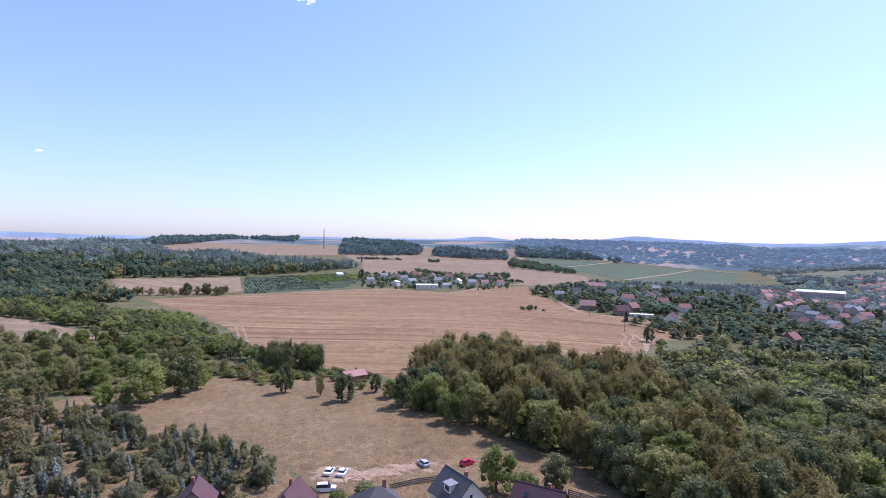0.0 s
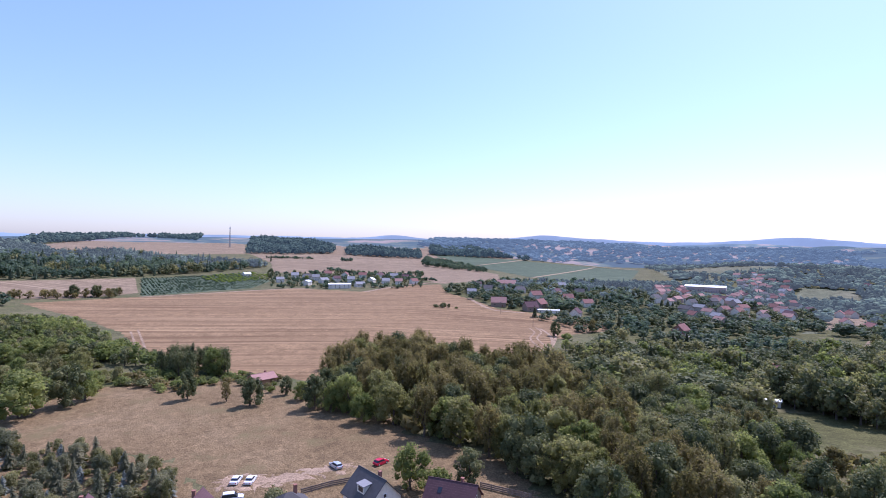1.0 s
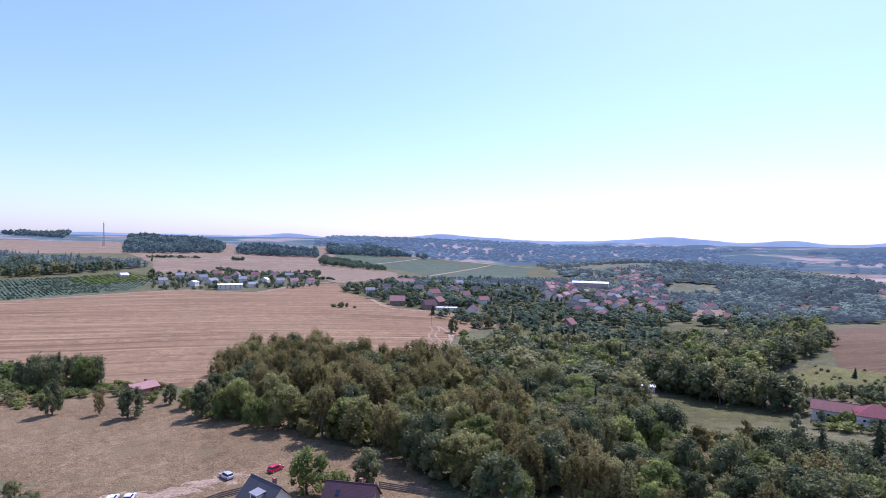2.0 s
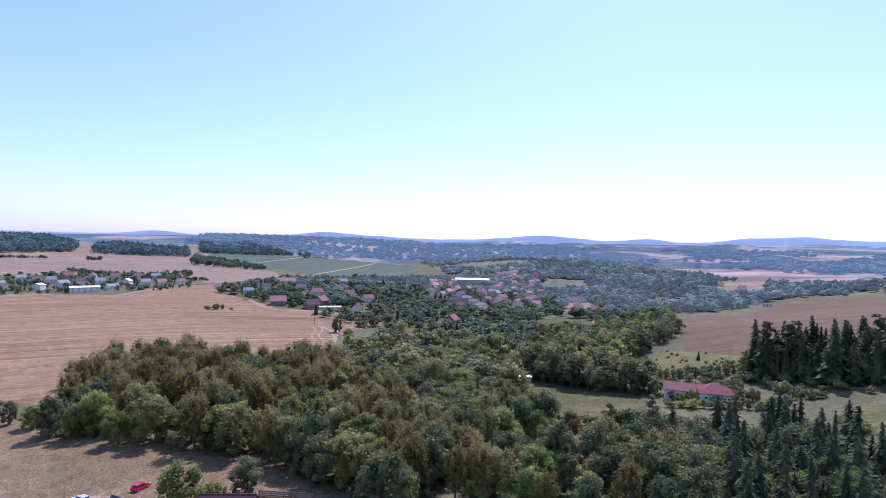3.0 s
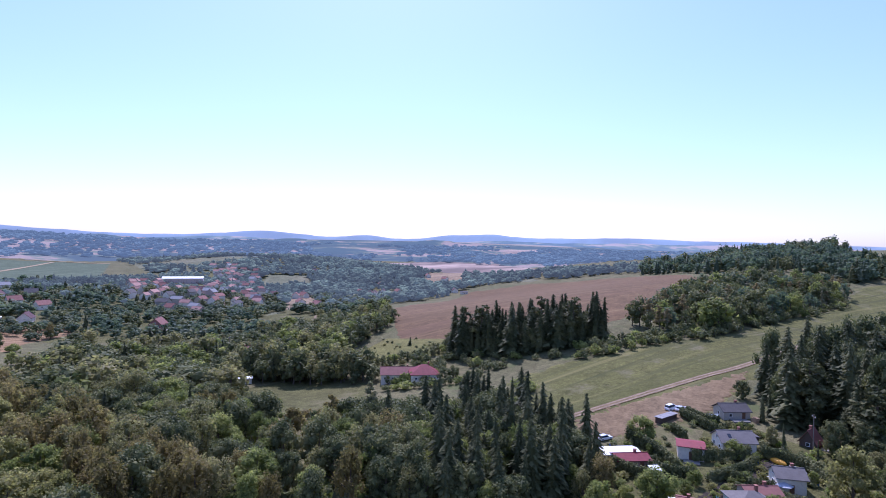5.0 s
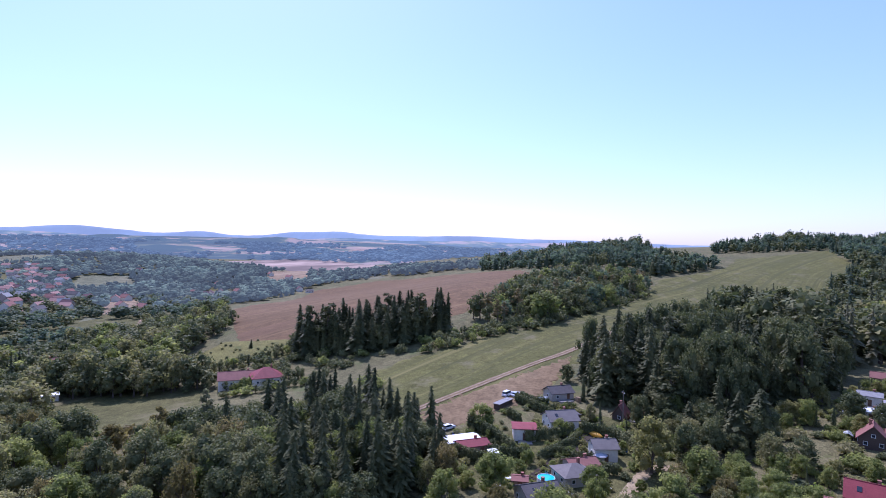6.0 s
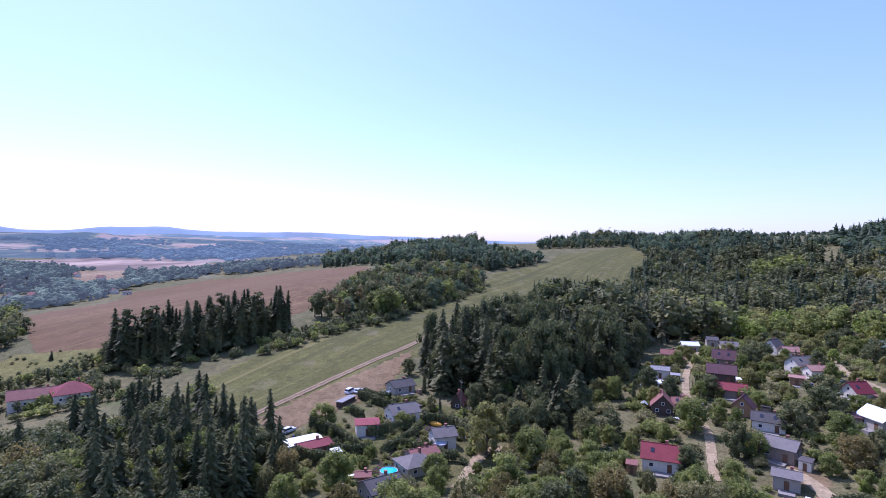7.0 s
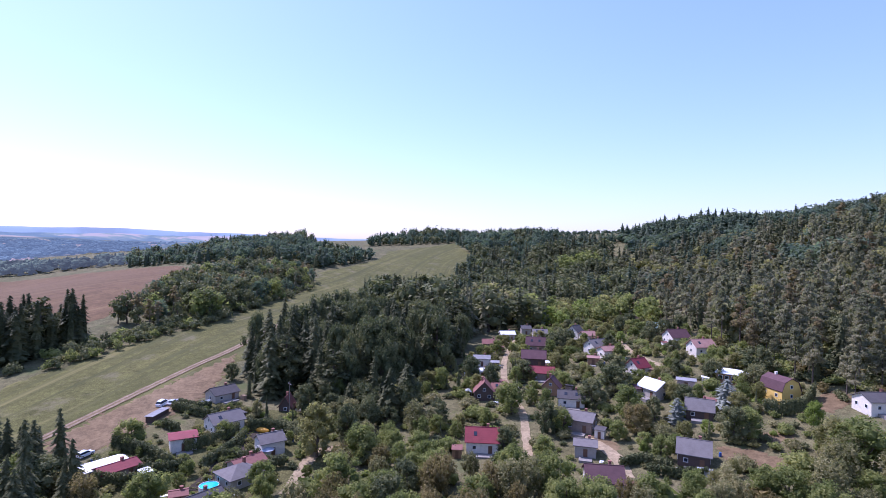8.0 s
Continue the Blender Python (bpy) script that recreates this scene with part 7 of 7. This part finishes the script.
    v, f = clumps(rng, lobes, len(lobes) * 70, 0.2, 0.9)
    ob = new("hedge", mesh_from("hedge", v, f, [M["leaf_alder"]]))
    tagged(ob, "clipped dark green hedge between garden plots", "hedge", "garden hedges")


for k, line in enumerate((HEDGE_A, HEDGE_B, HEDGE_C, HEDGE_D, HEDGE_E, HEDGE_F, HEDGE_G, HEDGE_H, HEDGE_I, HEDGE_J, HEDGE_K, HEDGE_L, HEDGE_M, HEDGE_N, HEDGE_O, HEDGE_P, HEDGE_Q)):
    hedge(line, HEDGE_HEIGHTS[k], 300 + k)


def fence(line, height):
    top = new("fence")
    posts = along(line, 2.2)
    top.matrix_basis = Matrix.Translation((posts[0].x, posts[0].y, gz(posts[0].x, posts[0].y)))
    for p in posts:
        bm = bmesh.new()
        q = p - posts[0]
        z = gz(p.x, p.y) - top.matrix_basis.translation.z
        block(bm, q.x - 0.07, q.y - 0.07, z - 0.3, q.x + 0.07, q.y + 0.07, z + height + 0.1)
        part("post", bm, M["timber"], top)
    for a, b in zip(posts, posts[1:]):
        for k in range(3):
            bm = bmesh.new()
            za, zb = (gz(p.x, p.y) - top.matrix_basis.translation.z + height * (0.25 + 0.32 * k) for p in (a, b))
            d = (b - a).normalized() * 0.02
            v = [bm.verts.new((p.x - posts[0].x + s * -d.y, p.y - posts[0].y + s * d.x, z + u)) for p, z in ((a, za), (b, zb)) for s in (-1.5, 1.5) for u in (-0.15, 0.15)]
            for f in ((0, 1, 3, 2), (4, 6, 7, 5), (0, 4, 5, 1), (2, 3, 7, 6), (1, 5, 7, 3), (0, 2, 6, 4)):
                bm.faces.new([v[i] for i in f])
            part("board", bm, M["timber"], top)
    tagged(top, "weathered wooden plank fence at the meadow's edge", "fence")


fence(FENCE_A, 1.3)
fence(FENCE_B, 1.3)


# ---- yellow mansard house and the flat-roofed cabin ----
def yellow_house(x, y, rot):
    top = new("mansard_house")
    top.matrix_basis = pose(x, y, gz(x, y) + 0.2, 0, 0, rot)
    w, d, e, k, r = 8.0, 6.0, 3.0, 5.2, 6.3
    bm = bmesh.new()
    outline = [(-d / 2, -1.6), (d / 2, -1.6), (d / 2, e), (d * 0.36, k), (0, r), (-d * 0.36, k), (-d / 2, e)]
    ends = [[bm.verts.new((s * w / 2, py, pz)) for py, pz in outline] for s in (-1, 1)]
    bm.faces.new(ends[0][::-1])
    bm.faces.new(ends[1])
    for i in range(7):
        bm.faces.new((ends[0][i], ends[0][(i + 1) % 7], ends[1][(i + 1) % 7], ends[1][i]))
    part("wall", bm, M["wall_yellow"], top)
    for s in (-1, 1):
        for (y0, z0), (y1, z1) in (((d / 2 + 0.15, e - 0.25), (d * 0.36 + 0.03, k + 0.05)), ((d * 0.36 + 0.03, k + 0.05), (0, r + 0.05))):
            bm = bmesh.new()
            a = [bm.verts.new((sx * (w / 2 + 0.3), s * (py + off), pz + up)) for sx in (-1, 1) for py, pz in ((y0, z0), (y1, z1)) for off, up in ((0, 0), (0.08, 0.14))]
            for f in ((0, 1, 3, 2), (4, 6, 7, 5), (0, 4, 5, 1), (2, 3, 7, 6), (1, 5, 7, 3), (0, 2, 6, 4)):
                bm.faces.new([a[i] for i in f])
            bmesh.ops.recalc_face_normals(bm, faces=bm.faces)
            part("roof", bm, M["roof_plum"], top)
    bm = bmesh.new()
    block(bm, 1.2, -0.3, r - 0.6, 1.8, 0.3, r + 0.9)
    part("chimney", bm, M["wall_white"], top)
    for side, u, z in ((0, -2.6, 1.6), (0, 0.2, 1.6), (0, 2.6, 1.6), (1, 0.6, 1.6), (1, 0.6, 4.1), (3, 0, 1.6), (3, 0, 4.1), (2, -2, 1.6), (2, 2, 1.6)):
        window(top, side, u, z, 0.9, 1.0, w, d)
    for u in (-1.8, 0.4):
        bm = bmesh.new()
        block(bm, u - 0.4, -0.04, -0.55, u + 0.4, 0.06, 0.55)
        bm.transform(pose(0, -d * 0.43 - 0.14, 4.1, -21))
        part("roof_window", bm, M["glass"], top)
    tagged(top, "yellow rendered house with a plum mansard roof below the forest", "house")


yellow_house(*YELLOW, 262 + 90)


def cabin(x, y, rot):
    top = new("flat_roofed_cabin")
    top.matrix_basis = pose(x, y, gz(x, y), 0, 0, rot)
    bm = bmesh.new()
    block(bm, -4.2, -2.6, -1.0, 4.2, 2.6, 2.9)
    part("wall", bm, M["wall_wood"], top)
    bm = bmesh.new()
    v = [bm.verts.new((sx * 4.8, sy * 3.2, 2.9 + 0.25 * sy + up)) for sx in (-1, 1) for sy in (-1, 1) for up in (0.1, 0.3)]
    for f in ((0, 1, 3, 2), (4, 6, 7, 5), (0, 4, 5, 1), (2, 3, 7, 6), (1, 5, 7, 3), (0, 2, 6, 4)):
        bm.faces.new([v[i] for i in f])
    part("roof", bm, M["roof_white"], top, "pale sheet roof")
    for u in (-3, -1.2, 0.6, 2.6):
        window(top, 0, u, 1.6, 1.2, 1.2, 8.4, 5.2)
    bm = bmesh.new()
    block(bm, 4.2, -2.4, -1.0, 5.6, 2.4, 2.6)
    part("side_wall", bm, M["wall_darkwood"], top)
    tagged(top, "stained wooden cabin with a flat pale sheet roof", "cabin")


cabin(*CABIN)


def dormer(top, x, y, z, width, depth, height, roof, wall):
    bm = bmesh.new()
    block(bm, x - width / 2, y, z, x + width / 2, y + depth, z + height)
    d = part("dormer", bm, M["wall_" + wall], top)
    bm = bmesh.new()
    v = [bm.verts.new((x + sx * (width / 2 + 0.2), y - 0.25 if sy < 0 else y + depth + 0.3, z + height + 0.02 + up + (0.35 if sy > 0 else 0))) for sx in (-1, 1) for sy in (-1, 1) for up in (0, 0.12)]
    for f in ((0, 1, 3, 2), (4, 6, 7, 5), (0, 4, 5, 1), (2, 3, 7, 6), (1, 5, 7, 3), (0, 2, 6, 4)):
        bm.faces.new([v[i] for i in f])
    part("dormer_roof", bm, M["roof_" + roof], d)
    bm = bmesh.new()
    block(bm, x - width * 0.32, y - 0.04, z + height * 0.3, x + width * 0.32, y + 0.02, z + height * 0.85)
    part("dormer_window", bm, M["glass"], d)


white_house = next(o for o in scene.objects if o.get("label", "").startswith("white-rendered house with dark grey roof at the dry"))
dormer(white_house, 0.5, -3.1, 4.3, 2.4, 2.4, 1.7, "grey", "white")


# ---- pool, parasol, tarp, trailer, small shed ----
def pool(x, y, r=2.1):
    top = new("garden_pool")
    top.matrix_basis = pose(x, y, gz(x, y) + 0.05)
    bm = bmesh.new()
    rings = []
    for rad, z in ((r, -0.4), (r, 0.9), (r - 0.08, 0.9), (r - 0.08, 0.1)):
        rings.append([bm.verts.new((rad * math.cos(k * math.tau / 32), rad * math.sin(k * math.tau / 32), z)) for k in range(32)])
    for a, b in zip(rings, rings[1:]):
        for k in range(32):
            bm.faces.new((a[k], a[(k + 1) % 32], b[(k + 1) % 32], b[k]))
    part("rim", bm, M["frame"], top)
    bm = bmesh.new()
    bm.faces.new([bm.verts.new(((r - 0.08) * math.cos(k * math.tau / 32), (r - 0.08) * math.sin(k * math.tau / 32), 0.78)) for k in range(32)])
    part("water", bm, M["pool"], top, "bright turquoise water")
    bm = bmesh.new()
    for s in (-0.22, 0.22):
        tube(bm, (r + 0.1, s, -0.2), (r - 0.05, s, 1.5), 0.03, 0.03, 5)
    for z in (0.2, 0.5, 0.8, 1.1):
        tube(bm, (r + 0.07, -0.22, z), (r + 0.07, 0.22, z), 0.025, 0.025, 5)
    part("ladder", bm, M["car_silver"], top)
    tagged(top, "round garden pool with turquoise water", "pool")


pool(*POOL)


def parasol(x, y):
    top = new("parasol")
    top.matrix_basis = pose(x, y, gz(x, y))
    bm = bmesh.new()
    tube(bm, (0, 0, -0.2), (0, 0, 2.6), 0.03, 0.03, 6)
    part("pole", bm, M["timber"], top)
    bm = bmesh.new()
    for r0, z0, r1, z1 in ((0.02, 2.7, 1.2, 2.35), (1.2, 2.35, 1.9, 2.05), (1.9, 2.05, 1.88, 1.95), (1.88, 1.95, 0.05, 2.55)):
        a = [bm.verts.new((r0 * math.cos(k * math.tau / 8), r0 * math.sin(k * math.tau / 8), z0)) for k in range(8)]
        b = [bm.verts.new((r1 * math.cos(k * math.tau / 8), r1 * math.sin(k * math.tau / 8), z1)) for k in range(8)]
        for k in range(8):
            bm.faces.new((a[k], a[(k + 1) % 8], b[(k + 1) % 8], b[k]))
    part("canopy", bm, M["canvas"], top, "pale grey canvas canopy")
    tagged(top, "open pale grey parasol before a cottage", "parasol")


parasol(*PARASOL)


# long orange cover; the trestles under it are added
def tarp(x, y, rot):
    top = new("orange_tarp")
    top.matrix_basis = pose(x, y, gz(x, y), 0, 0, rot)
    bm = bmesh.new()
    rows = []
    for i in range(11):
        u = -2.3 + 4.6 * i / 10
        s = max(0.12, 1 - abs(u / 2.4) ** 3)
        rows.append([bm.verts.new((u, 0.85 * s * math.cos(a), 0.5 + 0.75 * s * math.sin(a))) for a in np.linspace(-0.5, math.pi + 0.5, 9)])
    for a, b in zip(rows, rows[1:]):
        for k in range(8):
            bm.faces.new((a[k], b[k], b[k + 1], a[k + 1]))
    bm.faces.new(rows[0])
    bm.faces.new(rows[-1][::-1])
    part("cover", bm, M["orange_cover"], top, "bright orange cover")
    bm = bmesh.new()
    for u in (-1.4, 1.4):
        block(bm, u - 0.08, -0.7, -0.1, u + 0.08, 0.7, 0.25)
    part("trestle", bm, M["timber"], top)
    tagged(top, "long orange tarpaulin cover on trestles in a garden", "boat")


tarp(*TARP)


def trailer(x, y, rot):
    top = new("stacked_shed")
    top.matrix_basis = pose(x, y, gz(x, y), 0, 0, rot)
    bm = bmesh.new()
    block(bm, -4.2, -1.0, -0.5, 4.2, 1.0, 1.6)
    part("wall", bm, M["wall_darkwood"], top)
    bm = bmesh.new()
    for k in range(4):
        block(bm, -4.5 + k * 2.25, -1.3, 1.62 + 0.02 * (k % 2), -4.5 + k * 2.25 + 2.2, 1.3, 1.72 + 0.02 * (k % 2))
    part("roof", bm, M["roof_grey"], top, "pale sheet roof")
    tagged(top, "long low dark shed with pale sheet roof", "shed")


trailer(*TRAILER)


def small_shed(x, y, rot, roof, wall, w=2.6, d=2.0, h=2.1):
    top = new("garden_shed")
    top.matrix_basis = pose(x, y, gz(x, y), 0, 0, rot)
    bm = bmesh.new()
    block(bm, -w / 2, -d / 2, -0.5, w / 2, d / 2, h)
    part("wall", bm, M["wall_" + wall], top)
    bm = bmesh.new()
    v = [bm.verts.new((sx * (w / 2 + 0.2), sy * (d / 2 + 0.25), h + 0.05 + 0.18 * sy + 0.18 + up)) for sx in (-1, 1) for sy in (-1, 1) for up in (0, 0.1)]
    for f in ((0, 1, 3, 2), (4, 6, 7, 5), (0, 4, 5, 1), (2, 3, 7, 6), (1, 5, 7, 3), (0, 2, 6, 4)):
        bm.faces.new([v[i] for i in f])
    part("roof", bm, M["roof_" + roof], top)
    bm = bmesh.new()
    block(bm, -0.4, -d / 2 - 0.05, 0, 0.4, -d / 2 + 0.02, 1.8)
    part("door", bm, M["door"], top)
    tagged(top, f"small {FACE[wall]} garden shed with {TONE[roof]} roof", "shed", "garden sheds")


rng = np.random.default_rng(91)
for h in (COTTAGES + COTTAGES_UP + PLOTS)[::2]:
    a = rng.uniform(0, 6.28)
    r = h[3] * 0.5 + 3.6
    spot = (h[0] + r * math.cos(a), h[1] + r * math.sin(a))
    if all(math.hypot(spot[0] - q[0], spot[1] - q[1]) > 5.5 for q in HOUSE_SPOTS) and not inside(spot[0], spot[1], GREEN_MEADOW):
        small_shed(*spot, h[2] + rng.choice([0, 90]), rng.choice(["grey", "white", "slate", "brick"]), rng.choice(["wood", "brown", "darkwood", "white"]), rng.uniform(2, 3.2), rng.uniform(1.8, 2.4))


# ---- garden clutter ----
beds = np.array([(p.x + q, p.y + r) for p in along(BED_PATH, 0.9) for q, r in ((-1.2, 0.3), (0.0, -0.4), (1.1, 0.5))])
wood("vegetable_rows", [("bush", "leaf", 2), ("bush", "leaf_grey", 2), ("bush", "leaf_light", 1)], beds[::2], 0.5, "low vegetable plants on shade-darkened garden soil", 201, 2, 1.3)


def garden_table(x, y, rot):
    top = new("garden_table")
    top.matrix_basis = pose(x, y, gz(x, y), 0, 0, rot)
    bm = bmesh.new()
    block(bm, -0.75, -0.45, 0.7, 0.75, 0.45, 0.75)
    bmesh.ops.bevel(bm, geom=list(bm.edges), offset=0.02, segments=1)
    part("tabletop", bm, M["plastic"], top)
    for sx in (-0.65, 0.65):
        for sy in (-0.35, 0.35):
            bm = bmesh.new()
            tube(bm, (sx, sy, -0.1), (sx * 0.95, sy * 0.95, 0.71), 0.03, 0.03)
            part("leg", bm, M["plastic"], top)
    tagged(top, "white plastic garden table on a cottage lawn", "table", "garden tables")


def rain_barrel(x, y):
    bm = bmesh.new()
    for z0, z1, r0, r1 in ((-0.1, 0.3, 0.27, 0.31), (0.3, 0.65, 0.31, 0.31), (0.65, 0.95, 0.31, 0.27), (0.95, 1.0, 0.29, 0.29)):
        tube(bm, (0, 0, z0), (0, 0, z1), r0, r1, 12)
    ob = part("rain_barrel", bm, M["barrel"], None)
    ob.matrix_basis = Matrix.Translation((x, y, gz(x, y)))
    tagged(ob, "blue plastic rain barrel in a cottage garden", "barrel", "rain barrels")


def woodpile(x, y, rot, seed):
    r = np.random.default_rng(seed)
    top = new("woodpile")
    top.matrix_basis = pose(x, y, gz(x, y), 0, 0, rot)
    for k in range(5):
        for j in range(7 - k // 2):
            bm = bmesh.new()
            u, z = (j - 3 + 0.5 * (k % 2)) * 0.36 + r.normal(0, 0.02), 0.12 + k * 0.31
            tube(bm, (u, -0.5 + r.normal(0, 0.05), z), (u, 0.5, z), r.uniform(0.15, 0.19), r.uniform(0.14, 0.18), 6)
            part("log", bm, M["log"], top)
    tagged(top, "stack of split firewood beside a cottage", "woodpile", "woodpiles")


def greenhouse(x, y, rot):
    top = new("greenhouse")
    top.matrix_basis = pose(x, y, gz(x, y), 0, 0, rot)
    w, d, e, r = 3.2, 2.2, 1.5, 2.1
    bm = bmesh.new()
    for sx in (-1, 0, 1):
        for a, b in (((-d / 2, -0.2), (-d / 2, e)), ((-d / 2, e), (0, r)), ((0, r), (d / 2, e)), ((d / 2, e), (d / 2, -0.2))):
            tube(bm, (sx * w / 2, *a), (sx * w / 2, *b), 0.035, 0.035, 4)
    for y0, z0 in ((-d / 2, e), (0, r), (d / 2, e), (-d / 2, 0.05), (d / 2, 0.05)):
        tube(bm, (-w / 2, y0, z0), (w / 2, y0, z0), 0.035, 0.035, 4)
    part("frame", bm, M["steel"], top)
    for (ya, za), (yb, zb) in (((-d / 2, 0.05), (-d / 2, e)), ((-d / 2, e), (0, r)), ((0, r), (d / 2, e)), ((d / 2, e), (d / 2, 0.05))):
        bm = bmesh.new()
        v = [bm.verts.new((sx * w / 2, yy, zz)) for sx, yy, zz in ((-1, ya, za), (1, ya, za), (1, yb, zb), (-1, yb, zb))]
        bm.faces.new(v)
        bmesh.ops.solidify(bm, geom=list(bm.faces), thickness=0.02)
        part("pane", bm, M["foil"], top)
    tagged(top, "small garden greenhouse with milky plastic sheets", "greenhouse", "greenhouses")


rng = np.random.default_rng(191)
for k, h in enumerate(PLOTS + COTTAGES + COTTAGES_UP):
    for j in range(3):
        a, r = rng.uniform(0, 6.28), max(h[3], h[4]) * 0.5 + rng.uniform(2.0, 5.0)
        px, py = h[0] + r * math.cos(a), h[1] + r * math.sin(a)
        if any(math.hypot(px - q[0], py - q[1]) < 5.2 for q in HOUSE_SPOTS if q[:2] != h[:2]) or inside(px, py, GREEN_MEADOW) or any(math.hypot(px - q[0], py - q[1]) < 2.5 for q in LANE_SPOTS):
            continue
        which = (k + j * 2) % 7
        if which in (0, 3):
            garden_table(px, py, rng.uniform(0, 180))
        elif which in (1, 5):
            rain_barrel(px, py)
        elif which == 2 and k % 4 == 0:
            greenhouse(px, py, h[2])
        elif which == 4 and k % 5 == 0:
            woodpile(px, py, h[2] + 90, k)
